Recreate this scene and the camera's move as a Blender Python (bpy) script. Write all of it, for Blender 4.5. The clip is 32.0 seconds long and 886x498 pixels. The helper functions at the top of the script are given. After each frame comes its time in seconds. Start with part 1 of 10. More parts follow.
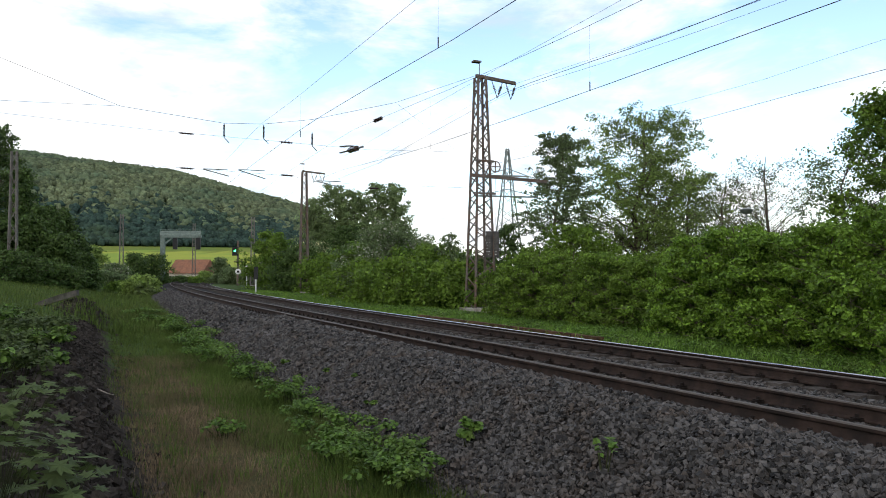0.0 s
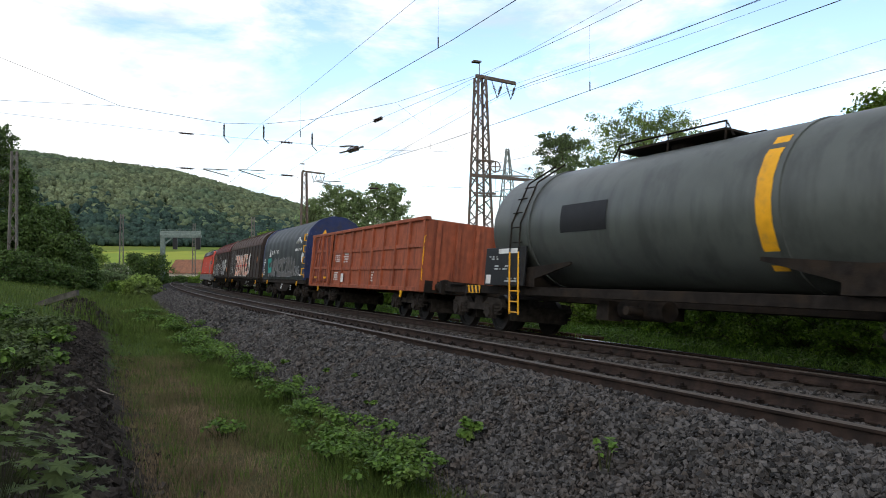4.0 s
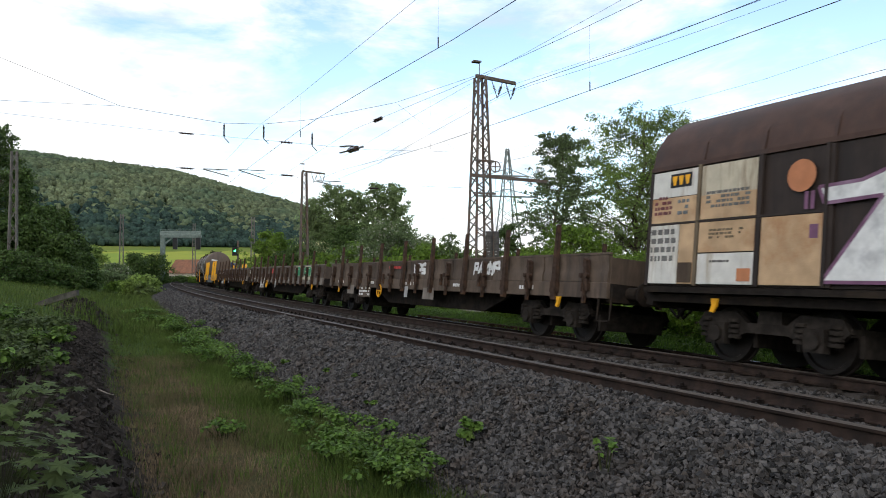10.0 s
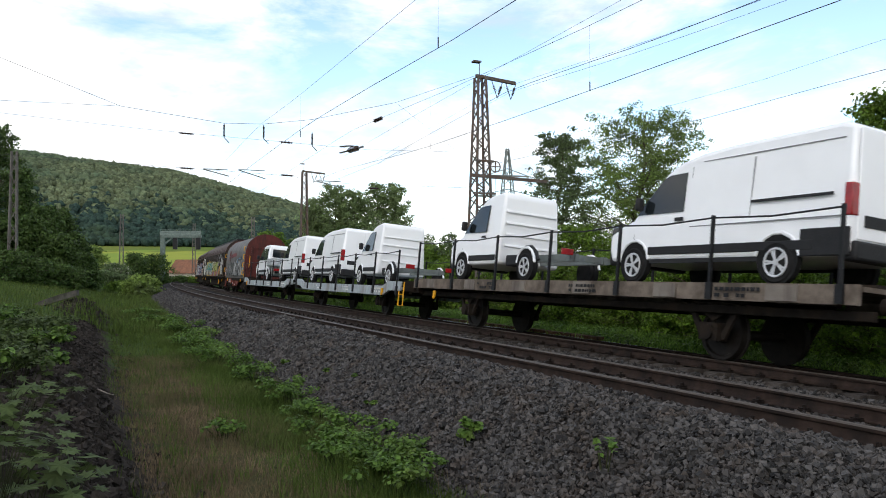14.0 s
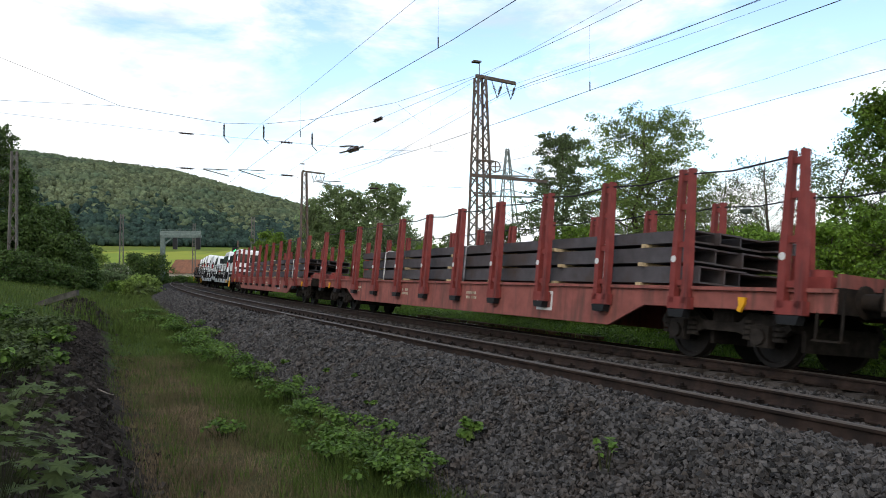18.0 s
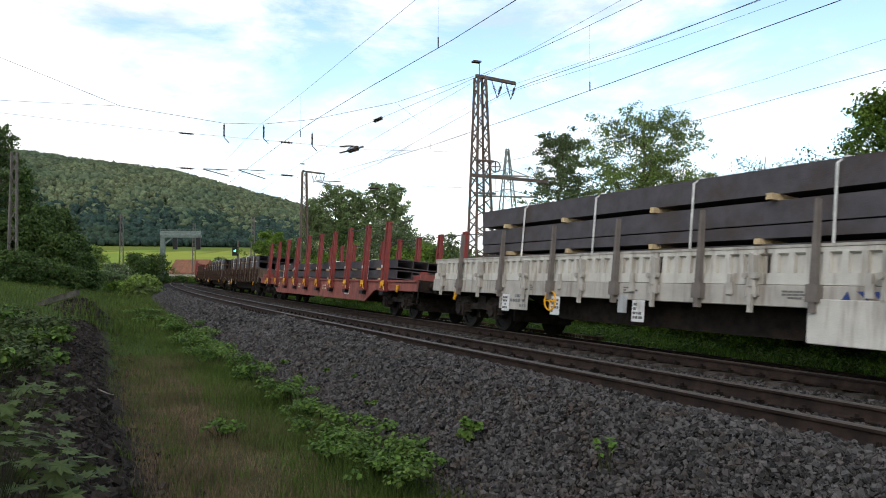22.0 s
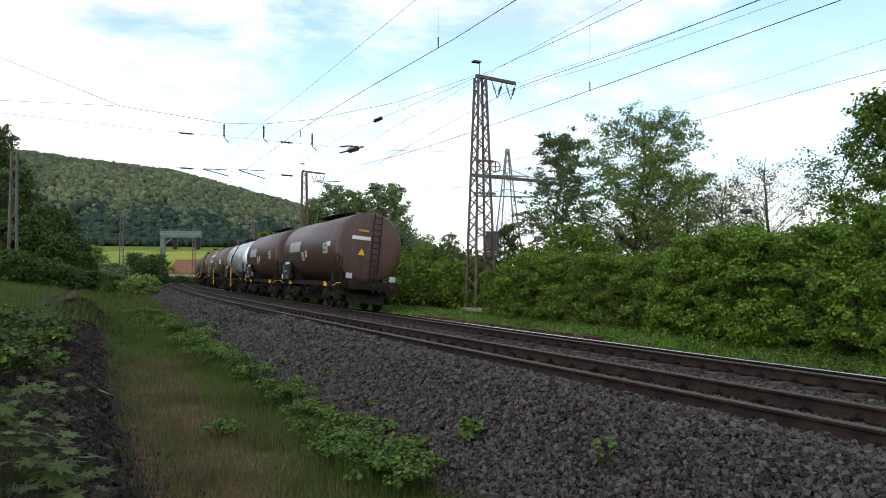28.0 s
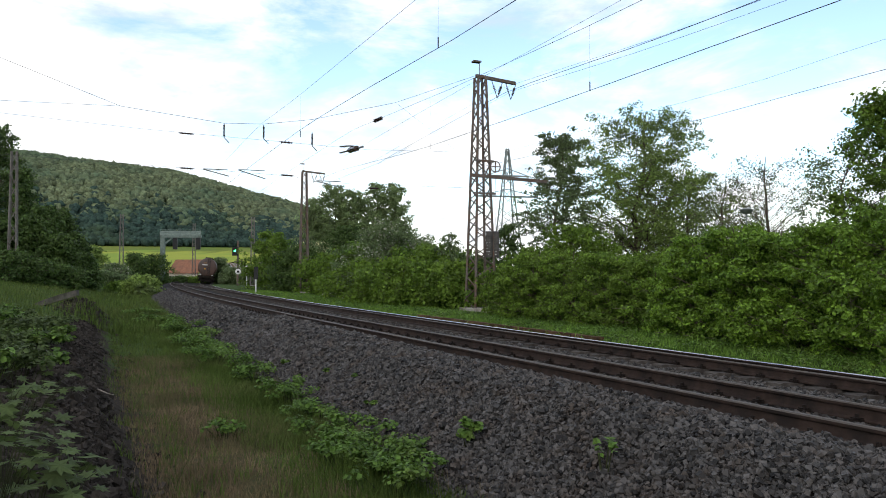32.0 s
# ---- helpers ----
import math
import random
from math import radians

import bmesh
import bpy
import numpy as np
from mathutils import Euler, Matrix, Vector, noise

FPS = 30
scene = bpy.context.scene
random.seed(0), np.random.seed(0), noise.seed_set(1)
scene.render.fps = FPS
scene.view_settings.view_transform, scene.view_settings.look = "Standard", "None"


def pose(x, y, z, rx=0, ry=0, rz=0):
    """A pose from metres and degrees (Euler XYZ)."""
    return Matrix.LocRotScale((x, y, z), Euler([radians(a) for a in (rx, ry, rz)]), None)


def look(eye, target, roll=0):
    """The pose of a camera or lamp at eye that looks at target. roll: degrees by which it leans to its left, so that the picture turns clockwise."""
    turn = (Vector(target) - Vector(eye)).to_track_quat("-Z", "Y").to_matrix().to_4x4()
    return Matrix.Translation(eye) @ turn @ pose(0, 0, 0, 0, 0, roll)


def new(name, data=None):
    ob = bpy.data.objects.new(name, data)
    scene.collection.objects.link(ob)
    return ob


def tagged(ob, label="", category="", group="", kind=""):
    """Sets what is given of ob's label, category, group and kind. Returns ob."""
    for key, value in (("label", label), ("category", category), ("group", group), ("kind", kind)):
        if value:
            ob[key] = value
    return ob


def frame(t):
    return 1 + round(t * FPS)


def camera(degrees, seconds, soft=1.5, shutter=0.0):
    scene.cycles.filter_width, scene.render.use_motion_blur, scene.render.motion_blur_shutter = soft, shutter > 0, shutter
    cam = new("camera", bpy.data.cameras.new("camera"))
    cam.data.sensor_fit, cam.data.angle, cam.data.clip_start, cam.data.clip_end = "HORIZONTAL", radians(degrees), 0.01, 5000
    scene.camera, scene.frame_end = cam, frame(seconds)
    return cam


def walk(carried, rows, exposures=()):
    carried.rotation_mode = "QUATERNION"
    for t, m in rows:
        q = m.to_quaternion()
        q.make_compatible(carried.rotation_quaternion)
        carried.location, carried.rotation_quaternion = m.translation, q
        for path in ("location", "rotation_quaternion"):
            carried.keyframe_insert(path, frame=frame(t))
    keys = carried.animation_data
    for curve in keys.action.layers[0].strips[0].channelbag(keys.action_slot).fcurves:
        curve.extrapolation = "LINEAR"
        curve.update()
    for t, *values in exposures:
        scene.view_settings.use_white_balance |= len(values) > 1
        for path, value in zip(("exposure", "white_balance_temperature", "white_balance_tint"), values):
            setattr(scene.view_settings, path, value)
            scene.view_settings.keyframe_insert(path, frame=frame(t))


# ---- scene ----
cam = camera(60.61, 32.0, soft=0.95, shutter=0.045)
EYE = (0.0, 0.0, 1.302)
VIEW = look(EYE, (0.0, 100.0, 1.302 + 100 * math.tan(radians(1.887))))
walk(cam, [(0.0, VIEW), (32.0, VIEW)])

# ---- the line of the railway: one arc, left hand rail raised ----
RAD, CX, CY, TH0 = 935.82, 845.73, 415.94, radians(115.988)
GAP, CANT, DROP = 3.963, 0.1015, -0.208      # second track: offset, height of the outer rail, level
F_CANT, F_LEVEL = 0.15, -0.232               # cant and middle of the second track
SPEED, NOSE = 25.184, -8.067                 # train: m/s and place of its nose at 0 s


# beyond BEND the line curves more tightly
BEND, RAD2 = 104.0, 390.0
TH1 = TH0 - BEND / RAD
CX2, CY2 = CX - math.sin(TH1) * (RAD - RAD2), CY + math.cos(TH1) * (RAD - RAD2)


def heading(s):
    return TH0 - s / RAD if s < BEND else TH1 - (s - BEND) / RAD2


def P(s, d, z=0.0):
    """World place s metres along the near track, d metres to its right, at height z."""
    a = heading(s)
    if s < BEND:
        return Vector((CX - math.sin(a) * (RAD - d), CY + math.cos(a) * (RAD - d), z))
    return Vector((CX2 - math.sin(a) * (RAD2 - d), CY2 + math.cos(a) * (RAD2 - d), z))


def Pn(s, d):
    s, d = np.asarray(s, float), np.asarray(d, float)
    far = s >= BEND
    a = np.where(far, TH1 - (s - BEND) / RAD2, TH0 - s / RAD)
    r = np.where(far, RAD2, RAD) - d
    return np.where(far, CX2, CX) - np.sin(a) * r, np.where(far, CY2, CY) + np.cos(a) * r


def SD(x, y):
    """s and d of world places."""
    x, y = np.asarray(x, float), np.asarray(y, float)
    ahead = (x - CX2) * math.cos(TH1) + (y - CY2) * math.sin(TH1) > 0
    dx, dy = x - np.where(ahead, CX2, CX), y - np.where(ahead, CY2, CY)
    r = np.hypot(dx, dy)
    a = np.arctan2(-dx, dy)
    a = np.where(a < TH1 - np.pi, a + 2 * np.pi, a)
    return np.where(ahead, BEND + (TH1 - a) * RAD2, (TH0 - np.where(a < 0, a + 2 * np.pi, a)) * RAD), np.where(ahead, RAD2, RAD) - r


# ---- light ----
SUN_EL, SUN_AZ = 34.0, 200.0                 # degrees; azimuth of the sun, clockwise from +y
world = bpy.data.worlds.new("sky")
scene.world = world
world.use_nodes = True
wn, wl = world.node_tree.nodes, world.node_tree.links
wn.clear()
sky = wn.new("ShaderNodeTexSky")
sky.sky_type, sky.sun_disc = "NISHITA", False
sky.sun_elevation, sky.sun_rotation = radians(SUN_EL), radians(SUN_AZ)
sky.air_density, sky.dust_density = 1.0, 1.0
sky_gain = wn.new("ShaderNodeVectorMath")
sky_gain.operation = "SCALE"
sky_gain.inputs["Scale"].default_value = 0.27
wl.new(sky.outputs[0], sky_gain.inputs[0])
coord = wn.new("ShaderNodeTexCoord")
stretch = wn.new("ShaderNodeMapping")
stretch.inputs["Scale"].default_value = (1.0, 1.0, 2.6)
stretch.inputs["Location"].default_value = (0.35, 0.1, 0.2)
wl.new(coord.outputs["Generated"], stretch.inputs[0])
puff = wn.new("ShaderNodeTexNoise")
puff.inputs["Scale"].default_value, puff.inputs["Detail"].default_value = 3.4, 9.0
puff.inputs["Roughness"].default_value, puff.inputs["Distortion"].default_value = 0.6, 0.35
wl.new(stretch.outputs[0], puff.inputs[0])
cover = wn.new("ShaderNodeValToRGB")
cover.color_ramp.elements[0].position, cover.color_ramp.elements[1].position = 0.39, 0.57
wl.new(puff.outputs[0], cover.inputs[0])
cloud = wn.new("ShaderNodeMix")
cloud.data_type = "RGBA"
wl.new(cover.outputs[0], cloud.inputs[0])
wl.new(sky_gain.outputs[0], cloud.inputs[6])
billow = wn.new("ShaderNodeTexNoise")
billow.inputs["Scale"].default_value, billow.inputs["Detail"].default_value, billow.inputs["Roughness"].default_value = 6.5, 8.0, 0.6
wl.new(stretch.outputs[0], billow.inputs[0])
shade = wn.new("ShaderNodeValToRGB")
shade.color_ramp.elements[0].position, shade.color_ramp.elements[1].position = 0.36, 0.56
shade.color_ramp.elements[0].color, shade.color_ramp.elements[1].color = (0.76, 0.83, 0.9, 1), (1.34, 1.35, 1.37, 1)
wl.new(billow.outputs[0], shade.inputs[0])
wl.new(shade.outputs[0], cloud.inputs[7])
back = wn.new("ShaderNodeBackground")
back.inputs["Strength"].default_value = 1.0
wl.new(cloud.outputs[2], back.inputs[0])
wout = wn.new("ShaderNodeOutputWorld")
wl.new(back.outputs[0], wout.inputs[0])

sun = new("sun", bpy.data.lights.new("sun", "SUN"))
sun.data.energy, sun.data.angle, sun.data.color = 0.75, radians(15), (1.0, 0.95, 0.87)
sx = math.sin(radians(SUN_AZ)) * math.cos(radians(SUN_EL))
sy = math.cos(radians(SUN_AZ)) * math.cos(radians(SUN_EL))
sun.matrix_world = look((0, 0, 60), (-sx, -sy, 60 - math.sin(radians(SUN_EL))))
scene.view_settings.exposure = 0.0
# ---- materials ----
MATS = {}


def mat(name, base, rough=0.6, metal=0.0, vary=0.25, scale=6.0, dirt=None, dirt_amount=0.5, dirt_scale=1.2,
        bump=0.2, bump_scale=40.0, island=0.0, each=0.0, streak=False, through_light=0.0):
    """A painted or natural surface: base colour with grain, a second colour in patches (or vertical streaks), fine relief."""
    if name in MATS:
        return MATS[name]
    m = bpy.data.materials.new(name)
    m.use_nodes = True
    n, l = m.node_tree.nodes, m.node_tree.links
    bsdf = n["Principled BSDF"]
    bsdf.inputs["Roughness"].default_value, bsdf.inputs["Metallic"].default_value = rough, metal
    bsdf.inputs["Specular IOR Level"].default_value = 0.5 if rough < 0.5 else 0.22 if rough < 0.75 else 0.07
    tc = n.new("ShaderNodeTexCoord")
    fine = n.new("ShaderNodeTexNoise")
    fine.inputs["Scale"].default_value, fine.inputs["Detail"].default_value = scale, 5.0
    l.new(tc.outputs["Object"], fine.inputs[0])
    ramp = n.new("ShaderNodeMapRange")
    ramp.inputs[1].default_value, ramp.inputs[2].default_value = 0.3, 0.7
    ramp.inputs[3].default_value, ramp.inputs[4].default_value = 1 - vary, 1 + vary
    l.new(fine.outputs[0], ramp.inputs[0])
    tint = n.new("ShaderNodeVectorMath")
    tint.operation = "SCALE"
    l.new(ramp.outputs[0], tint.inputs["Scale"])
    col = tint.outputs[0]
    tint.inputs[0].default_value = base[:3]
    if dirt is not None:
        mix = n.new("ShaderNodeMix")
        mix.data_type = "RGBA"
        big = n.new("ShaderNodeTexNoise")
        big.inputs["Scale"].default_value, big.inputs["Detail"].default_value, big.inputs["Roughness"].default_value = dirt_scale, 6.0, 0.62
        if streak:
            mp = n.new("ShaderNodeMapping")
            mp.inputs["Scale"].default_value = (3.0, 3.0, 0.35)
            l.new(tc.outputs["Object"], mp.inputs[0])
            l.new(mp.outputs[0], big.inputs[0])
        else:
            l.new(tc.outputs["Object"], big.inputs[0])
        mr = n.new("ShaderNodeMapRange")
        mr.inputs[1].default_value, mr.inputs[2].default_value = 0.62 - 0.3 * dirt_amount, 0.78 - 0.25 * dirt_amount
        l.new(big.outputs[0], mr.inputs[0])
        l.new(mr.outputs[0], mix.inputs[0])
        l.new(col, mix.inputs[6])
        mix.inputs[7].default_value = (*dirt[:3], 1)
        col = mix.outputs[2]
    for kind, amount in (("island", island), ("each", each)):
        if amount:
            src = n.new("ShaderNodeNewGeometry").outputs["Random Per Island"] if kind == "island" else n.new("ShaderNodeObjectInfo").outputs["Random"]
            r2 = n.new("ShaderNodeMapRange")
            r2.inputs[3].default_value, r2.inputs[4].default_value = 1 - amount, 1 + amount
            l.new(src, r2.inputs[0])
            t2 = n.new("ShaderNodeVectorMath")
            t2.operation = "SCALE"
            l.new(col, t2.inputs[0])
            l.new(r2.outputs[0], t2.inputs["Scale"])
            col = t2.outputs[0]
    l.new(col, bsdf.inputs["Base Color"])
    if bump:
        b = n.new("ShaderNodeBump")
        b.inputs["Strength"].default_value, b.inputs["Distance"].default_value = bump, 0.02
        fb = n.new("ShaderNodeTexNoise")
        fb.inputs["Scale"].default_value, fb.inputs["Detail"].default_value = bump_scale, 3.0
        l.new(tc.outputs["Object"], fb.inputs[0])
        l.new(fb.outputs[0], b.inputs["Height"])
        l.new(b.outputs[0], bsdf.inputs["Normal"])
    if through_light:
        tr = n.new("ShaderNodeBsdfTranslucent")
        l.new(col, tr.inputs[0])
        mx = n.new("ShaderNodeMixShader")
        mx.inputs[0].default_value = through_light
        l.new(bsdf.outputs[0], mx.inputs[1])
        l.new(tr.outputs[0], mx.inputs[2])
        l.new(mx.outputs[0], n["Material Output"].inputs[0])
    MATS[name] = m
    return m


def glow(name, colour, strength):
    m = bpy.data.materials.new(name)
    m.use_nodes = True
    b = m.node_tree.nodes["Principled BSDF"]
    b.inputs["Base Color"].default_value = (*colour, 1)
    b.inputs["Emission Color"].default_value, b.inputs["Emission Strength"].default_value = (*colour, 1), strength
    return m


M_RAIL = mat("rail_rust", (0.038, 0.026, 0.021), 0.75, 0.2, 0.3, 9, (0.022, 0.017, 0.015), 0.6, 3)
M_RAILTOP = mat("rail_polished", (0.55, 0.55, 0.56), 0.25, 1.0, 0.15, 20, bump=0.05)
M_RAILTOP_DULL = mat("rail_worn", (0.07, 0.057, 0.047), 0.6, 0.2, 0.2, 20, bump=0.05)
M_SLEEPER = mat("sleeper_concrete", (0.06, 0.052, 0.046), 0.9, 0, 0.3, 14, (0.03, 0.024, 0.02), 0.6, 4, each=0.2)
M_CLIP = mat("clip_steel", (0.018, 0.014, 0.012), 0.75, 0.3)
M_STONE = mat("ballast_stone", (0.046, 0.0425, 0.04), 0.62, 0, 0.25, 25, (0.042, 0.033, 0.027), 0.5, 2.5, island=0.9, bump=0)
M_MAST = mat("mast_steel", (0.13, 0.11, 0.095), 0.75, 0.3, 0.25, 5, (0.12, 0.07, 0.045), 0.45, 2.5)
M_MAST_GREY = mat("mast_grey", (0.15, 0.14, 0.128), 0.8, 0.2, 0.2, 5, (0.11, 0.09, 0.075), 0.4, 2.0)
M_GALV = mat("galvanised_steel", (0.2, 0.225, 0.215), 0.5, 0.5, 0.15, 8, (0.16, 0.17, 0.16), 0.4, 2)
M_WIRE = mat("wire_copper", (0.045, 0.043, 0.043), 0.7, 0, 0.1)
M_INSUL = mat("insulator_brown", (0.04, 0.022, 0.018), 0.25, 0)
M_CONC = mat("concrete", (0.33, 0.31, 0.28), 0.9, 0, 0.2, 6, (0.18, 0.16, 0.13), 0.5, 2)
M_BLACK = mat("black_paint", (0.012, 0.012, 0.013), 0.5, 0, 0.2)
M_WHITE = mat("white_paint", (0.62, 0.62, 0.6), 0.5, 0, 0.06, 8, (0.4, 0.38, 0.34), 0.3, 3, bump=0.04)
M_YELLOW = mat("yellow_paint", (0.74, 0.36, 0.015), 0.5, 0, 0.12, 6, (0.4, 0.22, 0.05), 0.35, 3, bump=0.06)
M_BARK = mat("bark", (0.10, 0.08, 0.06), 0.95, 0, 0.35, 12, (0.05, 0.045, 0.035), 0.5, 4, bump=0.6, bump_scale=25)
M_LEAF = mat("leaf_hedge", (0.113, 0.182, 0.022), 0.6, 0, 0.3, 1.4, (0.062, 0.118, 0.017), 0.5, 0.5, island=0.45, bump=0, through_light=0.35)
M_LEAF_BRIGHT = mat("leaf_bright", (0.13, 0.22, 0.024), 0.5, 0, 0.3, 1.4, (0.07, 0.135, 0.018), 0.5, 0.6, island=0.55, bump=0, through_light=0.35)
M_LEAF_DARK = mat("leaf_dark", (0.066, 0.108, 0.026), 0.55, 0, 0.25, 1.2, (0.03, 0.062, 0.014), 0.5, 0.4, island=0.45, bump=0, through_light=0.3)
M_LEAF_POPLAR = mat("leaf_poplar", (0.2, 0.27, 0.11), 0.6, 0, 0.25, 1.2, (0.17, 0.21, 0.10), 0.5, 0.5, island=0.35, bump=0, through_light=0.5)
M_LEAF_GREY = mat("leaf_grey_green", (0.14, 0.19, 0.08), 0.6, 0, 0.25, 1.2, (0.085, 0.12, 0.05), 0.5, 0.5, island=0.4, bump=0, through_light=0.4)
M_LEAF_SPARSE = mat("leaf_spring", (0.19, 0.27, 0.06), 0.6, 0, 0.25, 1.2, (0.14, 0.18, 0.075), 0.5, 0.5, island=0.4, bump=0, through_light=0.45)
M_LEAF_MAPLE = mat("leaf_maple", (0.066, 0.094, 0.03), 0.7, 0, 0.25, 9, (0.06, 0.085, 0.025), 0.4, 3, island=0.35, bump=0.1, through_light=0.3)
M_BLOSSOM = mat("blossom_cream", (0.62, 0.58, 0.33), 0.7, 0, 0.15, 3, island=0.3, bump=0, through_light=0.3)
M_BLOSSOM_GREY = mat("blossom_grey", (0.35, 0.36, 0.28), 0.7, 0, 0.15, 3, island=0.3, bump=0, through_light=0.3)
M_GRASS = mat("grass_blade", (0.074, 0.11, 0.025), 0.8, 0, 0.3, 0.7, (0.10, 0.115, 0.04), 0.45, 0.35, island=0.4, bump=0, through_light=0.3)
M_GRASS_FRESH = mat("grass_fresh", (0.135, 0.235, 0.04), 0.8, 0, 0.25, 0.7, (0.11, 0.18, 0.04), 0.45, 0.35, island=0.4, bump=0, through_light=0.35)
M_GRASS_DRY = mat("grass_dry", (0.165, 0.122, 0.076), 0.8, 0, 0.3, 0.9, (0.095, 0.095, 0.04), 0.5, 0.5, island=0.4, bump=0, through_light=0.2)
M_WEED = mat("leaf_weed", (0.082, 0.15, 0.024), 0.6, 0, 0.3, 2.0, (0.10, 0.14, 0.03), 0.45, 1.5, island=0.5, bump=0, through_light=0.3)
# Both far forest colours carry the blue grey haze of distance.
M_CONIFER = mat("forest_foot_hazed", (0.03, 0.052, 0.041), 0.9, 0, 0.45, 0.5, (0.042, 0.066, 0.04), 0.4, 0.02, island=0.35, bump=0.9, bump_scale=0.4)
M_FOREST = mat("forest_crown_hazed", (0.107, 0.128, 0.068), 0.9, 0, 0.45, 0.5, (0.07, 0.104, 0.062), 0.5, 0.012, island=0.38, bump=0.9, bump_scale=0.4)
for crown_mat in (M_CONIFER, M_FOREST):
    crown_mat.node_tree.nodes["Bump"].inputs["Distance"].default_value = 2.2
# ---- mesh tools ----
class Geo:
    """Collects corners and faces of one mesh."""

    def __init__(self):
        self.v, self.f, self.k = [], [], []

    def add(self, verts, faces, k=0):
        o = len(self.v)
        self.v += [tuple(p) for p in verts]
        self.f += [tuple(i + o for i in f) for f in faces]
        self.k += [k] * len(faces)
        return self

    def box(self, x0, x1, y0, y1, z0, z1, k=0):
        return self.add([(x, y, z) for x in (x0, x1) for y in (y0, y1) for z in (z0, z1)],
                        [(0, 1, 3, 2), (4, 6, 7, 5), (0, 4, 5, 1), (2, 3, 7, 6), (0, 2, 6, 4), (1, 5, 7, 3)], k)

    def beam(self, a, b, w, h, k=0):
        """A square bar from a to b, w across and h high."""
        a, b = Vector(a), Vector(b)
        t = (b - a).normalized()
        side = t.cross(Vector((0, 0, 1)))
        side = (side if side.length > 1e-3 else Vector((1, 0, 0))).normalized() * (w / 2)
        up = side.cross(t).normalized() * (h / 2)
        q = [p + i * side + j * up for p in (a, b) for i, j in ((-1, -1), (1, -1), (1, 1), (-1, 1))]
        return self.add(q, [(3, 2, 1, 0), (4, 5, 6, 7), (0, 1, 5, 4), (1, 2, 6, 5), (2, 3, 7, 6), (3, 0, 4, 7)], k)

    def cyl(self, a, b, r, n=14, r1=None, k=0):
        a, b = Vector(a), Vector(b)
        r1 = r if r1 is None else r1
        t = (b - a).normalized()
        u = t.orthogonal().normalized()
        w = t.cross(u)
        ring = [(math.cos(2 * math.pi * i / n), math.sin(2 * math.pi * i / n)) for i in range(n)]
        q = [a + (u * c + w * s) * r for c, s in ring] + [b + (u * c + w * s) * r1 for c, s in ring]
        return self.add(q, [(i, (i + 1) % n, n + (i + 1) % n, n + i) for i in range(n)] + [tuple(range(n))[::-1], tuple(range(n, 2 * n))], k)

    def tube(self, pts, r, n=6, k=0):
        pts = [Vector(p) for p in pts]
        rs = r if isinstance(r, (list, tuple)) else [r] * len(pts)
        q, u = [], None
        for i, p in enumerate(pts):
            t = (pts[min(i + 1, len(pts) - 1)] - pts[max(i - 1, 0)]).normalized()
            u = t.orthogonal().normalized() if u is None else (u - t * u.dot(t)).normalized()
            w = t.cross(u)
            q += [p + (u * math.cos(2 * math.pi * j / n) + w * math.sin(2 * math.pi * j / n)) * rs[i] for j in range(n)]
        m = len(pts)
        f = [(i * n + j, i * n + (j + 1) % n, (i + 1) * n + (j + 1) % n, (i + 1) * n + j) for i in range(m - 1) for j in range(n)]
        return self.add(q, f + [tuple(range(n))[::-1], tuple(range((m - 1) * n, m * n))], k)

    def prism(self, prof, x0, x1, k=0, axis="x"):
        """A closed outline (pairs) pushed along an axis: x takes (y, z), y takes (x, z), z takes (x, y)."""
        n = len(prof)
        put = {"x": lambda e, p: (e, p[0], p[1]), "y": lambda e, p: (p[0], e, p[1]), "z": lambda e, p: (p[0], p[1], e)}[axis]
        q = [put(x0, p) for p in prof] + [put(x1, p) for p in prof]
        return self.add(q, [(i, (i + 1) % n, n + (i + 1) % n, n + i) for i in range(n)] + [tuple(range(n))[::-1], tuple(range(n, 2 * n))], k)

    def loft(self, rings, k=0, caps=True):
        """Rings of equally many points, joined one to the next."""
        n = len(rings[0])
        q = [p for r in rings for p in r]
        f = [(i * n + j, i * n + (j + 1) % n, (i + 1) * n + (j + 1) % n, (i + 1) * n + j) for i in range(len(rings) - 1) for j in range(n)]
        if caps:
            f += [tuple(range(n))[::-1], tuple(range((len(rings) - 1) * n, len(rings) * n))]
        return self.add(q, f, k)

    def lathe(self, prof, n=28, k=0, axis="x", at=(0, 0, 0)):
        """(place along the axis, radius) pairs turned about the axis."""
        rings = []
        for e, r in prof:
            ring = []
            for i in range(n):
                c, s = math.cos(2 * math.pi * i / n) * max(r, 1e-3), math.sin(2 * math.pi * i / n) * max(r, 1e-3)
                ring.append({"x": (at[0] + e, at[1] + c, at[2] + s), "y": (at[0] + c, at[1] + e, at[2] + s), "z": (at[0] + c, at[1] + s, at[2] + e)}[axis])
            rings.append(ring)
        return self.loft(rings, k)

    def mesh(self, name, mats, smooth=38.0):
        me = bpy.data.meshes.new(name)
        me.from_pydata(self.v, [], self.f)
        for m in mats if isinstance(mats, (list, tuple)) else [mats]:
            me.materials.append(m)
        me.polygons.foreach_set("material_index", self.k)
        bm = bmesh.new()
        bm.from_mesh(me)
        bmesh.ops.recalc_face_normals(bm, faces=bm.faces)
        bm.to_mesh(me)
        bm.free()
        if smooth:
            me.polygons.foreach_set("use_smooth", [True] * len(me.polygons))
            me.set_sharp_from_angle(angle=radians(smooth))
        me.update()
        return me


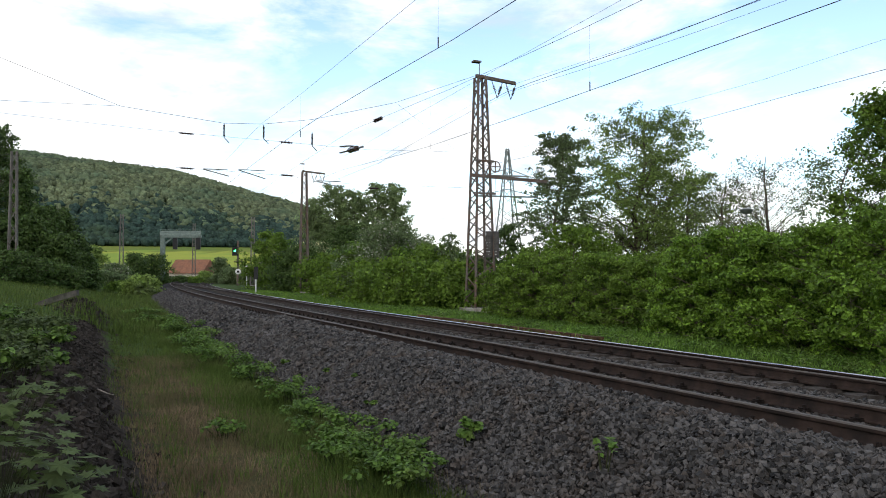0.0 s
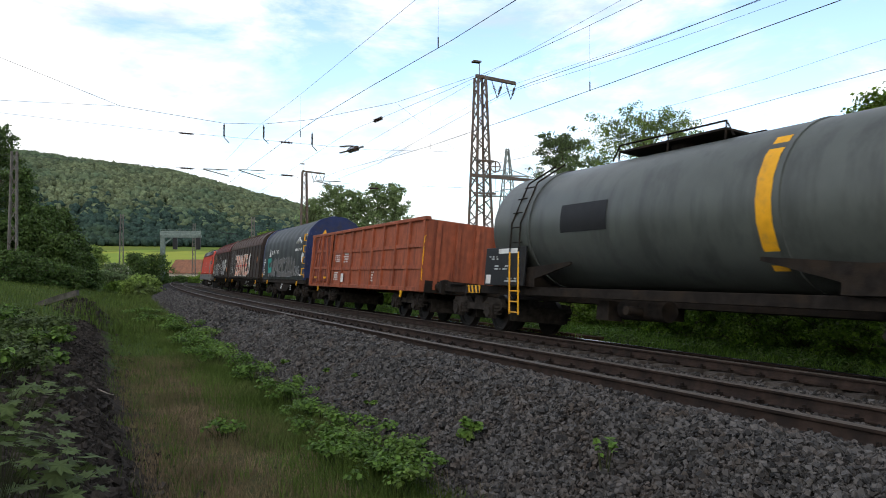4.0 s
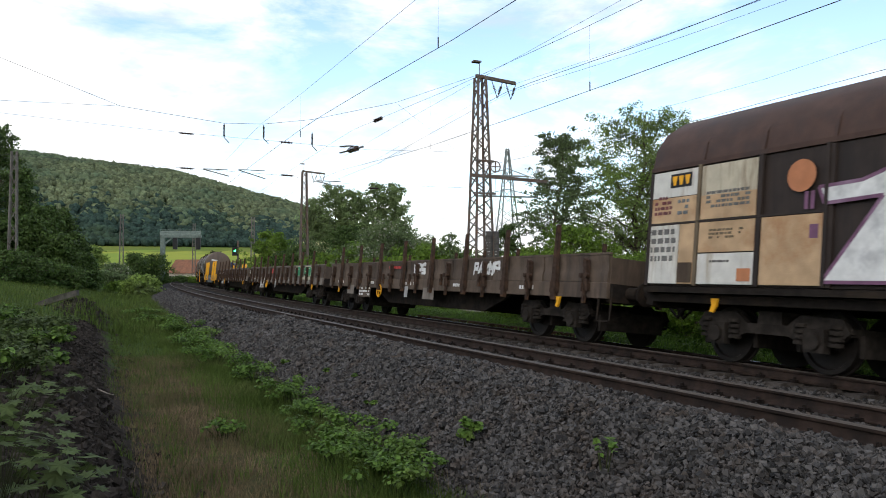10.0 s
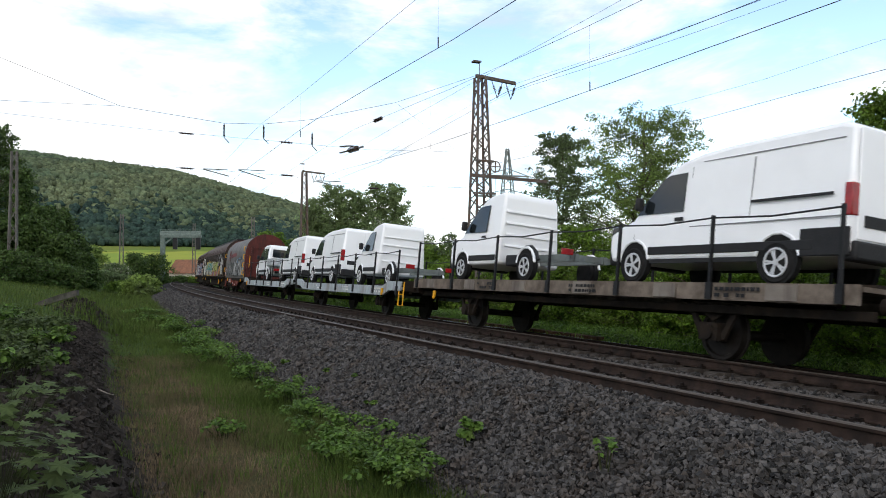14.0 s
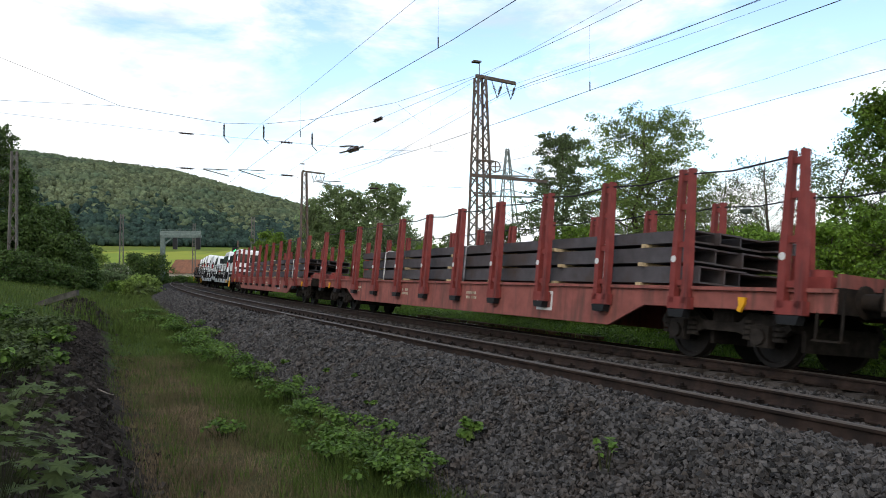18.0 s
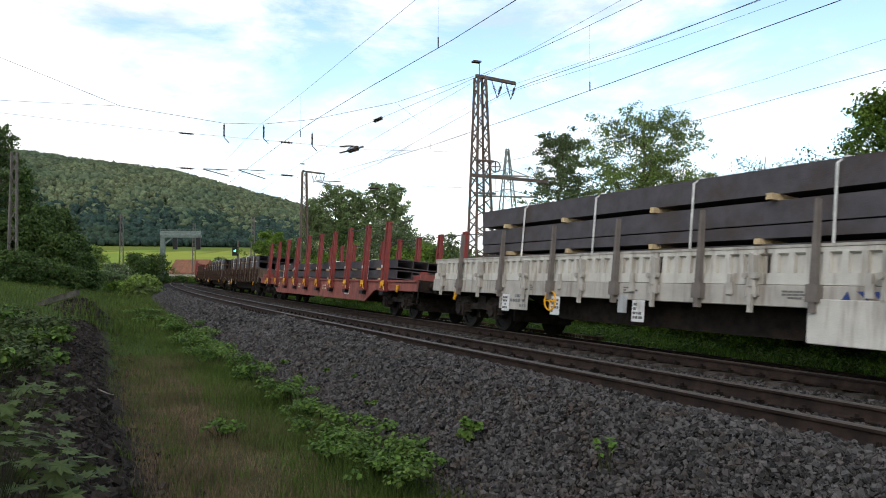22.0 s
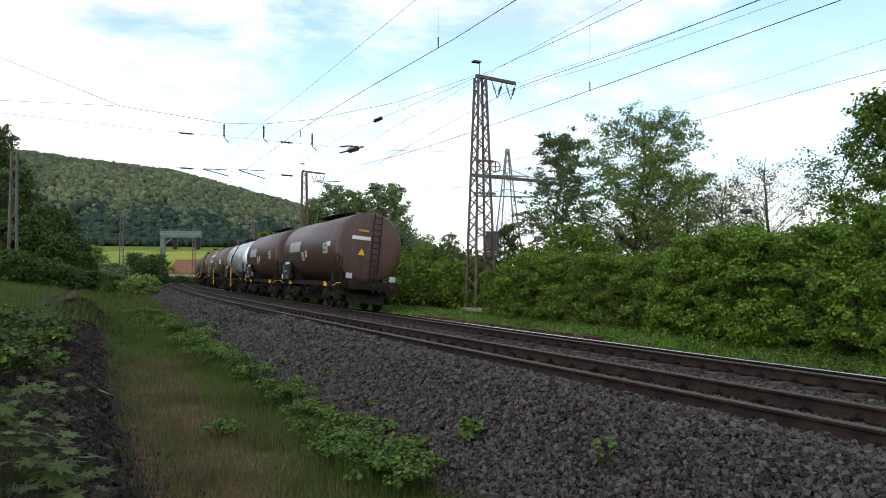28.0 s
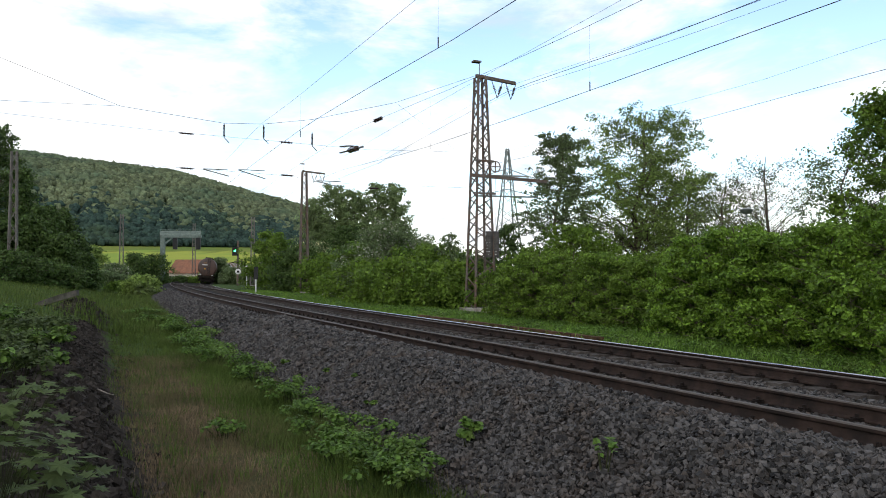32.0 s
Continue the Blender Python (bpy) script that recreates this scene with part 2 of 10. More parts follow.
def np_mesh(name, V, F, material, smooth=False):
    """A large mesh from arrays; F holds n corners a face."""
    me = bpy.data.meshes.new(name)
    V, F = np.asarray(V, np.float32), np.asarray(F, np.int32)
    me.vertices.add(len(V))
    me.vertices.foreach_set("co", V.ravel())
    n = F.shape[1]
    me.loops.add(F.size)
    me.loops.foreach_set("vertex_index", F.ravel())
    me.polygons.add(len(F))
    me.polygons.foreach_set("loop_start", np.arange(0, F.size, n, dtype=np.int32))
    me.polygons.foreach_set("loop_total", np.full(len(F), n, np.int32))
    me.polygons.foreach_set("use_smooth", np.full(len(F), smooth))
    me.materials.append(material)
    me.update(calc_edges=True)
    return me


def thing(name, label, category, group="", kind="", at=None):
    """An empty at the base of a thing, which carries its parts."""
    ob = new(name)
    ob.empty_display_size = 0.2
    if at is not None:
        ob.matrix_basis = at
    return tagged(ob, label, category, group, kind)


def part(name, geo, material, parent, label="", bevel=0.0, at=None):
    """One mesh under a thing or a part. geo: a Geo, or a mesh to share."""
    me = geo if isinstance(geo, bpy.types.Mesh) else geo.mesh(name, material)
    ob = new(name, me)
    ob.parent = parent
    if at is not None:
        ob.matrix_basis = at
    if bevel:
        b = ob.modifiers.new("bevel", "BEVEL")
        b.width, b.segments, b.limit_method, b.angle_limit = bevel, 2, "ANGLE", radians(40)
    return tagged(ob, label) if label else ob


RNG = np.random.default_rng(7)
# ---- ground: one sheet from the ditch to the horizon ----
def foot_level(s):
    return np.interp(s, [-10, 15, 55, 140], [-1.08, -1.05, -0.66, -0.6])


def near_level(s, d):
    """Height of the ground beside the line."""
    f = foot_level(s)
    fill = np.interp(s, [20, 70], [0.0, 0.35])
    bank = np.select([d < -60, d < -25, d < -14, d < -9.5, d < -7.2, d < -6.0],
                     [5.0 + 0 * d, 1.6 + (-25 - d) * 0.097, 0.85 + (-14 - d) * 0.068, 0.28 + (-9.5 - d) * 0.127, -0.3 + (-7.2 - d) * 0.252, f + (-6.0 - d) / 1.2 * (-0.3 - f)], f)
    right = np.interp(d, [5.0, 5.6, 6.4, 9, 16, 60, 200], [-0.43, -0.36, -0.36, -0.45, -0.75, -1.3, -2.0])
    bank = bank + 0.16 * np.exp(-((d + 6.6) / 0.55) ** 2) * (s < 32) + 0.6 * np.exp(-((d + 6.7) / 1.0) ** 2 - ((s - 32) / 3.6) ** 2)
    return np.where(d < -2.7, bank, np.where(d < 5.0, np.minimum(f - 0.15, -0.75), right)) + np.where(d < -6, 0, 0) * fill


def far_level(x, y):
    """The valley's far side: fields that climb to the foot of the wooded hill."""
    r, b = np.hypot(x, y), np.degrees(np.arctan2(x, y))
    w = np.interp(b, [-95, -60, -12, -4, 1, 6], [0, 1, 1, 0.75, 0.5, 0])
    ridge = np.interp(b, [-70, -40, -28.4, -25.3, -19.8, -14.8, -10.7, -7.8, -1.9, 0.26, 2.4, 5], [187, 179, 164, 158, 149, 123, 101, 69, 46, 27, 4, 0])
    up = np.interp(r, [0, 330, 470, 720, 760], [0, 0, 6, 26, 29]) * w
    t = np.clip((r - 760) / 490, 0, 1.35)
    return up + np.where(t > 0, (ridge - 29 * w) * np.sin(np.minimum(t, 1) * np.pi / 2) * (w > 0), 0) - np.where(t > 1, (t - 1) * 60 * w, 0)


def level(x, y):
    s, d = SD(x, y)
    side = near_level(np.clip(s, -400, 400), d)
    r = np.hypot(x, y)
    fade = np.interp(r, [130, 330], [1, 0])
    return side * fade + (1 - fade) * -1.2 + far_level(x, y)


def spot(bearing, dist):
    """The place on the ground at a bearing (degrees, clockwise from +y) and a distance ahead."""
    x, y = math.tan(radians(bearing)) * dist, dist
    return Vector((x, y, float(level(np.array(x), np.array(y)))))


def build_ground():
    i = np.linspace(-1, 1, 381)
    ax = 4.0 * np.sinh(i * 7.45)
    gx, gy = np.meshgrid(ax, ax + 3.0)
    x, y = gx.ravel(), gy.ravel()
    s, d = SD(x, y)
    z = level(x, y)
    near = np.hypot(x, y) < 40
    bumps = np.array([noise.noise((a * 1.3, b * 1.3, 0.0)) * 0.06 + noise.noise((a * 5, b * 5, 3.0)) * 0.022 if k else 0.0 for a, b, k in zip(x, y, near)])
    z = z + bumps * (np.abs(d - 1.2) > 4.1)
    n = len(ax)
    k = np.arange(n * n).reshape(n, n)
    F = np.stack([k[:-1, :-1], k[:-1, 1:], k[1:, 1:], k[1:, :-1]], -1).reshape(-1, 4)
    me = np_mesh("ground", np.stack([x, y, z], 1), F, ground_material(), True)
    zone = me.color_attributes.new("zone", "FLOAT_COLOR", "POINT")
    soil = np.clip(1 - np.abs(d + 6.5) / 0.95, 0, 1) * (s < 34) + np.clip(1.5 - np.abs(d + 6.7) / 0.8, 0, 1) * (s < 16) + 0.3 * np.clip(1 - np.abs(d + 9.0) / 1.6, 0, 1) * (s < 45)
    dry = np.clip(1 - np.abs(d + 4.9) / 1.1, 0, 1) * np.interp(s, [-5, 11, 19, 28], [1, 1, 0.35, 0])
    r, b = np.hypot(x, y), np.degrees(np.arctan2(x, y))
    field = ((r > 430) & (r < 745) & (b > -26) & (b < -7)) * np.where(r + 14 * np.sin(b * 2.1) > 655, 0.45, 1.0)
    me.attributes["zone"].data.foreach_set("color", np.stack([np.clip(soil, 0, 1), dry, field, np.ones_like(x)], 1).astype(np.float32).ravel())
    return tagged(new("ground", me), "grassy railway ditch, bank and valley meadows", "ground", kind="structure")


def ground_material():
    m = bpy.data.materials.new("ground_turf")
    m.use_nodes = True
    n, l = m.node_tree.nodes, m.node_tree.links
    bsdf = n["Principled BSDF"]
    bsdf.inputs["Roughness"].default_value = 0.95
    bsdf.inputs["Specular IOR Level"].default_value = 0.06
    tc = n.new("ShaderNodeTexCoord")

    def nz(scale, detail=6.0, rough=0.6):
        t = n.new("ShaderNodeTexNoise")
        t.inputs["Scale"].default_value, t.inputs["Detail"].default_value, t.inputs["Roughness"].default_value = scale, detail, rough
        l.new(tc.outputs["Object"], t.inputs[0])
        return t.outputs[0]

    def blend(fac, a, b):
        mx = n.new("ShaderNodeMix")
        mx.data_type = "RGBA"
        l.new(fac, mx.inputs[0])
        for sock, val in ((mx.inputs[6], a), (mx.inputs[7], b)):
            if isinstance(val, tuple):
                sock.default_value = (*val, 1)
            else:
                l.new(val, sock)
        return mx.outputs[2]

    def band(val, lo, hi):
        r = n.new("ShaderNodeMapRange")
        r.inputs[1].default_value, r.inputs[2].default_value = lo, hi
        l.new(val, r.inputs[0])
        return r.outputs[0]

    def plus(a, b, gain):
        q = n.new("ShaderNodeMath")
        q.operation = "MULTIPLY_ADD"
        l.new(b, q.inputs[0])
        q.inputs[1].default_value = gain
        l.new(a, q.inputs[2])
        return q.outputs[0]

    vc = n.new("ShaderNodeVertexColor")
    vc.layer_name = "zone"
    sep = n.new("ShaderNodeSeparateColor")
    l.new(vc.outputs[0], sep.inputs[0])
    green = blend(band(nz(0.9), 0.35, 0.65), (0.035, 0.066, 0.014), (0.055, 0.085, 0.022))
    green = blend(band(nz(14.0), 0.45, 0.7), green, (0.026, 0.04, 0.013))
    dry = blend(band(nz(6.0), 0.35, 0.65), (0.08, 0.064, 0.036), (0.05, 0.052, 0.022))
    soil = blend(band(nz(9.0), 0.3, 0.7), (0.02, 0.017, 0.0145), (0.045, 0.037, 0.03))
    col = blend(band(plus(sep.outputs[1], nz(2.2), 0.9), 0.75, 1.15), green, dry)
    col = blend(band(plus(sep.outputs[0], nz(2.8), 0.9), 0.72, 0.95), col, soil)
    stripes = blend(band(nz(0.02), 0.4, 0.6), (0.2, 0.27, 0.045), (0.29, 0.31, 0.05))
    col = blend(sep.outputs[2], col, stripes)
    l.new(col, bsdf.inputs["Base Color"])
    bp = n.new("ShaderNodeBump")
    bp.inputs["Strength"].default_value, bp.inputs["Distance"].default_value = 0.8, 0.05
    l.new(nz(22.0, 4.0), bp.inputs["Height"])
    l.new(bp.outputs[0], bsdf.inputs["Normal"])
    return m


build_ground()


# ---- ballast bed ----
def bed_level(s, d):
    """Height of the ballast across both tracks."""
    f = foot_level(s)
    return np.where(d < -1.75, np.interp(d, [-3.25, -1.75], [0, 1]) * (-0.17 - (f - 0.08)) + f - 0.08,
                    np.interp(d, [-1.75, -1.3, -0.95, -0.6, 0.6, 1.3, 2.0, 2.6, 3.4, 4.6, 5.3, 6.0],
                              [-0.17, -0.08, -0.1, -0.19, -0.25, -0.29, -0.36, -0.38, -0.42, -0.5, -0.52, -0.8]))


def build_bed():
    ss = np.concatenate([np.arange(-700, -20, 20), np.arange(-20, 60, 0.5), np.arange(60, 830, 5)])
    dd = np.concatenate([np.linspace(-3.25, -1.75, 9), np.linspace(-1.5, 2.6, 18), np.linspace(3, 6, 8)])
    S, D = np.meshgrid(ss, dd, indexing="ij")
    x, y = Pn(S.ravel(), D.ravel())
    z = bed_level(S.ravel(), D.ravel()) + np.array([noise.noise((a * 2, b * 2, 1.0)) for a, b in zip(x, y)]) * 0.03
    n, m = S.shape
    k = np.arange(n * m).reshape(n, m)
    F = np.stack([k[:-1, :-1], k[1:, :-1], k[1:, 1:], k[:-1, 1:]], -1).reshape(-1, 4)
    # Darker than the stones: shade in the gaps between them is in this colour.
    M_BED_SHADED = mat("ballast_bed", (0.022, 0.0205, 0.0195), 0.95, 0, 0.75, 16, (0.01, 0.009, 0.0085), 0.5, 20, bump=1.0, bump_scale=18)
    return tagged(new("ballast_bed", np_mesh("ballast_bed", np.stack([x, y, z], 1), F, M_BED_SHADED, True)),
                  "grey brown crushed stone ballast bed with steep shoulder, darkened as shade between stones", "ballast", kind="structure")


build_bed()
T = (1 + 5 ** 0.5) / 2
ICO_V = np.array([(-1, T, 0), (1, T, 0), (-1, -T, 0), (1, -T, 0), (0, -1, T), (0, 1, T), (0, -1, -T), (0, 1, -T), (T, 0, -1), (T, 0, 1), (-T, 0, -1), (-T, 0, 1)]) / 1.9
ICO_F = np.array([(0, 11, 5), (0, 5, 1), (0, 1, 7), (0, 7, 10), (0, 10, 11), (1, 5, 9), (5, 11, 4), (11, 10, 2), (10, 7, 6), (7, 1, 8),
                  (3, 9, 4), (3, 4, 2), (3, 2, 6), (3, 6, 8), (3, 8, 9), (4, 9, 5), (2, 4, 11), (6, 2, 10), (8, 6, 7), (9, 8, 1)])
BLOCK_V = np.array([(x, y, z) for x in (-0.72, 0.72) for y in (-0.72, 0.72) for z in (-0.62, 0.62)])
BLOCK_F = np.array([(0, 1, 3), (0, 3, 2), (4, 6, 7), (4, 7, 5), (0, 4, 5), (0, 5, 1), (2, 3, 7), (2, 7, 6), (0, 2, 6), (0, 6, 4), (1, 5, 7), (1, 7, 3)])


def turned(n):
    """n random rotation matrices."""
    q = RNG.normal(size=(n, 4))
    q /= np.linalg.norm(q, axis=1)[:, None]
    w, x, y, z = q.T
    return np.stack([np.stack([1 - 2 * (y * y + z * z), 2 * (x * y - z * w), 2 * (x * z + y * w)], -1),
                     np.stack([2 * (x * y + z * w), 1 - 2 * (x * x + z * z), 2 * (y * z - x * w)], -1),
                     np.stack([2 * (x * z - y * w), 2 * (y * z + x * w), 1 - 2 * (x * x + y * y)], -1)], 1)


def stones(name, label, s, d, size, lift=0.3, onto=None, material=None, category="ballast"):
    n = len(s)
    x, y = Pn(s, d)
    z = (bed_level(s, d) if onto is None else onto(x, y)) + size * lift * RNG.uniform(0.1, 1.9, n)
    shape = (BLOCK_V[None] * RNG.uniform(0.72, 1.12, (n, 8, 1)) + RNG.normal(0, 0.13, (n, 8, 3))) * RNG.uniform(0.62, 1.3, (n, 1, 3))
    V = np.einsum("nij,nkj->nki", turned(n), shape) * size[:, None, None] + np.stack([x, y, z], 1)[:, None]
    F = BLOCK_F[None] + (np.arange(n) * 8)[:, None, None]
    return tagged(new(name, np_mesh(name, V.reshape(-1, 3), F.reshape(-1, 3), material or M_STONE)), label, category, kind="stuff")


def scatter_ballast():
    n = 72000
    s = -1.5 + 22 * RNG.random(n) ** 1.3
    d = -0.9 - 2.33 * RNG.random(n) ** 0.9
    size = np.exp(RNG.normal(math.log(0.0245), 0.2, n)) * np.interp(s, [3, 20], [0.95, 1.7])
    stones("ballast_stone", "angular grey brown ballast stones on the shoulder", s, d, size, 0.75)
    n = 9000
    s = 18 + 55 * RNG.random(n) ** 1.3
    d = -1.3 - 1.8 * RNG.random(n)
    stones("ballast_stone", "angular grey ballast stones farther along the shoulder", s, d, RNG.uniform(0.04, 0.065, n), 0.5)
    n = 15000
    s = 0 + 45 * RNG.random(n) ** 1.4
    d = 1.15 + 1.75 * RNG.random(n)
    stones("ballast_stone", "light grey ballast stones between the two tracks", s, d, RNG.uniform(0.024, 0.042, n), 0.5)
    n = 5000
    s = 0 + 40 * RNG.random(n) ** 1.4
    d = RNG.uniform(-0.68, 0.68, n)
    stones("ballast_stone", "grey ballast stones in the sleeper bays", s, d, RNG.uniform(0.025, 0.04, n))
    soil = mat("soil_clod", (0.04, 0.034, 0.029), 0.95, 0, 0.3, 20, (0.02, 0.017, 0.014), 0.5, 3, island=0.5, bump=0.5, bump_scale=60)
    n = 19000
    s = 3.5 + 26 * RNG.random(n) ** 1.6
    d = np.where(s < 15, np.where(RNG.random(n) < 0.5, -7.1, -6.45), -6.35) + RNG.normal(0, 0.34, n) + 0.1 * np.sin(s * 1.7)
    stones("soil_clod", "dark crumbly earth clods on the low mound", s, d, np.exp(RNG.normal(math.log(0.02), 0.5, n)), 0.35, level, soil, "soil")
    n = 2600
    s, d = RNG.normal(31.2, 2.0, n), RNG.normal(-6.5, 0.55, n)
    stones("soil_clod", "dark heap of earth on the bank", s, d, np.exp(RNG.normal(math.log(0.035), 0.4, n)), 0.4, level, soil, "soil")


scatter_ballast()


# ---- the two tracks ----
RAIL = [(-0.075, -0.172), (0.075, -0.172), (0.075, -0.16), (0.02, -0.142), (0.009, -0.125), (0.009, -0.052), (0.034, -0.04), (0.036, -0.008),
        (0.026, 0.0), (-0.02, 0.0), (-0.036, -0.013), (-0.034, -0.04), (-0.009, -0.052), (-0.009, -0.125), (-0.02, -0.142), (-0.075, -0.16)]


def track_level(which, d):
    return (-CANT * d / 1.505) if which == 0 else F_LEVEL - F_CANT * (d - GAP) / 1.505


def build_track(which):
    centre, top = (0.0, M_RAILTOP_DULL) if which == 0 else (GAP, M_RAILTOP)
    track = thing("track_1" if which == 0 else "track_2", "straight looking curved railway track, rusty rails on concrete sleepers", "railway track", "tracks", "structure", pose(*P(0, centre, track_level(which, centre))))
    inv = track.matrix_basis.inverted()
    ss = list(np.arange(-700, -30, 12)) + list(np.arange(-30, 200, 1.0)) + list(np.arange(200, 830, 10))
    for side in (-0.7525, 0.7525):
        g, n = Geo(), len(RAIL)
        rings = [[inv @ P(s, centre + side + a, track_level(which, centre + side) + b) for a, b in RAIL] for s in ss]
        g.loft(rings)
        g.k = [1 if (i % n) in (8, 9) and i < (len(ss) - 1) * n else 0 for i in range(len(g.f))]
        part("rail", g, [M_RAIL, top if side > 0 else M_RAILTOP_DULL], track, "rusty rail with worn head")
    base = Geo()
    base.prism([(-1.3, -0.215), (1.3, -0.215), (1.3, -0.02), (1.22, 0.0), (0.5, 0.0), (0.3, -0.03), (-0.3, -0.03), (-0.5, 0.0), (-1.22, 0.0), (-1.3, -0.02)], -0.13, 0.13)
    sleeper = base.mesh("sleeper", M_SLEEPER)
    clip = Geo()
    clip.box(-0.06, 0.06, -0.045, 0.045, 0, 0.03).cyl((-0.0, 0, 0.02), (-0.0, 0, 0.085), 0.022, 6).box(-0.04, 0.04, -0.05, 0.05, 0.035, 0.05)
    clip_mesh = clip.mesh("rail_clip", M_CLIP)
    rest = Geo()
    for i in range(-34, 330):
        s = i * 0.63 + (0.03 if which == 0 else 0.3)
        m = inv @ Matrix.Translation(P(s, centre, track_level(which, centre) - 0.186)) @ Matrix.Rotation(heading(s), 4, "Z") @ Matrix.Rotation(math.atan((F_CANT if which else CANT) / 1.505), 4, "X")
        if -6 <= i < 142:
            part("sleeper", sleeper, None, track, at=m)
        else:
            rest.add([m @ Vector(v) for v in base.v], base.f)
        if (which == 0 and 0 <= i < 46) or (which == 1 and 2 <= i < 24):
            for dd in (-0.7525, 0.7525):
                for o in (-0.105, 0.105):
                    if which == 0 or o < 0:
                        part("rail_clip", clip_mesh, None, track, at=m @ Matrix.Translation((0, -(dd + o), 0.0)))
    tagged(part("far_sleeper", rest, M_SLEEPER, track), kind="stuff")


build_track(0)
build_track(1)


def turnouts():
    """Tongue rails beside the running rails of the far track, and the crossover farther along."""
    def lay(label, s0, s1, step, offset, lift):
        ss = np.arange(s0, s1, step)
        o = P(float(ss[len(ss) // 2]), GAP)
        g = Geo()
        g.loft([[P(s, offset(s) + a, lift(s) + b) - o for a, b in RAIL] for s in ss])
        n = len(RAIL)
        g.k = [1 if (i % n) in (8, 9) and i < (len(ss) - 1) * n else 0 for i in range(len(g.f))]
        me = g.mesh("switch_rail", [M_RAIL, M_RAILTOP_DULL])
        tagged(new("switch_rail", me), label, "rail", "switch rails").matrix_basis = Matrix.Translation(o)

    def ease(s):
        t = min(1.0, max(0.0, (s - 66) / 48))
        return GAP * (1 - t * t * (3 - 2 * t))
    for side, gap in ((-0.7525, 0.16), (0.7525, 0.2)):
        lay("dark rusty switch rail lying close beside the running rail", -8.0, 34.0, 1.0, lambda s, q=side, e=gap: GAP + q + e + 0.03 * max(0.0, (s - 20) / 10), lambda s, q=side, e=gap: track_level(1, GAP + q + e) - 0.012)
        lay("curved crossover rail between the two tracks", 68.0, 112.0, 1.5, lambda s, q=side: ease(s) + q, lambda s, q=side: -0.01 + track_level(1, GAP + q) * ease(s) / GAP + track_level(0, q) * (1 - ease(s) / GAP))


turnouts()


def far_edge():
    """Row of rusty steel plates beside the outer rail."""
    row = thing("steel_plate_row", "row of rusty steel plates laid beside the far rail", "steel plates", at=pose(*P(12.5, 5.25, -0.36)))
    inv = row.matrix_basis.inverted()
    piece = Geo().box(-0.29, 0.29, -0.1, 0.1, 0, 0.085).mesh("steel_plate", mat("plate_rust", (0.085, 0.05, 0.028), 0.85, 0, 0.3, 9, (0.04, 0.03, 0.024), 0.5, 3, each=0.35))
    for k in range(19):
        s = 12.5 + 0.62 * k
        part("steel_plate", piece, None, row, at=inv @ Matrix.Translation(P(s, 5.22 + 0.02 * (k % 3), -0.37)) @ Matrix.Rotation(heading(s) + 0.02 * (k % 4 - 1.5), 4, "Z"))


far_edge()


def bank_oddments():
    """A tilted concrete slab on the bank and a fallen branch."""
    p = Vector((-15.7, 30.6, 0.28))
    slab = Geo().prism([(-0.95, -0.1), (0.9, -0.16), (0.96, 0.06), (0.3, 0.1), (-0.4, 0.09), (-0.92, 0.03)], -0.25, 0.25, axis="y").mesh("concrete_slab", mat("concrete_weathered", (0.085, 0.078, 0.068), 0.95, 0, 0.3, 7, (0.04, 0.042, 0.03), 0.5, 2.5))
    tagged(new("concrete_slab", slab), "long weathered concrete slab tilted on the bank", "slab").matrix_basis = Matrix.Translation(p) @ Matrix.Rotation(0.25, 4, "Z") @ Matrix.Rotation(-0.34, 4, "Y")
    n = 70
    s, d = RNG.normal(20.2, 0.5, n), RNG.normal(-8.6, 0.35, n)
    stones("rubble", "pale broken rubble heaped on the bank", s, d, RNG.uniform(0.05, 0.16, n), 0.6, level, mat("rubble_pale", (0.2, 0.19, 0.175), 0.95, 0, 0.3, 9, (0.1, 0.095, 0.08), 0.5, 3, island=0.4), "rubble")
    q = spot(-24.3, 13.2)
    tagged(new("fallen_branch", Geo().tube([(-0.32, 0.1, 0.1), (0.0, -0.02, 0.06), (0.3, -0.3, 0.03), (0.42, -0.36, 0.02)], [0.016, 0.014, 0.01, 0.005], 6).mesh("fallen_branch", mat("dead_wood", (0.22, 0.19, 0.16), 0.9))), "thin pale dead branch lying on the soil", "branch").matrix_basis = Matrix.Translation(q)


bank_oddments()
# ---- wooded hill: crowns of the far trees ----
def far_woods():
    n = 19000
    b = np.radians(RNG.uniform(-34, 3.0, n))
    r = 740 + 560 * RNG.random(n) ** 1.1
    x, y = np.sin(b) * r, np.cos(b) * r
    ok = (np.degrees(b) < 1.5)
    x, y, r = x[ok], y[ok], r[ok]
    n = len(x)
    z = far_level(x, y) - 1.2
    size = RNG.uniform(2.6, 5.6, n) * np.interp(r, [740, 1300], [0.85, 1.1])
    shape = ICO_V[None] * RNG.uniform(0.6, 1.3, (n, 12, 1))
    V = np.einsum("nij,nkj->nki", turned(n), shape) * size[:, None, None] * np.array([1, 1, 1.05])
    V = V + np.stack([x, y, z + size * 0.9], 1)[:, None]
    foot = r + RNG.normal(0, 30, n) + 25 * np.sin(b[ok] * 90) < 850
    for pick, m, label in ((foot, M_CONIFER, "dark conifer wood at the foot of the hill, haze blue in its colour"), (~foot, M_FOREST, "mixed green forest covering the far hillside, haze grey in its colour")):
        k = int(pick.sum())
        F = (ICO_F[None] + (np.arange(k) * 12)[:, None, None]).reshape(-1, 3)
        tagged(new("far_woods", np_mesh("far_woods", V[pick].reshape(-1, 3), F, m, True)), label, "forest", kind="stuff")


far_woods()


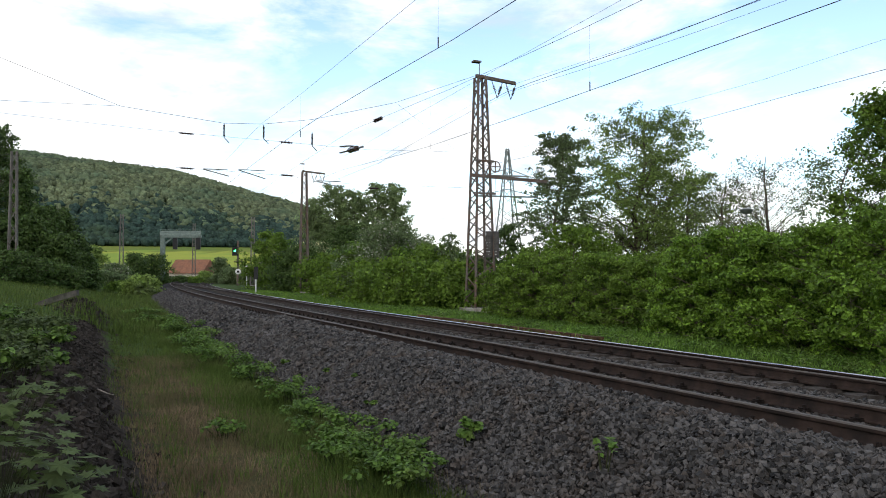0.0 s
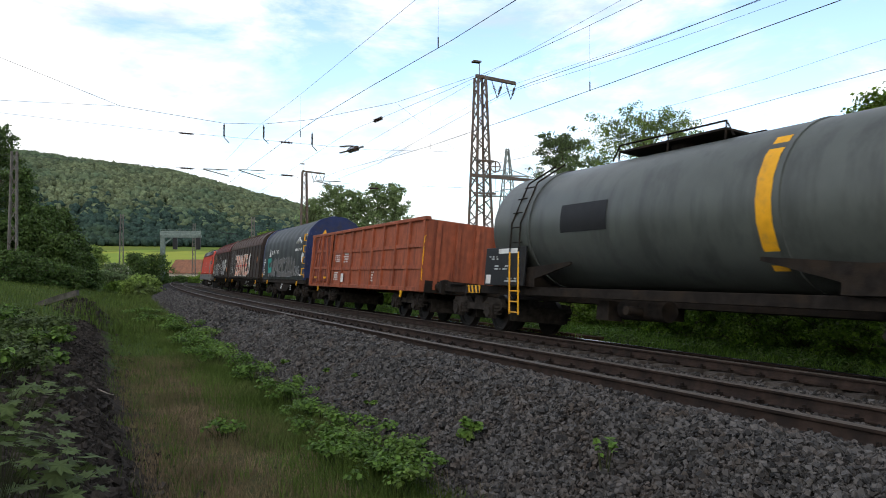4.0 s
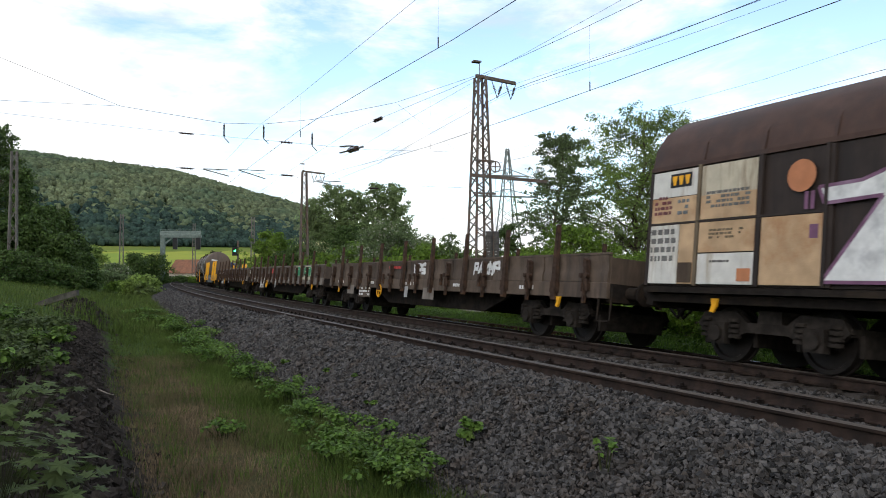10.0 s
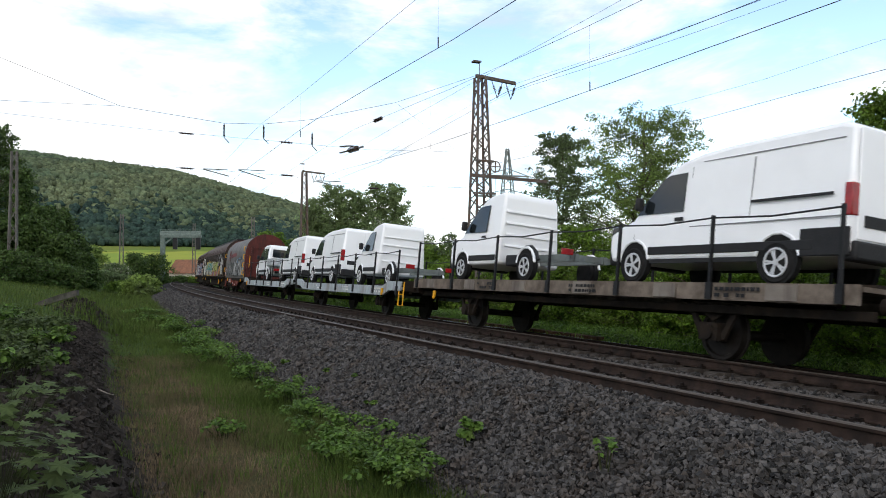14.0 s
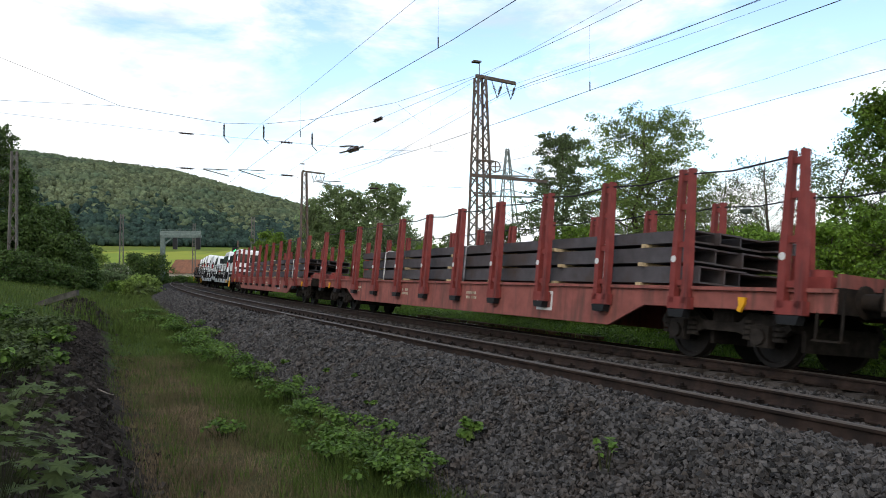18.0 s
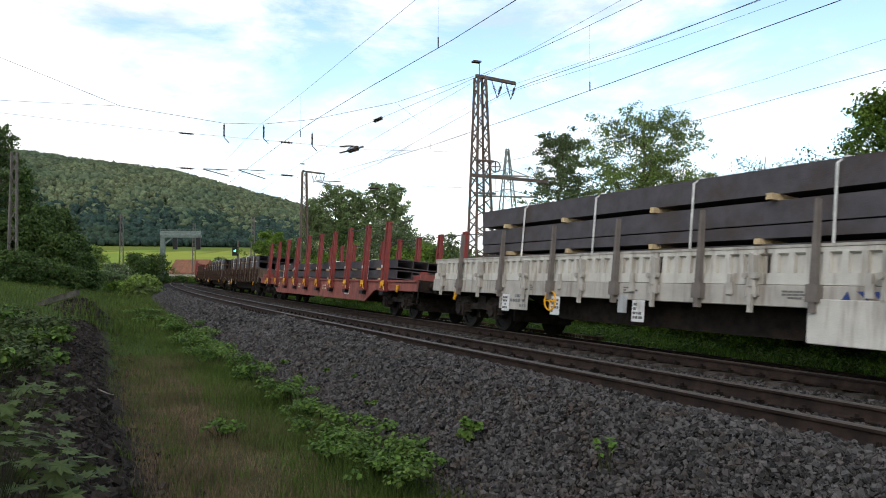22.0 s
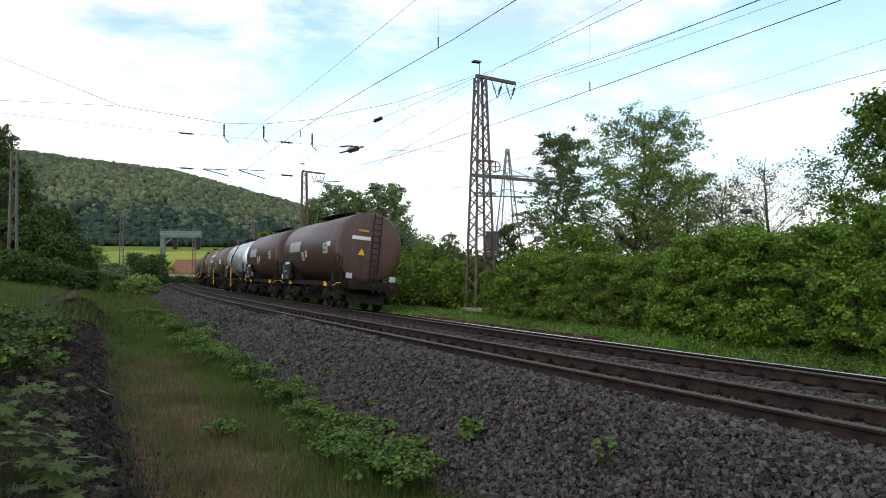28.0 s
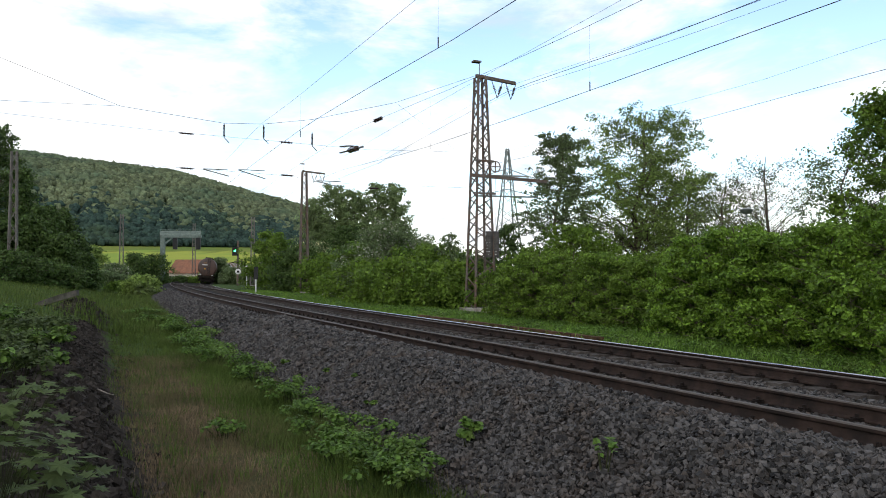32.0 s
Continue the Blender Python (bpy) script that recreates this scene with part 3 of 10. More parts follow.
# ---- lattice masts, gantry, signals, pylon ----
def lattice(root, h, wb, wt, step, bar, material):
    """Zigzag bracing of a square lattice mast, brace by brace; returns the place of its corners."""
    def corner(i, z):
        w = (wb + (wt - wb) * z / h) / 2
        return Vector((w * (-1, 1, 1, -1)[i], w * (-1, -1, 1, 1)[i], z))
    n = max(2, round(h / step))
    for i in range(4):
        for k in range(n):
            a, b = h * k / n, h * (k + 1) / n
            p, q = (i, (i + 1) % 4) if k % 2 else ((i + 1) % 4, i)
            part("brace", Geo().beam(corner(p, a), corner(q, b), bar, bar), material, root)
    return corner


def lattice_mast(at, turn, h, wb, wt, label, arm=2.0, step=0.55, steel=M_MAST):
    mast = thing("catenary_mast", label, "mast", "line masts", at=Matrix.Translation(at) @ Matrix.Rotation(radians(turn), 4, "Z"))
    corner = lattice(mast, h, wb, wt, step, 0.05, steel)
    for i in range(4):
        part("leg", Geo().beam(corner(i, 0), corner(i, h), 0.1, 0.1), steel, mast)
    part("footing", Geo().box(-wb * 0.75, wb * 0.75, -wb * 0.75, wb * 0.75, -0.6, 0.12), M_CONC, mast, "weathered concrete footing", 0.03)
    if arm:
        part("crossarm", Geo().beam((-0.25, 0, h + 0.06), (arm, 0, h - 0.1), 0.14, 0.16), M_MAST, mast)
        for a in (arm * 0.48, arm * 0.87):
            v = Geo()
            for e in (-0.3, 0.3):
                top, low = Vector((a + e, 0, h - 0.12)), Vector((a, 0, h - 0.95))
                v.tube([top, low], 0.02)
                for k in range(5):
                    c = top.lerp(low, 0.3 + 0.1 * k)
                    v.cyl(c, c.lerp(low, 0.06), 0.07, 8)
            part("insulator", v, M_INSUL, mast, "brown ribbed insulators in a v")
        part("bird_plate", Geo().tube([(-0.05, 0, h), (-0.05, 0, h + 0.75)], 0.02).box(-0.42, 0.0, -0.14, 0.14, h + 0.72, h + 0.8), M_MAST, mast)
    return mast


TURN30 = math.degrees(heading(30)) - 90      # crossarms point away from the line
base1 = P(30, 11.0)
base1.z = float(level(np.array(base1.x), np.array(base1.y))) + 0.05
M1 = lattice_mast(base1, TURN30, 11.6, 1.12, 0.42, "brown rusty lattice mast with tension weights beside hedge", arm=2.0)


def dress_mast(mast):
    """Tension weights, pulley wheel, long arm and ties of the near mast."""
    for x, y in ((0.25, -0.45), (0.62, -0.45)):
        w = Geo()
        for k in range(9):
            w.cyl((x, y, 2.6 + 0.145 * k), (x, y, 2.6 + 0.145 * k + 0.13), 0.17, 14)
        part("tension_weight", w, mat("weight_dark", (0.08, 0.075, 0.07), 0.9), mast, "stack of round grey concrete weights")
        part("weight_rope", Geo().tube([(x, y, 3.9), (x, y, 6.7)], 0.012), M_WIRE, mast)
    part("pulley_wheel", Geo().tube([(0.6 + 0.27 * math.cos(k * 0.3927), -0.46, 7.1 + 0.27 * math.sin(k * 0.3927)) for k in range(17)], 0.03, 6).beam((0.34, -0.46, 7.1), (0.86, -0.46, 7.1), 0.04, 0.04).beam((0.6, -0.46, 6.85), (0.6, -0.46, 7.35), 0.04, 0.04), M_MAST, mast)
    part("side_arm", Geo().beam((-0.7, -0.4, 6.62), (3.6, -0.4, 6.5), 0.12, 0.16), M_MAST, mast)
    part("bracket", Geo().beam((-0.6, -0.45, 5.75), (0.6, -0.45, 5.75), 0.1, 0.1), M_MAST, mast)
    part("bracket", Geo().beam((-0.5, -0.45, 7.35), (0.5, -0.45, 7.35), 0.1, 0.1), M_MAST, mast)
    part("platform", Geo().box(-0.2, 0.9, -0.7, -0.4, 1.25, 1.33), M_MAST, mast)


dress_mast(M1)
base2 = spot(-10.4, 73)
lattice_mast(base2, TURN30 - 3, 11.7, 0.85, 0.4, "brown lattice mast farther along the line", arm=2.0, step=0.7)
for bearing, dist, h in ((-29.6, 60, 10.3), (-23.0, 114, 10.4), (-14.1, 117, 10.6), (-18.2, 140, 11.5)):
    lattice_mast(spot(bearing, dist), 20, h, 0.62, 0.36, "slim grey brown lattice mast on the far side", arm=0, step=0.9, steel=M_MAST_GREY)


def pylon(at):
    p = thing("power_pylon", "tall slender steel lattice power pylon behind trees", "pylon", at=Matrix.Translation(at) @ Matrix.Rotation(radians(12), 4, "Z"))
    corner = lattice(p, 30.0, 6.2, 0.45, 2.1, 0.12, M_GALV)
    for i in range(4):
        part("leg", Geo().beam(corner(i, 0), corner(i, 30.0), 0.22, 0.22), M_GALV, p)
    for z, w in ((24.0, 5.0), (19.5, 7.0)):
        part("crossarm", Geo().beam((-w, 0, z), (w, 0, z), 0.35, 0.35).beam((-w, 0, z), (0, 0, z + 1.6), 0.15, 0.15).beam((w, 0, z), (0, 0, z + 1.6), 0.15, 0.15), M_GALV, p)


pylon(spot(4.88, 165))


def gantry(at):
    g = thing("signal_gantry", "grey green steel signal gantry with dark signals", "gantry", at=Matrix.Translation(at) @ Matrix.Rotation(radians(8), 4, "Z"))
    M_GANTRY = mat("gantry_paint", (0.13, 0.165, 0.145), 0.7, 0, 0.2, 3, (0.08, 0.10, 0.085), 0.5, 1.0)
    part("post", Geo().box(-0.35, 0.35, -0.35, 0.35, -0.3, 8.9), M_GANTRY, g, bevel=0.04)
    part("beam", Geo().box(-0.4, 6.0, -0.4, 0.4, 7.9, 8.3), M_GANTRY, g, bevel=0.03)
    r = Geo()
    for k in range(9):
        r.box(-0.4 + 0.78 * k, -0.34 + 0.78 * k, -0.4, -0.34, 8.3, 9.2)
    r.box(-0.4, 5.95, -0.4, -0.34, 9.14, 9.2).box(-0.4, 5.95, -0.4, -0.34, 8.7, 8.75)
    part("railing", r, M_GANTRY, g)
    part("walkway", Geo().box(-0.4, 6.0, -0.38, -0.36, 8.3, 9.0), mat("mesh_screen", (0.17, 0.21, 0.19), 0.8), g)
    part("knee_brace", Geo().beam((0.3, 0, 6.9), (1.5, 0, 7.95), 0.2, 0.25), M_GANTRY, g)
    for x in (2.0, 5.6):
        part("signal_head", Geo().box(x - 0.35, x + 0.35, -0.6, -0.3, 6.0, 7.9), M_BLACK, g, "black signal head", 0.04)


gantry(spot(-20.3, 122))


def signal(at):
    g = thing("line_signal", "main signal mast showing green on the verge", "signal", at=Matrix.Translation(at) @ Matrix.Rotation(radians(18), 4, "Z"))
    part("post", Geo().cyl((0, 0, -0.2), (0, 0, 6.8), 0.16, 10), M_MAST, g)
    part("head", Geo().box(-0.85, 0.1, -0.3, -0.05, 4.5, 5.8), M_BLACK, g, "black signal head", 0.05)
    part("lens", Geo().cyl((-0.45, -0.32, 5.25), (-0.45, -0.3, 5.25), 0.17, 12), glow("lens_green", (0.05, 1.0, 0.35), 6.0), g, "green lit lens")
    part("board", Geo().cyl((0.05, -0.2, 2.1), (0.05, -0.18, 2.1), 0.42, 16), M_WHITE, g, "round white board")
    part("mark", Geo().box(-0.12, 0.22, -0.215, -0.205, 1.95, 2.25), M_BLACK, g)
    part("crossbar", Geo().box(-0.6, 0.6, -0.1, 0.05, 3.6, 3.75), M_MAST, g)


signal(spot(-15.15, 115))


def marker(bearing, dist, h, head, colour, name, label):
    g = thing(name, label, "marker post", at=Matrix.Translation(spot(bearing, dist)))
    part("post", Geo().cyl((0, 0, -0.2), (0, 0, h), 0.05, 8), M_WHITE, g)
    part("head", Geo().box(-head, head, -0.05, 0.05, h - 0.1, h + 1.0), colour, g, bevel=0.02)


marker(-13.85, 68, 1.3, 0.18, M_BLACK, "marker_post", "thin white post with a dark plate on the verge")
marker(-14.5, 105, 2.0, 0.25, M_WHITE, "marker_post", "post with a small white plate")


def cabinet(bearing, dist, w, h, colour, label):
    g = thing("trackside_cabinet", label, "cabinet", at=Matrix.Translation(spot(bearing, dist)) @ Matrix.Rotation(radians(20), 4, "Z"))
    part("body", Geo().box(-w / 2, w / 2, -0.25, 0.25, -0.2, h), colour, g, bevel=0.02)
    part("roof", Geo().box(-w / 2 - 0.04, w / 2 + 0.04, -0.29, 0.29, h + 0.003, h + 0.06), colour, g, bevel=0.01)


cabinet(-25.4, 84, 0.9, 1.5, mat("cabinet_pale", (0.42, 0.5, 0.48), 0.5), "pale grey green trackside cabinet on the bank")
cabinet(-21.0, 112, 0.75, 0.9, M_WHITE, "white trackside cabinet at the foot of the gantry")
cabinet(-22.9, 100, 0.7, 1.3, M_WHITE, "white trackside cabinet beside a mast")
cabinet(-22.4, 100, 0.6, 1.3, M_BLACK, "dark trackside cabinet beside a mast")


def house(at):
    h = thing("farmhouse", "low building with a wide red tiled roof among bushes", "house", at=Matrix.Translation(at) @ Matrix.Rotation(radians(-8), 4, "Z"))
    part("wall", Geo().box(-4.2, 4.2, -4, 4, -1, 3.0), mat("plaster_pale", (0.5, 0.45, 0.38), 0.9), h)
    part("roof", Geo().prism([(-4.6, 2.9), (4.6, 2.9), (0.0, 6.4)], -4.6, 4.6), mat("roof_tile", (0.21, 0.10, 0.062), 0.85, 0, 0.25, 3, (0.15, 0.08, 0.055), 0.5, 0.8, bump=0.4, bump_scale=8), h, "weathered red tiled roof")
    for x in (-3, 0, 3):
        w = part("window", Geo().box(x - 0.5, x + 0.5, -4.06, -4.0, 1.0, 2.2), M_WHITE, h)
        part("pane", Geo().box(x - 0.42, x + 0.42, -4.075, -4.065, 1.08, 2.12), M_BLACK, w)


house(spot(-18.25, 190) + Vector((0, 0, -0.75)))


# ---- overhead line ----
def wire(pts, r=0.009, label="thin overhead line wire", sag=0.0, name="overhead_wire"):
    out = []
    for a, b in zip(pts[:-1], pts[1:]):
        a, b = Vector(a), Vector(b)
        n = max(2, int((b - a).length / 4))
        for i in range(n):
            t = i / n
            p = a.lerp(b, t)
            p.z -= sag * 4 * t * (1 - t)
            out.append(p)
    out.append(Vector(pts[-1]))
    return tagged(new(name, Geo().tube(out, r, 5).mesh(name, M_WIRE)), label, "wire", "overhead wires")


def along(d, levels, r=0.009, label="contact wire above the track"):
    """A wire that follows the track at offset d; levels: (s, z) pairs."""
    ss = np.arange(levels[0][0], levels[-1][0] + 0.1, 2.5)
    zz = np.interp(ss, [q[0] for q in levels], [q[1] for q in levels])
    pts = [P(s, d, z) for s, z in zip(ss, zz)]
    return tagged(new("overhead_wire", Geo().tube(pts, r, 5).mesh("overhead_wire", M_WIRE)), label, "wire", "overhead wires")


along(0.0, [(-60, 5.95), (10, 5.95), (15, 6.1), (21, 6.24), (31, 6.2), (160, 6.0)], 0.0075, "copper contact wire above the near track")
along(GAP, [(-60, 5.56), (11, 5.54), (15, 5.57), (21, 5.66), (31, 6.15), (60, 5.9), (160, 5.7)], 0.008, "copper contact wire above the far track")
along(0.0, [(-34, 7.75), (0, 7.4), (12, 7.37), (20, 7.42), (24, 7.5), (29, 7.7), (60, 7.3), (94, 7.75), (125, 7.3), (158, 7.75)], 0.005, "messenger wire above the near track")
along(GAP, [(-34, 7.5), (0, 7.1), (9, 7.05), (12, 7.07), (15, 7.16), (18, 7.22), (29, 7.7), (60, 7.1), (94, 7.6), (125, 7.1), (158, 7.6)], 0.006, "messenger wire above the far track")
along(GAP, [(0, 7.6), (9.7, 7.28), (13, 7.19), (30, 6.7)], 0.004, "rising wire of an overlap section")
along(11.3, [(-30, 6.6), (8.7, 6.37), (15, 6.27), (30, 6.7)], 0.007, "tensioned wire anchored on the lattice mast")
along(11.3, [(-30, 7.9), (8.7, 7.13), (12.7, 6.97), (30, 7.1)], 0.004, "upper tensioned wire anchored on the lattice mast")
for d, r, ends in ((12.4, 0.013, [(-40, 11.0), (0, 9.8), (13.6, 9.86), (19, 9.98), (24, 10.25), (29.5, 10.5), (50, 9.6), (78, 10.0)]), (12.75, 0.007, [(-40, 11.0), (0, 9.6), (12.8, 9.66), (19, 9.88), (24, 10.17), (29.7, 10.57), (50, 9.7), (78, 10.0)]), (12.0, 0.006, [(-40, 11.0), (0, 9.6), (13, 9.64), (18.4, 9.84), (29.8, 10.6), (50, 9.7), (78, 10.0)])):
    along(d, ends, r, "feeder cable hanging from v insulators")
for d, z0, places in ((0.0, 6.0, ((10.7, 7.37), (-2, 7.4), (22, 7.45))), (GAP, 5.55, ((10.9, 7.06), (2, 7.1), (20, 7.3)))):
    for s, zt in places:
        wire([P(s, d, z0), P(s, d, zt)], 0.002, "dropper between messenger and contact wire", name="dropper")
        wire([P(s, d, z0 - 0.02), P(s, d, z0 + 0.2)], 0.014, "dark clamp on a contact wire", name="dropper_clamp")


def headspan():
    """Cross wires between the near mast and its twin on the far bank, with insulators and steady arms."""
    def at(d, z):
        q = P(30, d)
        q.z = z
        return q
    wire([at(10.8, 11.2), at(6.5, 9.43), at(2.46, 8.28), at(0.3, 7.9), at(-1.4, 7.8), at(-5.5, 8.17), at(-9.8, 9.67), at(-23, 13.0)], 0.009, "upper cross span wire of the headspan")
    wire([at(-5.5, 8.17), at(-9.8, 8.0), at(-23, 7.6)], 0.007, "tie wire of the headspan")
    wire([at(10.5, 7.32), at(5.1, 7.09), at(1.6, 7.16), at(-2.6, 7.25), at(-4.7, 7.3), at(-9.8, 7.52), at(-23, 8.0)], 0.006, "middle cross span wire of the headspan")
    wire([at(10.5, 5.55), at(2.7, 5.44), at(1.6, 5.67), at(-2.6, 5.76), at(-23, 6.2)], 0.006, "lower cross span wire of the headspan")
    wire([at(6.5, 9.43), at(9.9, 7.2)], 0.004, "thin slanting stay wire")
    def rod(a, b, r, name, label):
        g = Geo().tube([Vector(a).lerp(Vector(b), k / 20) for k in range(21)], [0.02 if k % 2 == 0 or k in (1, 19) else r for k in range(21)], 8)
        tagged(new(name, g.mesh(name, M_INSUL)), label, "insulator", "line insulators")
    for d, z in ((-1.38, 7.78), (0.31, 7.85), (2.48, 7.69)):
        rod(at(d, z), at(d, z - 0.6), 0.055, "line_insulator", "brown ribbed insulator hanging from a cross wire")
        wire([at(d, z - 0.6), at(d + 0.22, z - 0.82)], 0.018, "short bare wire hanger below an insulator", name="hanger")
    for d, z in ((-2.92, 7.24), (1.31, 7.165), (-2.9, 5.765), (1.35, 5.69), (5.4, 5.3)):
        rod(at(d - 0.31, z), at(d + 0.31, z - 0.01), 0.055, "line_insulator", "brown ribbed insulator in a cross wire")
    rod(at(5.37, 8.42), at(5.87, 8.67), 0.1, "line_insulator", "brown insulator in a slanting wire")
    for d0, z0, d1, z1 in ((-2.22, 5.76, -1.16, 5.52), (-0.76, 5.81, 0.41, 5.48), (2.69, 5.5, 3.9, 5.25)):
        g = Geo().tube([at(d0, z0), at(d1, z1)], 0.022, 6).tube([at(d0, z0 + 0.02), at(d1 - 0.05, z0 + 0.03)], 0.018, 6)
        tagged(new("steady_arm", g.mesh("steady_arm", M_GALV)), "light grey steady arm that guides the contact wire", "steady arm", "steady arms")
    c, e = P(30.6, GAP, 6.95), P(27.2, GAP, 6.72)
    g = Geo().beam(c, e, 0.1, 0.05).cyl(c.lerp(e, 0.45), c.lerp(e, 0.75), 0.13, 8).tube([c + Vector((0, 0, 0.3)), c.lerp(e, 0.45) + Vector((0, 0, 0.2)), c.lerp(e, 0.7) + Vector((0, 0, 0.1))], 0.035)
    tagged(new("section_insulator", g.mesh("section_insulator", M_INSUL)), "dark section insulator in the contact wire", "insulator")


headspan()
# ---- plants ----
M_STALK = mat("stalk_dark", (0.03, 0.035, 0.016), 0.8)


def leaves(clumps, n, size, flat=0.35, stretch=1.0, fill=0.55):
    """Corners and faces of n folded leaves spread through ellipsoid clumps (x, y, z, rx, ry, rz)."""
    c = np.array(clumps)
    area = (c[:, 3] * c[:, 4] + c[:, 3] * c[:, 5] + c[:, 4] * c[:, 5])
    pick = RNG.choice(len(c), n, p=area / area.sum())
    u = RNG.normal(size=(n, 3))
    u /= np.linalg.norm(u, axis=1)[:, None]
    rad = 1 - fill * RNG.random(n) ** 2.2 + RNG.normal(0, 0.05, n)
    pos = c[pick, :3] + u * c[pick, 3:] * rad[:, None]
    nor = u * 0.8 + RNG.normal(0, 0.55, (n, 3)) + np.array([0, 0, flat])
    nor /= np.linalg.norm(nor, axis=1)[:, None]
    tan = np.cross(nor, RNG.normal(size=(n, 3)))
    tan /= np.linalg.norm(tan, axis=1)[:, None] + 1e-9
    bit = np.cross(nor, tan)
    L = size * RNG.uniform(0.6, 1.3, n)[:, None]
    W = L * 0.36 * stretch
    V = np.stack([pos - tan * L * 0.5, pos + bit * W + nor * L * 0.12, pos + tan * L * 0.5, pos - bit * W + nor * L * 0.12], 1)
    k = np.arange(n)[:, None] * 4
    F = np.concatenate([k + np.array([[0, 1, 2]]), k + np.array([[0, 2, 3]])])
    return V.reshape(-1, 3), F


def branch_tree(name, label, at, h, widths, clear, limbs_n, twigs, n_leaves, size, leaf_mat, seed, trunk=0.2, lean=(0.0, 0.0), rise=0.35, group="trees", clump=0.3, second=None):
    """A tree grown from its branches. widths: (share of height, radius) pairs of the crown's outline; rise: how steeply the limbs climb."""
    r = random.Random(seed)
    t = thing(name, label, "tree" if group == "trees" else "shrub", group, at=Matrix.Translation(at))
    wood, tips = Geo(), []
    spine = [Vector((lean[0] * (k / 8) ** 1.5 + (r.uniform(-1, 1) * 0.018 * h if 0 < k else 0), lean[1] * (k / 8) ** 1.5 + (r.uniform(-1, 1) * 0.018 * h if 0 < k else 0), -0.3 + (h * 0.97 + 0.3) * k / 8)) for k in range(9)]
    wood.tube(spine, [max(0.015, trunk * (1 - 0.93 * k / 8)) for k in range(9)], 8)
    hs, ws = [q[0] for q in widths], [q[1] for q in widths]
    for i in range(limbs_n):
        f = clear + (0.97 - clear) * ((i + r.random()) / limbs_n)
        reach = float(np.interp(f, hs, ws)) * r.uniform(0.7, 1.1)
        a = i * 2.4 + r.uniform(-0.5, 0.5)
        k = max(0.0, min(7.999, 8 * (f - rise * reach / h)))
        start = spine[int(k)].lerp(spine[int(k) + 1], k % 1)
        end = Vector((start.x + math.cos(a) * reach, start.y + math.sin(a) * reach, max(0.15, f * h)))
        mid = start.lerp(end, 0.5) + Vector((r.uniform(-0.1, 0.1), r.uniform(-0.1, 0.1), r.uniform(0.0, 0.12))) * reach
        r1 = max(0.012, trunk * 0.3 * (1.1 - f))
        wood.tube([start, mid, end], [r1, r1 * 0.6, 0.008], 4)
        for j in range(twigs):
            q = r.uniform(0.25, 1.0)
            b = start.lerp(mid, q * 2) if q < 0.5 else mid.lerp(end, q * 2 - 1)
            side = Vector((r.gauss(0, 1), r.gauss(0, 1), r.gauss(0.15, 0.6))) * (reach * 0.22 + 0.12) * (1.15 - 0.5 * q)
            tip = b + side
            wood.tube([b, b.lerp(tip, 0.5) + Vector((0, 0, 0.05)), tip], [r1 * 0.35 + 0.003, r1 * 0.2 + 0.003, 0.004], 3)
            c = clump * r.uniform(0.6, 1.5)
            tips.append((*b.lerp(tip, 0.75), c, c, c * 0.6))
        tips.append((*end, clump, clump, clump * 0.6))
    part("trunk", wood, M_BARK, t)
    V, F = leaves(tips, n_leaves, size, fill=1.0)
    part("crown", np_mesh("crown", V, F, leaf_mat), None, t)
    if second:
        V, F = leaves(tips[::2], n_leaves // 4, size * 0.8, fill=1.0)
        part("blossom", np_mesh("blossom", V, F, second), None, t, "pale blossom")
    return t


BUSH = [(0.0, 0.42), (0.2, 0.5), (0.6, 0.47), (0.85, 0.33), (1.0, 0.12)]


def shrub(at, h, w, n, size, leaf_mat, seed, label, second=None, clump=0.26):
    return branch_tree("shrub", label, at, h, [(a, b * w) for a, b in BUSH], 0.06, 44, 7, n, size, leaf_mat, seed, 0.05, rise=0.5, group="shrubs", clump=clump, second=second)


HEDGE = "dense bright green spring shrub along the railway verge"
for i, (b, dist, h, w, n, size, m) in enumerate(((33.4, 13.9, 3.1, 4.2, 26000, 0.085, M_LEAF_BRIGHT), (30.3, 15.2, 3.05, 4.2, 26000, 0.085, M_LEAF_BRIGHT), (27.2, 16.6, 2.85, 4.0, 26000, 0.088, M_LEAF_BRIGHT), (24.0, 17.9, 2.85, 4.0, 26000, 0.09, M_LEAF_BRIGHT), (21.0, 19.4, 3.0, 3.9, 24000, 0.092, M_LEAF_BRIGHT), (18.6, 21.2, 2.75, 3.4, 22000, 0.094, M_LEAF_BRIGHT),
                                                 (15.6, 24.0, 2.4, 3.4, 15000, 0.09, M_LEAF), (12.9, 24.9, 2.35, 3.8, 18000, 0.09, M_LEAF), (9.8, 26.6, 2.6, 4.2, 18000, 0.095, M_LEAF), (7.2, 28.6, 2.6, 3.8, 16000, 0.1, M_LEAF), (4.9, 31.0, 2.2, 2.8, 12000, 0.1, M_LEAF))):
    shrub(spot(b, dist), h, w, n, size, m, 11 + i, HEDGE, clump=0.19)
for i, (b, dist, h, w) in enumerate(((31.0, 19, 3.2, 5), (27.5, 21, 3.1, 5), (22.9, 23.5, 3.1, 5), (18.6, 26, 2.9, 5), (14.6, 28.5, 2.5, 5), (9.6, 31.5, 4.0, 4.2), (7.2, 35, 3.2, 5), (11.8, 31, 3.2, 4))):
    shrub(spot(b, dist), h, w, 7000, 0.15, M_LEAF, 31 + i, "taller green shrub behind the hedge row", clump=0.34)
GREY = "grey green flowering shrub beside the railway"
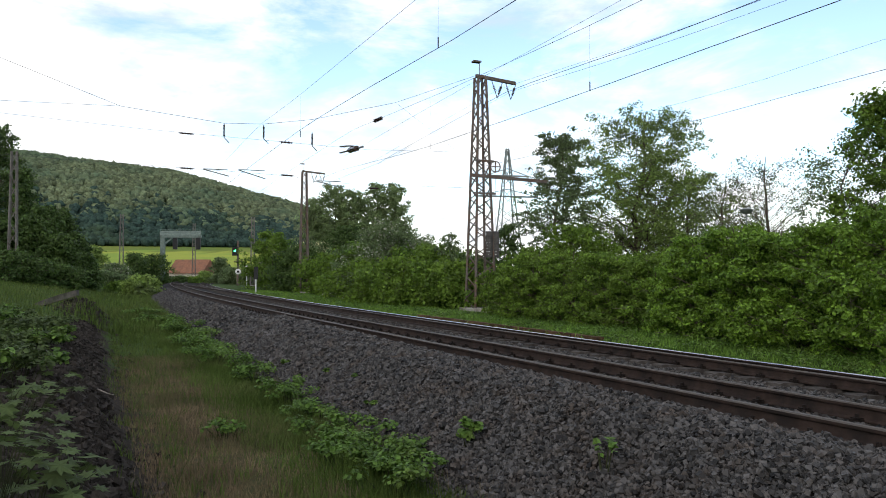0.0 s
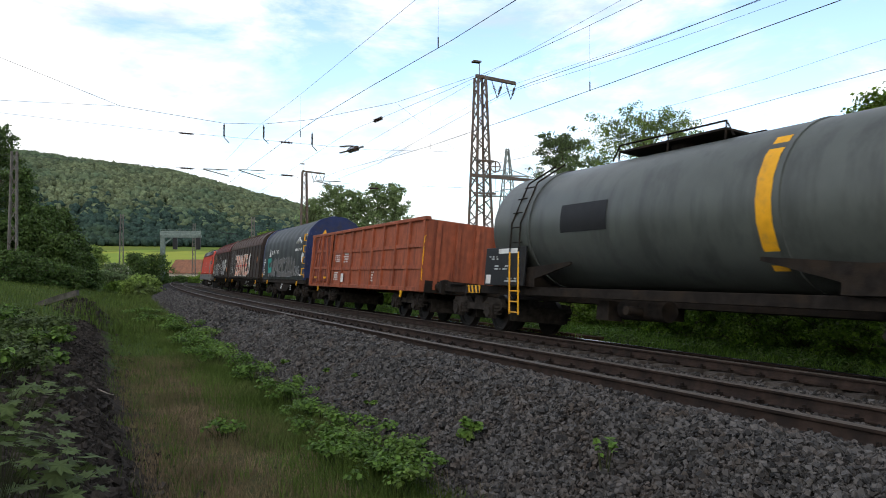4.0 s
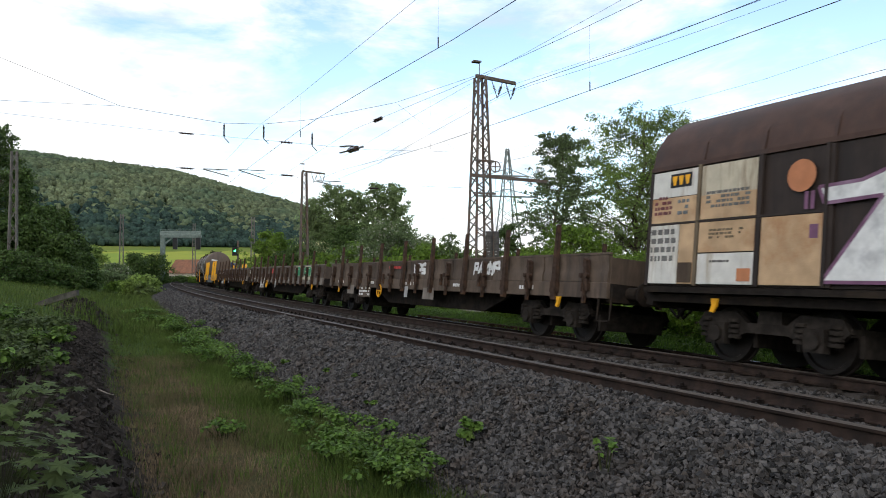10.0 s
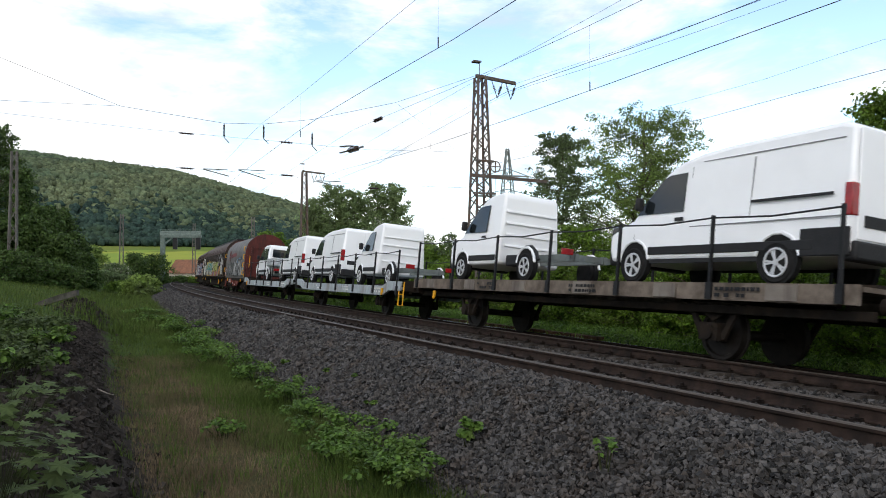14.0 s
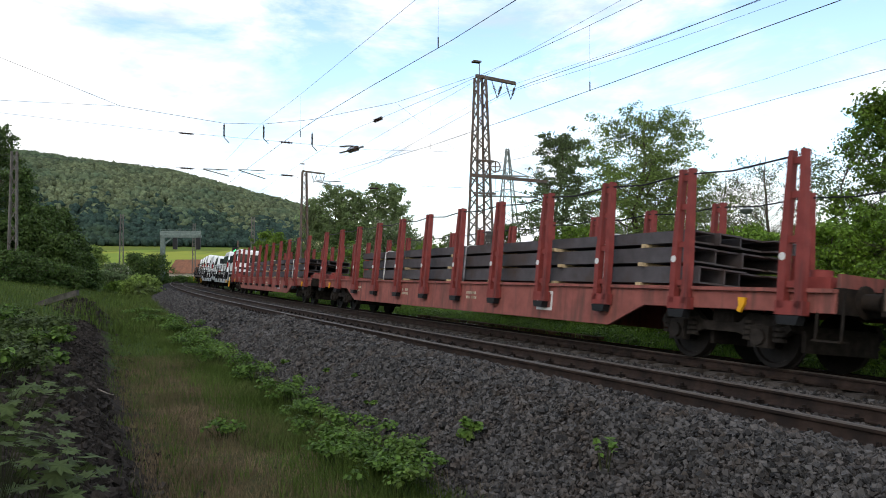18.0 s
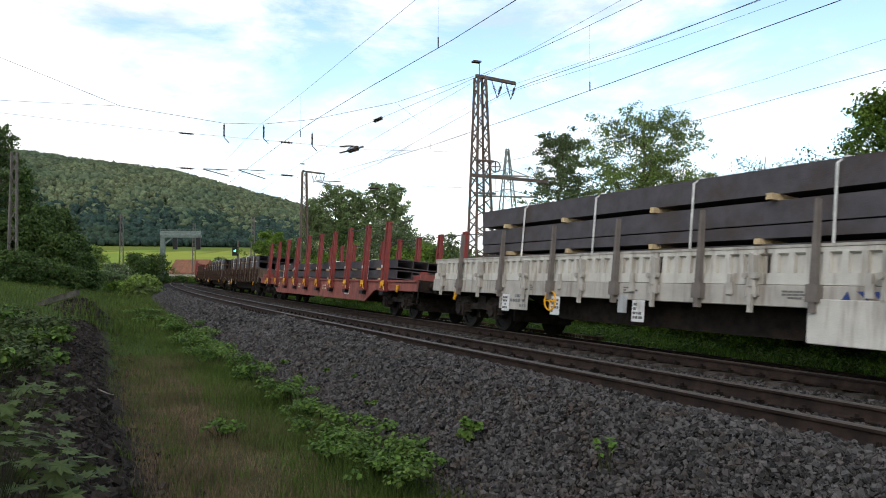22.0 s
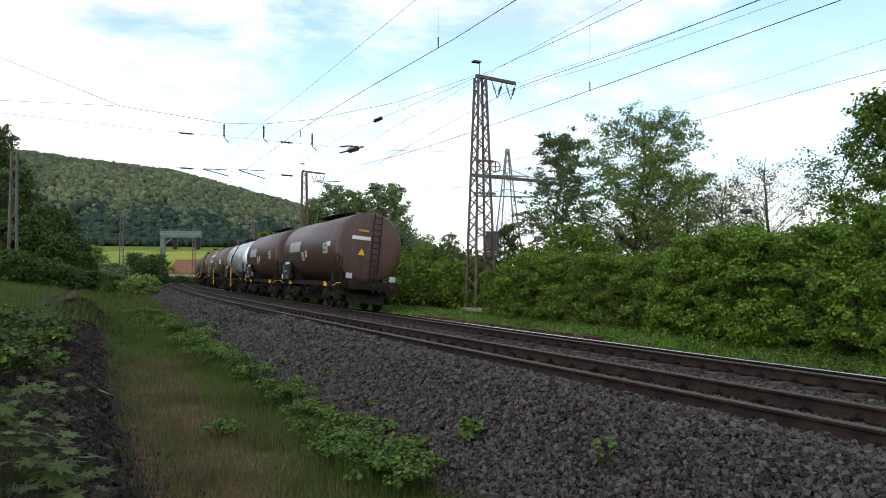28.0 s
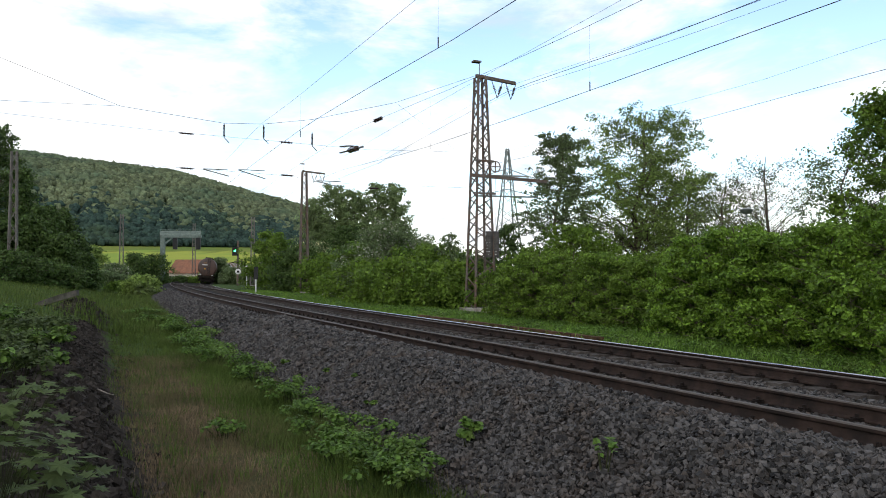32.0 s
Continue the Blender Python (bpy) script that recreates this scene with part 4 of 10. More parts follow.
for i, (b, dist, h, w, m, sec) in enumerate(((-4.0, 52, 5.6, 7.5, M_LEAF_GREY, M_BLOSSOM_GREY), (-6.1, 60, 4.4, 7, M_LEAF, None), (-1.0, 46, 3.7, 6, M_LEAF, None), (-8.6, 70, 3.9, 7, M_LEAF, None), (1.0, 40, 2.5, 5, M_LEAF, None), (-3.0, 42, 2.6, 6, M_LEAF, None), (-5.0, 50, 2.7, 7, M_LEAF, None),
                                        (-10.7, 76, 4.5, 6.5, M_LEAF_DARK, None), (-12.7, 86, 6.8, 7, M_LEAF, None), (-7.2, 80, 7.3, 7, M_LEAF_DARK, None), (-9.5, 97, 6.4, 9, M_LEAF_GREY, M_BLOSSOM), (-11.5, 100, 6.2, 8, M_LEAF_GREY, M_BLOSSOM),
                                        (2.6, 44, 3.0, 4.5, M_LEAF_DARK, None), (-2.2, 54, 4.4, 7, M_LEAF_GREY, M_BLOSSOM_GREY))):
    shrub(spot(b, dist), h, w, 10000, 0.24 if dist > 55 else 0.19, m, 51 + i, GREY if sec else "green shrub beside the railway", sec, clump=0.5)
branch_tree("tree", "airy alder like tree with level tiered branches", spot(8.5, 42), 10.2, [(0.1, 2.0), (0.25, 3.0), (0.45, 2.9), (0.62, 2.3), (0.8, 1.8), (0.92, 1.4), (1.0, 0.8)], 0.2, 60, 10, 20000, 0.135, M_LEAF_GREY, 3, 0.15, (0.3, 0.0), 0.12, clump=0.26)
branch_tree("tree", "large open crowned tree with leaning trunk in spring leaf", spot(14.1, 48), 12.9, [(0.15, 2.0), (0.3, 3.4), (0.55, 4.2), (0.8, 3.9), (0.93, 2.9), (1.0, 1.6)], 0.18, 90, 12, 42000, 0.14, M_LEAF_SPARSE, 5, 0.3, (0.9, 0.2), 0.5, clump=0.42)
branch_tree("tree", "lower side tree with dense fresh foliage", spot(17.9, 48), 8.8, [(0.1, 2.4), (0.5, 3.4), (0.85, 2.6), (1.0, 1.0)], 0.1, 56, 11, 18000, 0.15, M_LEAF_SPARSE, 6, 0.18, (0.2, 0.2), 0.4, clump=0.36)
branch_tree("tree", "nearly bare twiggy tree with few spring leaves", spot(23.0, 38), 8.3, [(0.2, 1.6), (0.5, 2.6), (0.85, 2.5), (1.0, 1.2)], 0.2, 70, 16, 5000, 0.10, M_LEAF_GREY, 8, 0.17, (0.2, 0), 0.7, clump=0.35)
branch_tree("tree", "nearly bare twiggy tree with few spring leaves", spot(20.2, 42), 8.0, [(0.2, 1.4), (0.5, 2.2), (0.85, 2.0), (1.0, 1.0)], 0.2, 60, 16, 4500, 0.11, M_LEAF_GREY, 9, 0.16, (0.2, 0), 0.7, clump=0.35)
branch_tree("tree", "leafy green tree at the edge of the verge", spot(32.0, 25), 8.9, [(0.05, 2.0), (0.4, 2.5), (0.7, 2.4), (0.9, 1.6), (1.0, 0.6)], 0.08, 60, 11, 26000, 0.15, M_LEAF, 19, 0.2, (0.1, 0.0), 0.4, clump=0.34)
branch_tree("tree", "sparse tree with thin grey green foliage", spot(27.6, 30), 7.8, [(0.1, 1.4), (0.5, 2.0), (0.85, 1.7), (1.0, 0.7)], 0.12, 56, 11, 8000, 0.115, M_LEAF_GREY, 10, 0.13, (0.4, 0.0), 0.5, clump=0.32)
branch_tree("tree", "small spindly tree beside the lattice mast", spot(0.6, 44), 4.3, [(0.2, 0.6), (0.6, 1.1), (1.0, 0.4)], 0.2, 24, 6, 1800, 0.16, M_LEAF_GREY, 13, 0.06, clump=0.2)
branch_tree("tree", "small spindly tree beside the power pylon", spot(4.7, 40), 4.6, [(0.1, 1.0), (0.6, 1.3), (1.0, 0.5)], 0.1, 30, 7, 3600, 0.16, M_LEAF_DARK, 14, 0.08, clump=0.25)
for i, (b, h, w) in enumerate(((-9.6, 13.6, 2.6), (-8.2, 15.8, 3.2), (-6.6, 14.9, 3.0), (-5.0, 16.2, 3.1), (-3.6, 16.0, 3.0))):
    branch_tree("tree", "tall poplar with dense upright crown", spot(b, 112), h, [(0.0, w * 0.8), (0.3, w), (0.7, w * 0.95), (0.9, w * 0.6), (1.0, 0.5)], 0.1, 52, 9, 10500, 0.34, M_LEAF_POPLAR, 21 + i, 0.25, (0, 0), 0.8, clump=0.62)
for i, (b, dist, h, w) in enumerate(((-30.5, 70, 14.2, 2.7), (-32.6, 69, 13.0, 3.2), (-29.1, 70, 10.2, 1.7), (-27.75, 67, 6.9, 1.7), (-26.75, 72, 7.0, 1.5), (-26.1, 70, 4.6, 1.5), (-25.6, 67, 2.9, 1.4), (-28.6, 64, 5.6, 1.8), (-30.4, 64, 5.0, 2.2), (-27.0, 64, 4.2, 1.6), (-32.0, 60, 5.2, 2.6))):
    branch_tree("tree", "dark green tree on the grassy bank", spot(b, dist), h, [(0.0, w), (0.3, w * 1.1), (0.6, w), (0.85, w * 0.7), (1.0, w * 0.2)], 0.03, 48, 9, 9000, 0.27, M_LEAF_DARK, 71 + i, 0.2, (0, 0), 0.4, clump=0.5)
for i, (b, dist, h, w) in enumerate(((-29.8, 55, 2.3, 3.6), (-28.2, 56, 2.0, 3.4), (-26.7, 57, 1.7, 3.0))):
    shrub(spot(b, dist), h, w, 4500, 0.2, M_LEAF_DARK, 161 + i, "dark undergrowth below the bank trees", clump=0.4)
for i, (b, dist, h, w, m, sec) in enumerate(((-20.9, 117, 5.0, 5.6, M_LEAF_DARK, None), (-22.2, 113, 5.1, 4.2, M_LEAF_DARK, None), (-24.75, 124, 5.3, 4.6, M_LEAF_SPARSE, None), (-23.3, 101, 2.9, 4.0, M_LEAF_GREY, M_BLOSSOM_GREY), (-23.9, 90, 1.7, 4.6, M_LEAF_GREY, None), (-21.7, 66, 1.7, 3.0, M_LEAF_SPARSE, None),
                                             (-23.0, 78, 1.0, 3.0, M_LEAF, None), (-19.2, 132, 1.6, 3.2, M_LEAF_DARK, None), (-17.4, 140, 2.5, 3.0, M_LEAF_SPARSE, None), (-18.3, 137, 1.5, 4.5, M_LEAF, None), (-16.3, 133, 4.6, 3.4, M_LEAF_GREY, None), (-15.6, 126, 2.8, 3.4, M_LEAF_GREY, None), (-12.9, 128, 4.6, 7, M_LEAF_GREY, None), (-14.2, 124, 3.4, 4.5, M_LEAF_GREY, None))):
    shrub(spot(b, dist), h, w, 4500, 0.3, m, 91 + i, "pale flowering shrub near the signal gantry" if sec else "distant shrub near the signal gantry", sec, clump=0.5)


def street_lamp(at):
    g = thing("street_lamp", "slim grey lamp post with a flat head behind the hedge", "lamp post", at=Matrix.Translation(at))
    part("post", Geo().cyl((0, 0, -0.2), (0, 0, 4.7), 0.06, 10, 0.04), M_GALV, g)
    part("head", Geo().lathe([(4.7, 0.1), (4.78, 0.24), (4.9, 0.3), (4.98, 0.12)], 16, axis="z"), M_GALV, g, "flat grey lamp head")


street_lamp(spot(21.86, 33))


def blades(name, label, x, y, h, material, wide=0.012):
    """Single bent grass blades."""
    n = len(x)
    s, d = SD(x, y)
    z = level(x, y) - 0.02
    a = RNG.uniform(0, 2 * np.pi, n)
    w = np.stack([np.cos(a), np.sin(a), np.zeros(n)], 1) * wide * RNG.uniform(0.6, 1.4, n)[:, None]
    lean = RNG.normal(0, 0.3, (n, 3)) * h[:, None]
    lean[:, 2] = 0
    b = np.stack([x, y, z], 1)
    mid = b + lean * 0.35 + np.array([0, 0, 1]) * (h * 0.6)[:, None]
    tip = b + lean + np.array([0, 0, 1]) * h[:, None]
    V = np.stack([b - w, b + w, mid + w * 0.7, mid - w * 0.7, tip], 1).reshape(-1, 3)
    k = np.arange(n)[:, None] * 5
    F = np.concatenate([k + np.array([[0, 1, 2]]), k + np.array([[0, 2, 3]]), k + np.array([[3, 2, 4]])])
    return tagged(new(name, np_mesh(name, V, F, material)), label, "grass", kind="stuff")


def sow(n, s0, s1, d0, d1, power=1.5, tuft=0.0):
    """Places for blades, evenly or gathered in tufts."""
    if tuft:
        m = n // 14
        s = np.repeat(s0 + (s1 - s0) * RNG.random(m) ** power, 14)
        d = np.repeat(d0 + (d1 - d0) * RNG.random(m), 14)
        return Pn(s + RNG.normal(0, tuft, len(s)), np.clip(d + RNG.normal(0, tuft, len(d)), d0 - 0.2, d1 + 0.1))
    s = s0 + (s1 - s0) * RNG.random(n) ** power
    d = d0 + (d1 - d0) * RNG.random(n)
    return Pn(s, d)


def build_grass():
    x, y = sow(26000, 0, 44, -5.9, -2.9, 1.2)
    gs, gd = SD(x, y)
    keep = (gd > -4.3) | (gs + RNG.normal(0, 2, len(gs)) > 16)
    x, y = x[keep], y[keep]
    blades("ditch_grass", "green grass in the railway ditch", x, y, RNG.uniform(0.06, 0.24, len(x)), M_GRASS, 0.005)
    x, y = sow(20000, 0, 40, -4.5, -2.9, 1.5, 0.09)
    blades("grass_tuft", "tall green grass tufts towards the ballast", x, y, RNG.uniform(0.1, 0.28, len(x)), M_GRASS, 0.005)
    x, y = sow(14000, 5, 34, -3.95, -2.95, 1.4, 0.12)
    blades("grass_tuft", "tall fresh grass at the foot of the ballast", x, y, RNG.uniform(0.12, 0.32, len(x)), M_GRASS, 0.006)
    x, y = sow(34000, 1, 19, -5.95, -3.9, 1.4)
    blades("dry_grass", "dry straw coloured grass in the ditch", x, y, RNG.uniform(0.03, 0.12, len(x)), M_GRASS_DRY, 0.0035)
    x, y = sow(20000, 2, 19, -5.9, -3.9, 1.3, 0.12)
    blades("dry_tuft", "dry brown grass tufts in the ditch", x, y, RNG.uniform(0.05, 0.2, len(x)), M_GRASS_DRY, 0.0035)
    x, y = sow(7000, 2, 30, -6.1, -4.0, 1.5, 0.07)
    blades("grass_tuft", "short green grass tufts among dry grass", x, y, RNG.uniform(0.06, 0.26, len(x)), M_GRASS, 0.005)
    x, y = sow(60000, 2, 75, 5.02, 9.0, 1.6)
    blades("verge_grass", "fresh green grass on the verge below the hedge", x, y, RNG.uniform(0.06, 0.2, len(x)) * (0.6 + 1.0 * RNG.random(len(x)) ** 4), M_GRASS_FRESH, 0.009)
    m = 900
    vs, vd = 4 + 56 * RNG.random(m) ** 1.5, 5.15 + 3.4 * RNG.random(m)
    vx, vy = Pn(vs, vd)
    V, F = leaves(np.stack([vx, vy, level(vx, vy) + 0.08, RNG.uniform(0.08, 0.25, m), RNG.uniform(0.08, 0.25, m), RNG.uniform(0.04, 0.12, m)], 1), 30000, 0.055, 1.4, 1.6, 0.9)
    tagged(new("verge_herb", np_mesh("verge_herb", V, F, M_WEED)), "low leafy clover like herbs on the verge", "plants", kind="stuff")
    x, y = sow(26000, 5, 70, -16, -7.0, 1.4)
    gs, gd = SD(x, y)
    x, y = x[(gs > 17) | (gd < -7.6)], y[(gs > 17) | (gd < -7.6)]
    blades("bank_grass", "rough green grass on the grassy bank", x, y, RNG.uniform(0.1, 0.34, len(x)), M_GRASS, 0.009)
    x, y = sow(9000, 26, 110, -7.0, -3.0, 1.3)
    blades("ditch_grass", "green grass farther along the ditch", x, y, RNG.uniform(0.15, 0.45, len(x)), M_GRASS, 0.02)
    n = 520
    s, d = 3 + 16 * RNG.random(n) ** 1.4, -2.2 - 1.0 * RNG.random(n)
    x, y = Pn(s, d)
    blades("ballast_grass", "thin pale grass stalks in the ballast", x, y, RNG.uniform(0.2, 0.5, n), M_GRASS_DRY, 0.003)


build_grass()


def herb(at, h, w, n, size, leaf_mat, label, seed, stems=7, broad=1.5):
    """A low plant: stems and broad leaves."""
    r = random.Random(seed)
    t = thing("plant", label, "plant", "low plants", at=Matrix.Translation(at))
    g, tips = Geo(), []
    for i in range(stems):
        a, q = r.random() * 6.28, w / 2 * r.random() ** 0.6
        tip = Vector((math.cos(a) * q, math.sin(a) * q, h * r.uniform(0.55, 1.0)))
        g.tube([(0.3 * tip.x, 0.3 * tip.y, -0.05), (tip.x * 0.7, tip.y * 0.7, tip.z * 0.6), tip], [0.006, 0.005, 0.003], 5)
        tips.append((*tip, w * 0.17, w * 0.17, h * 0.2))
    tagged(part("stem", g, M_STALK, t), kind="stuff")
    V, F = leaves(tips, n, size, flat=1.4, stretch=broad, fill=0.9)
    part("foliage", np_mesh("foliage", V, F, leaf_mat), None, t)
    return t


def on_bank(s, d):
    p = P(s, d)
    p.z = float(level(np.array(p.x), np.array(p.y)))
    return p


def maple(at, h, w, n, size, seed):
    """Seedlings with five lobed leaves on thin stalks."""
    r = random.Random(seed)
    t = thing("maple_seedling", "young maple seedling with broad lobed leaves", "plant", "low plants", at=Matrix.Translation(at))
    lobes = [(0.0, -0.05), (0.34, -0.16), (0.2, 0.02), (0.56, 0.16), (0.27, 0.24), (0.42, 0.52), (0.14, 0.42), (0.0, 0.78)]
    ring_pts = lobes + [(-a, b) for a, b in lobes[-2:0:-1]]
    stalk, leaf = Geo(), Geo()
    for i in range(n):
        a, q = r.random() * 6.28, w / 2 * r.random() ** 0.5
        tip = Vector((math.cos(a) * q, math.sin(a) * q, h * r.uniform(0.45, 1.0)))
        stalk.tube([(tip.x * 0.25, tip.y * 0.25, -0.08), (tip.x * 0.7, tip.y * 0.7, tip.z * 0.75), tip], [0.004, 0.003, 0.002], 5)
        m = Matrix.Translation(tip) @ Matrix.Rotation(a - 1.57 + r.uniform(-0.5, 0.5), 4, "Z") @ Matrix.Rotation(r.uniform(-0.75, 0.15), 4, "X") @ Matrix.Rotation(r.uniform(-0.35, 0.35), 4, "Y")
        k = size * r.uniform(0.6, 1.25)
        pts = [m @ Vector((0, 0.2 * k, 0))] + [m @ Vector((px * k, py * k, -0.16 * k * (px * px + py * py) + (0.03 * k if j % 2 else -0.02 * k))) for j, (px, py) in enumerate(ring_pts)]
        c = len(ring_pts)
        leaf.add(pts, [(0, 1 + j, 1 + (j + 1) % c) for j in range(c)])
    tagged(part("stem", stalk, M_STALK, t), kind="stuff")
    part("foliage", leaf.mesh("foliage", M_LEAF_MAPLE, 0), None, t)


for i, (s, d, h, w, n, size) in enumerate(((4.9, -3.35, 0.42, 0.9, 300, 0.085), (5.5, -3.7, 0.4, 0.8, 260, 0.085), (6.2, -3.3, 0.4, 0.8, 260, 0.085), (4.3, -3.5, 0.4, 0.9, 260, 0.085), (9.8, -3.3, 0.4, 0.8, 160, 0.09),
                                            (14.5, -3.1, 0.5, 0.9, 200, 0.09), (16.2, -3.6, 0.5, 1.3, 340, 0.1), (20, -3.6, 0.5, 1.4, 340, 0.1), (22.5, -3.2, 0.55, 1.5, 340, 0.11), (26, -3.4, 0.55, 1.6, 340, 0.12), (7.8, -4.7, 0.28, 0.5, 120, 0.08), (12.9, -3.15, 0.45, 0.9, 260, 0.09), (10.9, -3.2, 0.4, 0.8, 220, 0.09), (8.3, -3.2, 0.42, 0.9, 280, 0.085), (7.2, -3.45, 0.36, 0.8, 220, 0.085), (5.2, -3.05, 0.34, 0.7, 200, 0.085), (18.2, -3.3, 0.45, 1.2, 300, 0.1), (31, -3.9, 0.5, 1.6, 340, 0.12), (37, -4.2, 0.45, 1.6, 300, 0.12))):
    herb(on_bank(s, d), h * 0.95, w * 1.1, n * 3, size * 0.6, M_WEED, "green nettle like weeds at the foot of the ballast", 200 + i, 11)
for i, (s, d, h, w, n) in enumerate(((4.55, -2.52, 0.27, 0.36, 150), (2.3, -2.3, 0.32, 0.22, 16), (7.5, -2.6, 0.12, 0.2, 30), (10.5, -2.4, 0.12, 0.2, 30), (13.0, -2.6, 0.14, 0.25, 40), (9.2, -2.3, 0.1, 0.15, 24))):
    pb = P(s, d)
    pb.z = float(bed_level(np.array(s), np.array(d)))
    herb(pb, h, w, n * 2, 0.06, M_WEED, "small green weed growing in the ballast", 230 + i)
for i, (b, dist, h, w, n, size) in enumerate(((-28.6, 5.0, 0.5, 0.9, 26, 0.19), (-26.9, 5.6, 0.42, 0.7, 16, 0.18), (-31.0, 4.9, 0.55, 1.0, 30, 0.19), (-30.0, 5.8, 0.5, 0.9, 26, 0.17), (-25.9, 6.3, 0.4, 0.4, 10, 0.16), (-30.5, 7.0, 0.6, 1.2, 36, 0.17), (-29.0, 8.2, 0.5, 1.2, 36, 0.16))):
    maple(spot(b, dist), h, w, n, size, 240 + i)
RB = random.Random(5)
for i in range(46):
    s, d = 7.5 + 12 * RB.random() ** 1.1, -7.3 - 2.0 * RB.random() ** 1.2
    herb(on_bank(s, d), RB.uniform(0.3, 0.55), RB.uniform(0.7, 1.5), 300, RB.uniform(0.06, 0.1), M_LEAF_MAPLE if i % 3 else M_WEED, "leafy green weeds on the grassy bank", 300 + i, 9)
# ---- rolling stock: shared pieces. x is forward, +y the side towards the ditch, z from the rail top ----
M_UNDER = mat("underframe_grime", (0.018, 0.015, 0.013), 0.85, 0.1, 0.35, 7, (0.031, 0.023, 0.017), 0.5, 2.5)
M_BOGIE = mat("bogie_grime", (0.031, 0.026, 0.022), 0.8, 0.1, 0.4, 8, (0.018, 0.015, 0.013), 0.5, 3)
M_WHEEL = mat("wheel_steel", (0.0175, 0.0147, 0.0129), 0.6, 0.5, 0.3, 9)
M_BOXBROWN = mat("wagon_brown", (0.0326, 0.0232, 0.019), 0.6, 0, 0.2, 4, (0.0221, 0.0168, 0.0148), 0.55, 1.6, streak=True, bump=0.08)
M_BOXROOF = mat("wagon_roof_brown", (0.0638, 0.036, 0.027), 0.6, 0, 0.2, 3, (0.045, 0.03, 0.0255), 0.5, 1.4, bump=0.08)
M_BOXROOF_RED = mat("wagon_roof_red", (0.104, 0.0256, 0.0224), 0.6, 0, 0.2, 3, (0.056, 0.024, 0.0216), 0.45, 1.2, bump=0.08)
M_RUSTRED = mat("wagon_rust_red", (0.26, 0.07, 0.033), 0.6, 0, 0.2, 4, (0.14, 0.042, 0.024), 0.45, 1.4, streak=True, bump=0.12)
M_STAKEPOST = mat("stake_crimson", (0.2, 0.04, 0.034), 0.6, 0, 0.2, 4, (0.1, 0.03, 0.027), 0.45, 1.6, streak=True, bump=0.1)
M_STAKERED = mat("wagon_faded_red", (0.25, 0.082, 0.066), 0.65, 0, 0.18, 4, (0.13, 0.058, 0.047), 0.42, 1.6, streak=True, bump=0.1)
M_LOCORED = mat("loco_red", (0.5, 0.04, 0.014), 0.5, 0, 0.06, 2, (0.29, 0.04, 0.022), 0.4, 0.5, streak=True, bump=0.02)
M_LOCOGREY = mat("loco_frame_grey", (0.136, 0.132, 0.124), 0.6, 0, 0.15, 5, (0.088, 0.08, 0.072), 0.5, 2)
M_LOCOROOF = mat("loco_roof_grey", (0.19, 0.2, 0.2), 0.5, 0.2, 0.15, 5, (0.1, 0.1, 0.1), 0.4, 2)
M_GRILLE = mat("loco_grille", (0.09, 0.095, 0.095), 0.6, 0.3, 0.3, 40)
M_TARP = mat("tarp_dark", (0.03, 0.034, 0.035), 0.5, 0, 0.2, 3, (0.043, 0.046, 0.045), 0.45, 1.1, bump=0.25, bump_scale=4)
M_TARPGREY = mat("tarp_grey", (0.125, 0.12, 0.114), 0.6, 0, 0.2, 3, (0.088, 0.084, 0.079), 0.5, 1.1, bump=0.35, bump_scale=3)
M_BLUE = mat("end_blue", (0.018, 0.028, 0.085), 0.5, 0, 0.15, 4, (0.03, 0.03, 0.05), 0.4, 2)
M_ENDRED = mat("end_dark_red", (0.085, 0.018, 0.014), 0.5, 0, 0.2, 4, (0.045, 0.016, 0.013), 0.5, 1.4, streak=True)
M_TANK = mat("tank_brown", (0.098, 0.065, 0.044), 0.4, 0, 0.12, 2, (0.062, 0.043, 0.032), 0.5, 0.7, streak=True, bump=0.04)
M_TANKDARK = mat("tank_dark_brown", (0.072, 0.037, 0.027), 0.42, 0, 0.12, 2, (0.04, 0.027, 0.02), 0.5, 0.7, streak=True, bump=0.04)
M_TANKBEIGE = mat("tank_beige", (0.165, 0.108, 0.056), 0.45, 0, 0.12, 2, (0.11, 0.072, 0.042), 0.5, 0.7, streak=True, bump=0.04)
M_TANKGREEN = mat("tank_grey_green", (0.072, 0.08, 0.072), 0.45, 0, 0.12, 2, (0.044, 0.048, 0.044), 0.5, 0.7, streak=True, bump=0.04)
M_SILVER = mat("tank_silver", (0.55, 0.57, 0.58), 0.32, 0.6, 0.12, 2, (0.3, 0.3, 0.29), 0.4, 0.8, streak=True, bump=0.03)
M_RESBROWN = mat("lowside_brown", (0.088, 0.064, 0.047), 0.7, 0, 0.25, 3, (0.05, 0.037, 0.029), 0.5, 1.2, streak=True, each=0.2)
M_RESGREY = mat("lowside_grey_beige", (0.173, 0.15, 0.128), 0.7, 0, 0.2, 3, (0.0892, 0.0701, 0.0574), 0.5, 1.3, streak=True)
M_RESDARK = mat("lowside_dark_brown", (0.072, 0.05, 0.034), 0.7, 0, 0.25, 3, (0.13, 0.098, 0.062), 0.36, 0.8, streak=True, each=0.3)
M_RESCREAM = mat("lowside_cream_grey", (0.40, 0.375, 0.33), 0.65, 0, 0.15, 3, (0.22, 0.19, 0.155), 0.45, 1.2, streak=True)
M_STAKEGREY = mat("stake_worn_grey", (0.15, 0.13, 0.115), 0.65, 0, 0.2, 4, (0.15, 0.12, 0.09), 0.45, 1.4, streak=True)
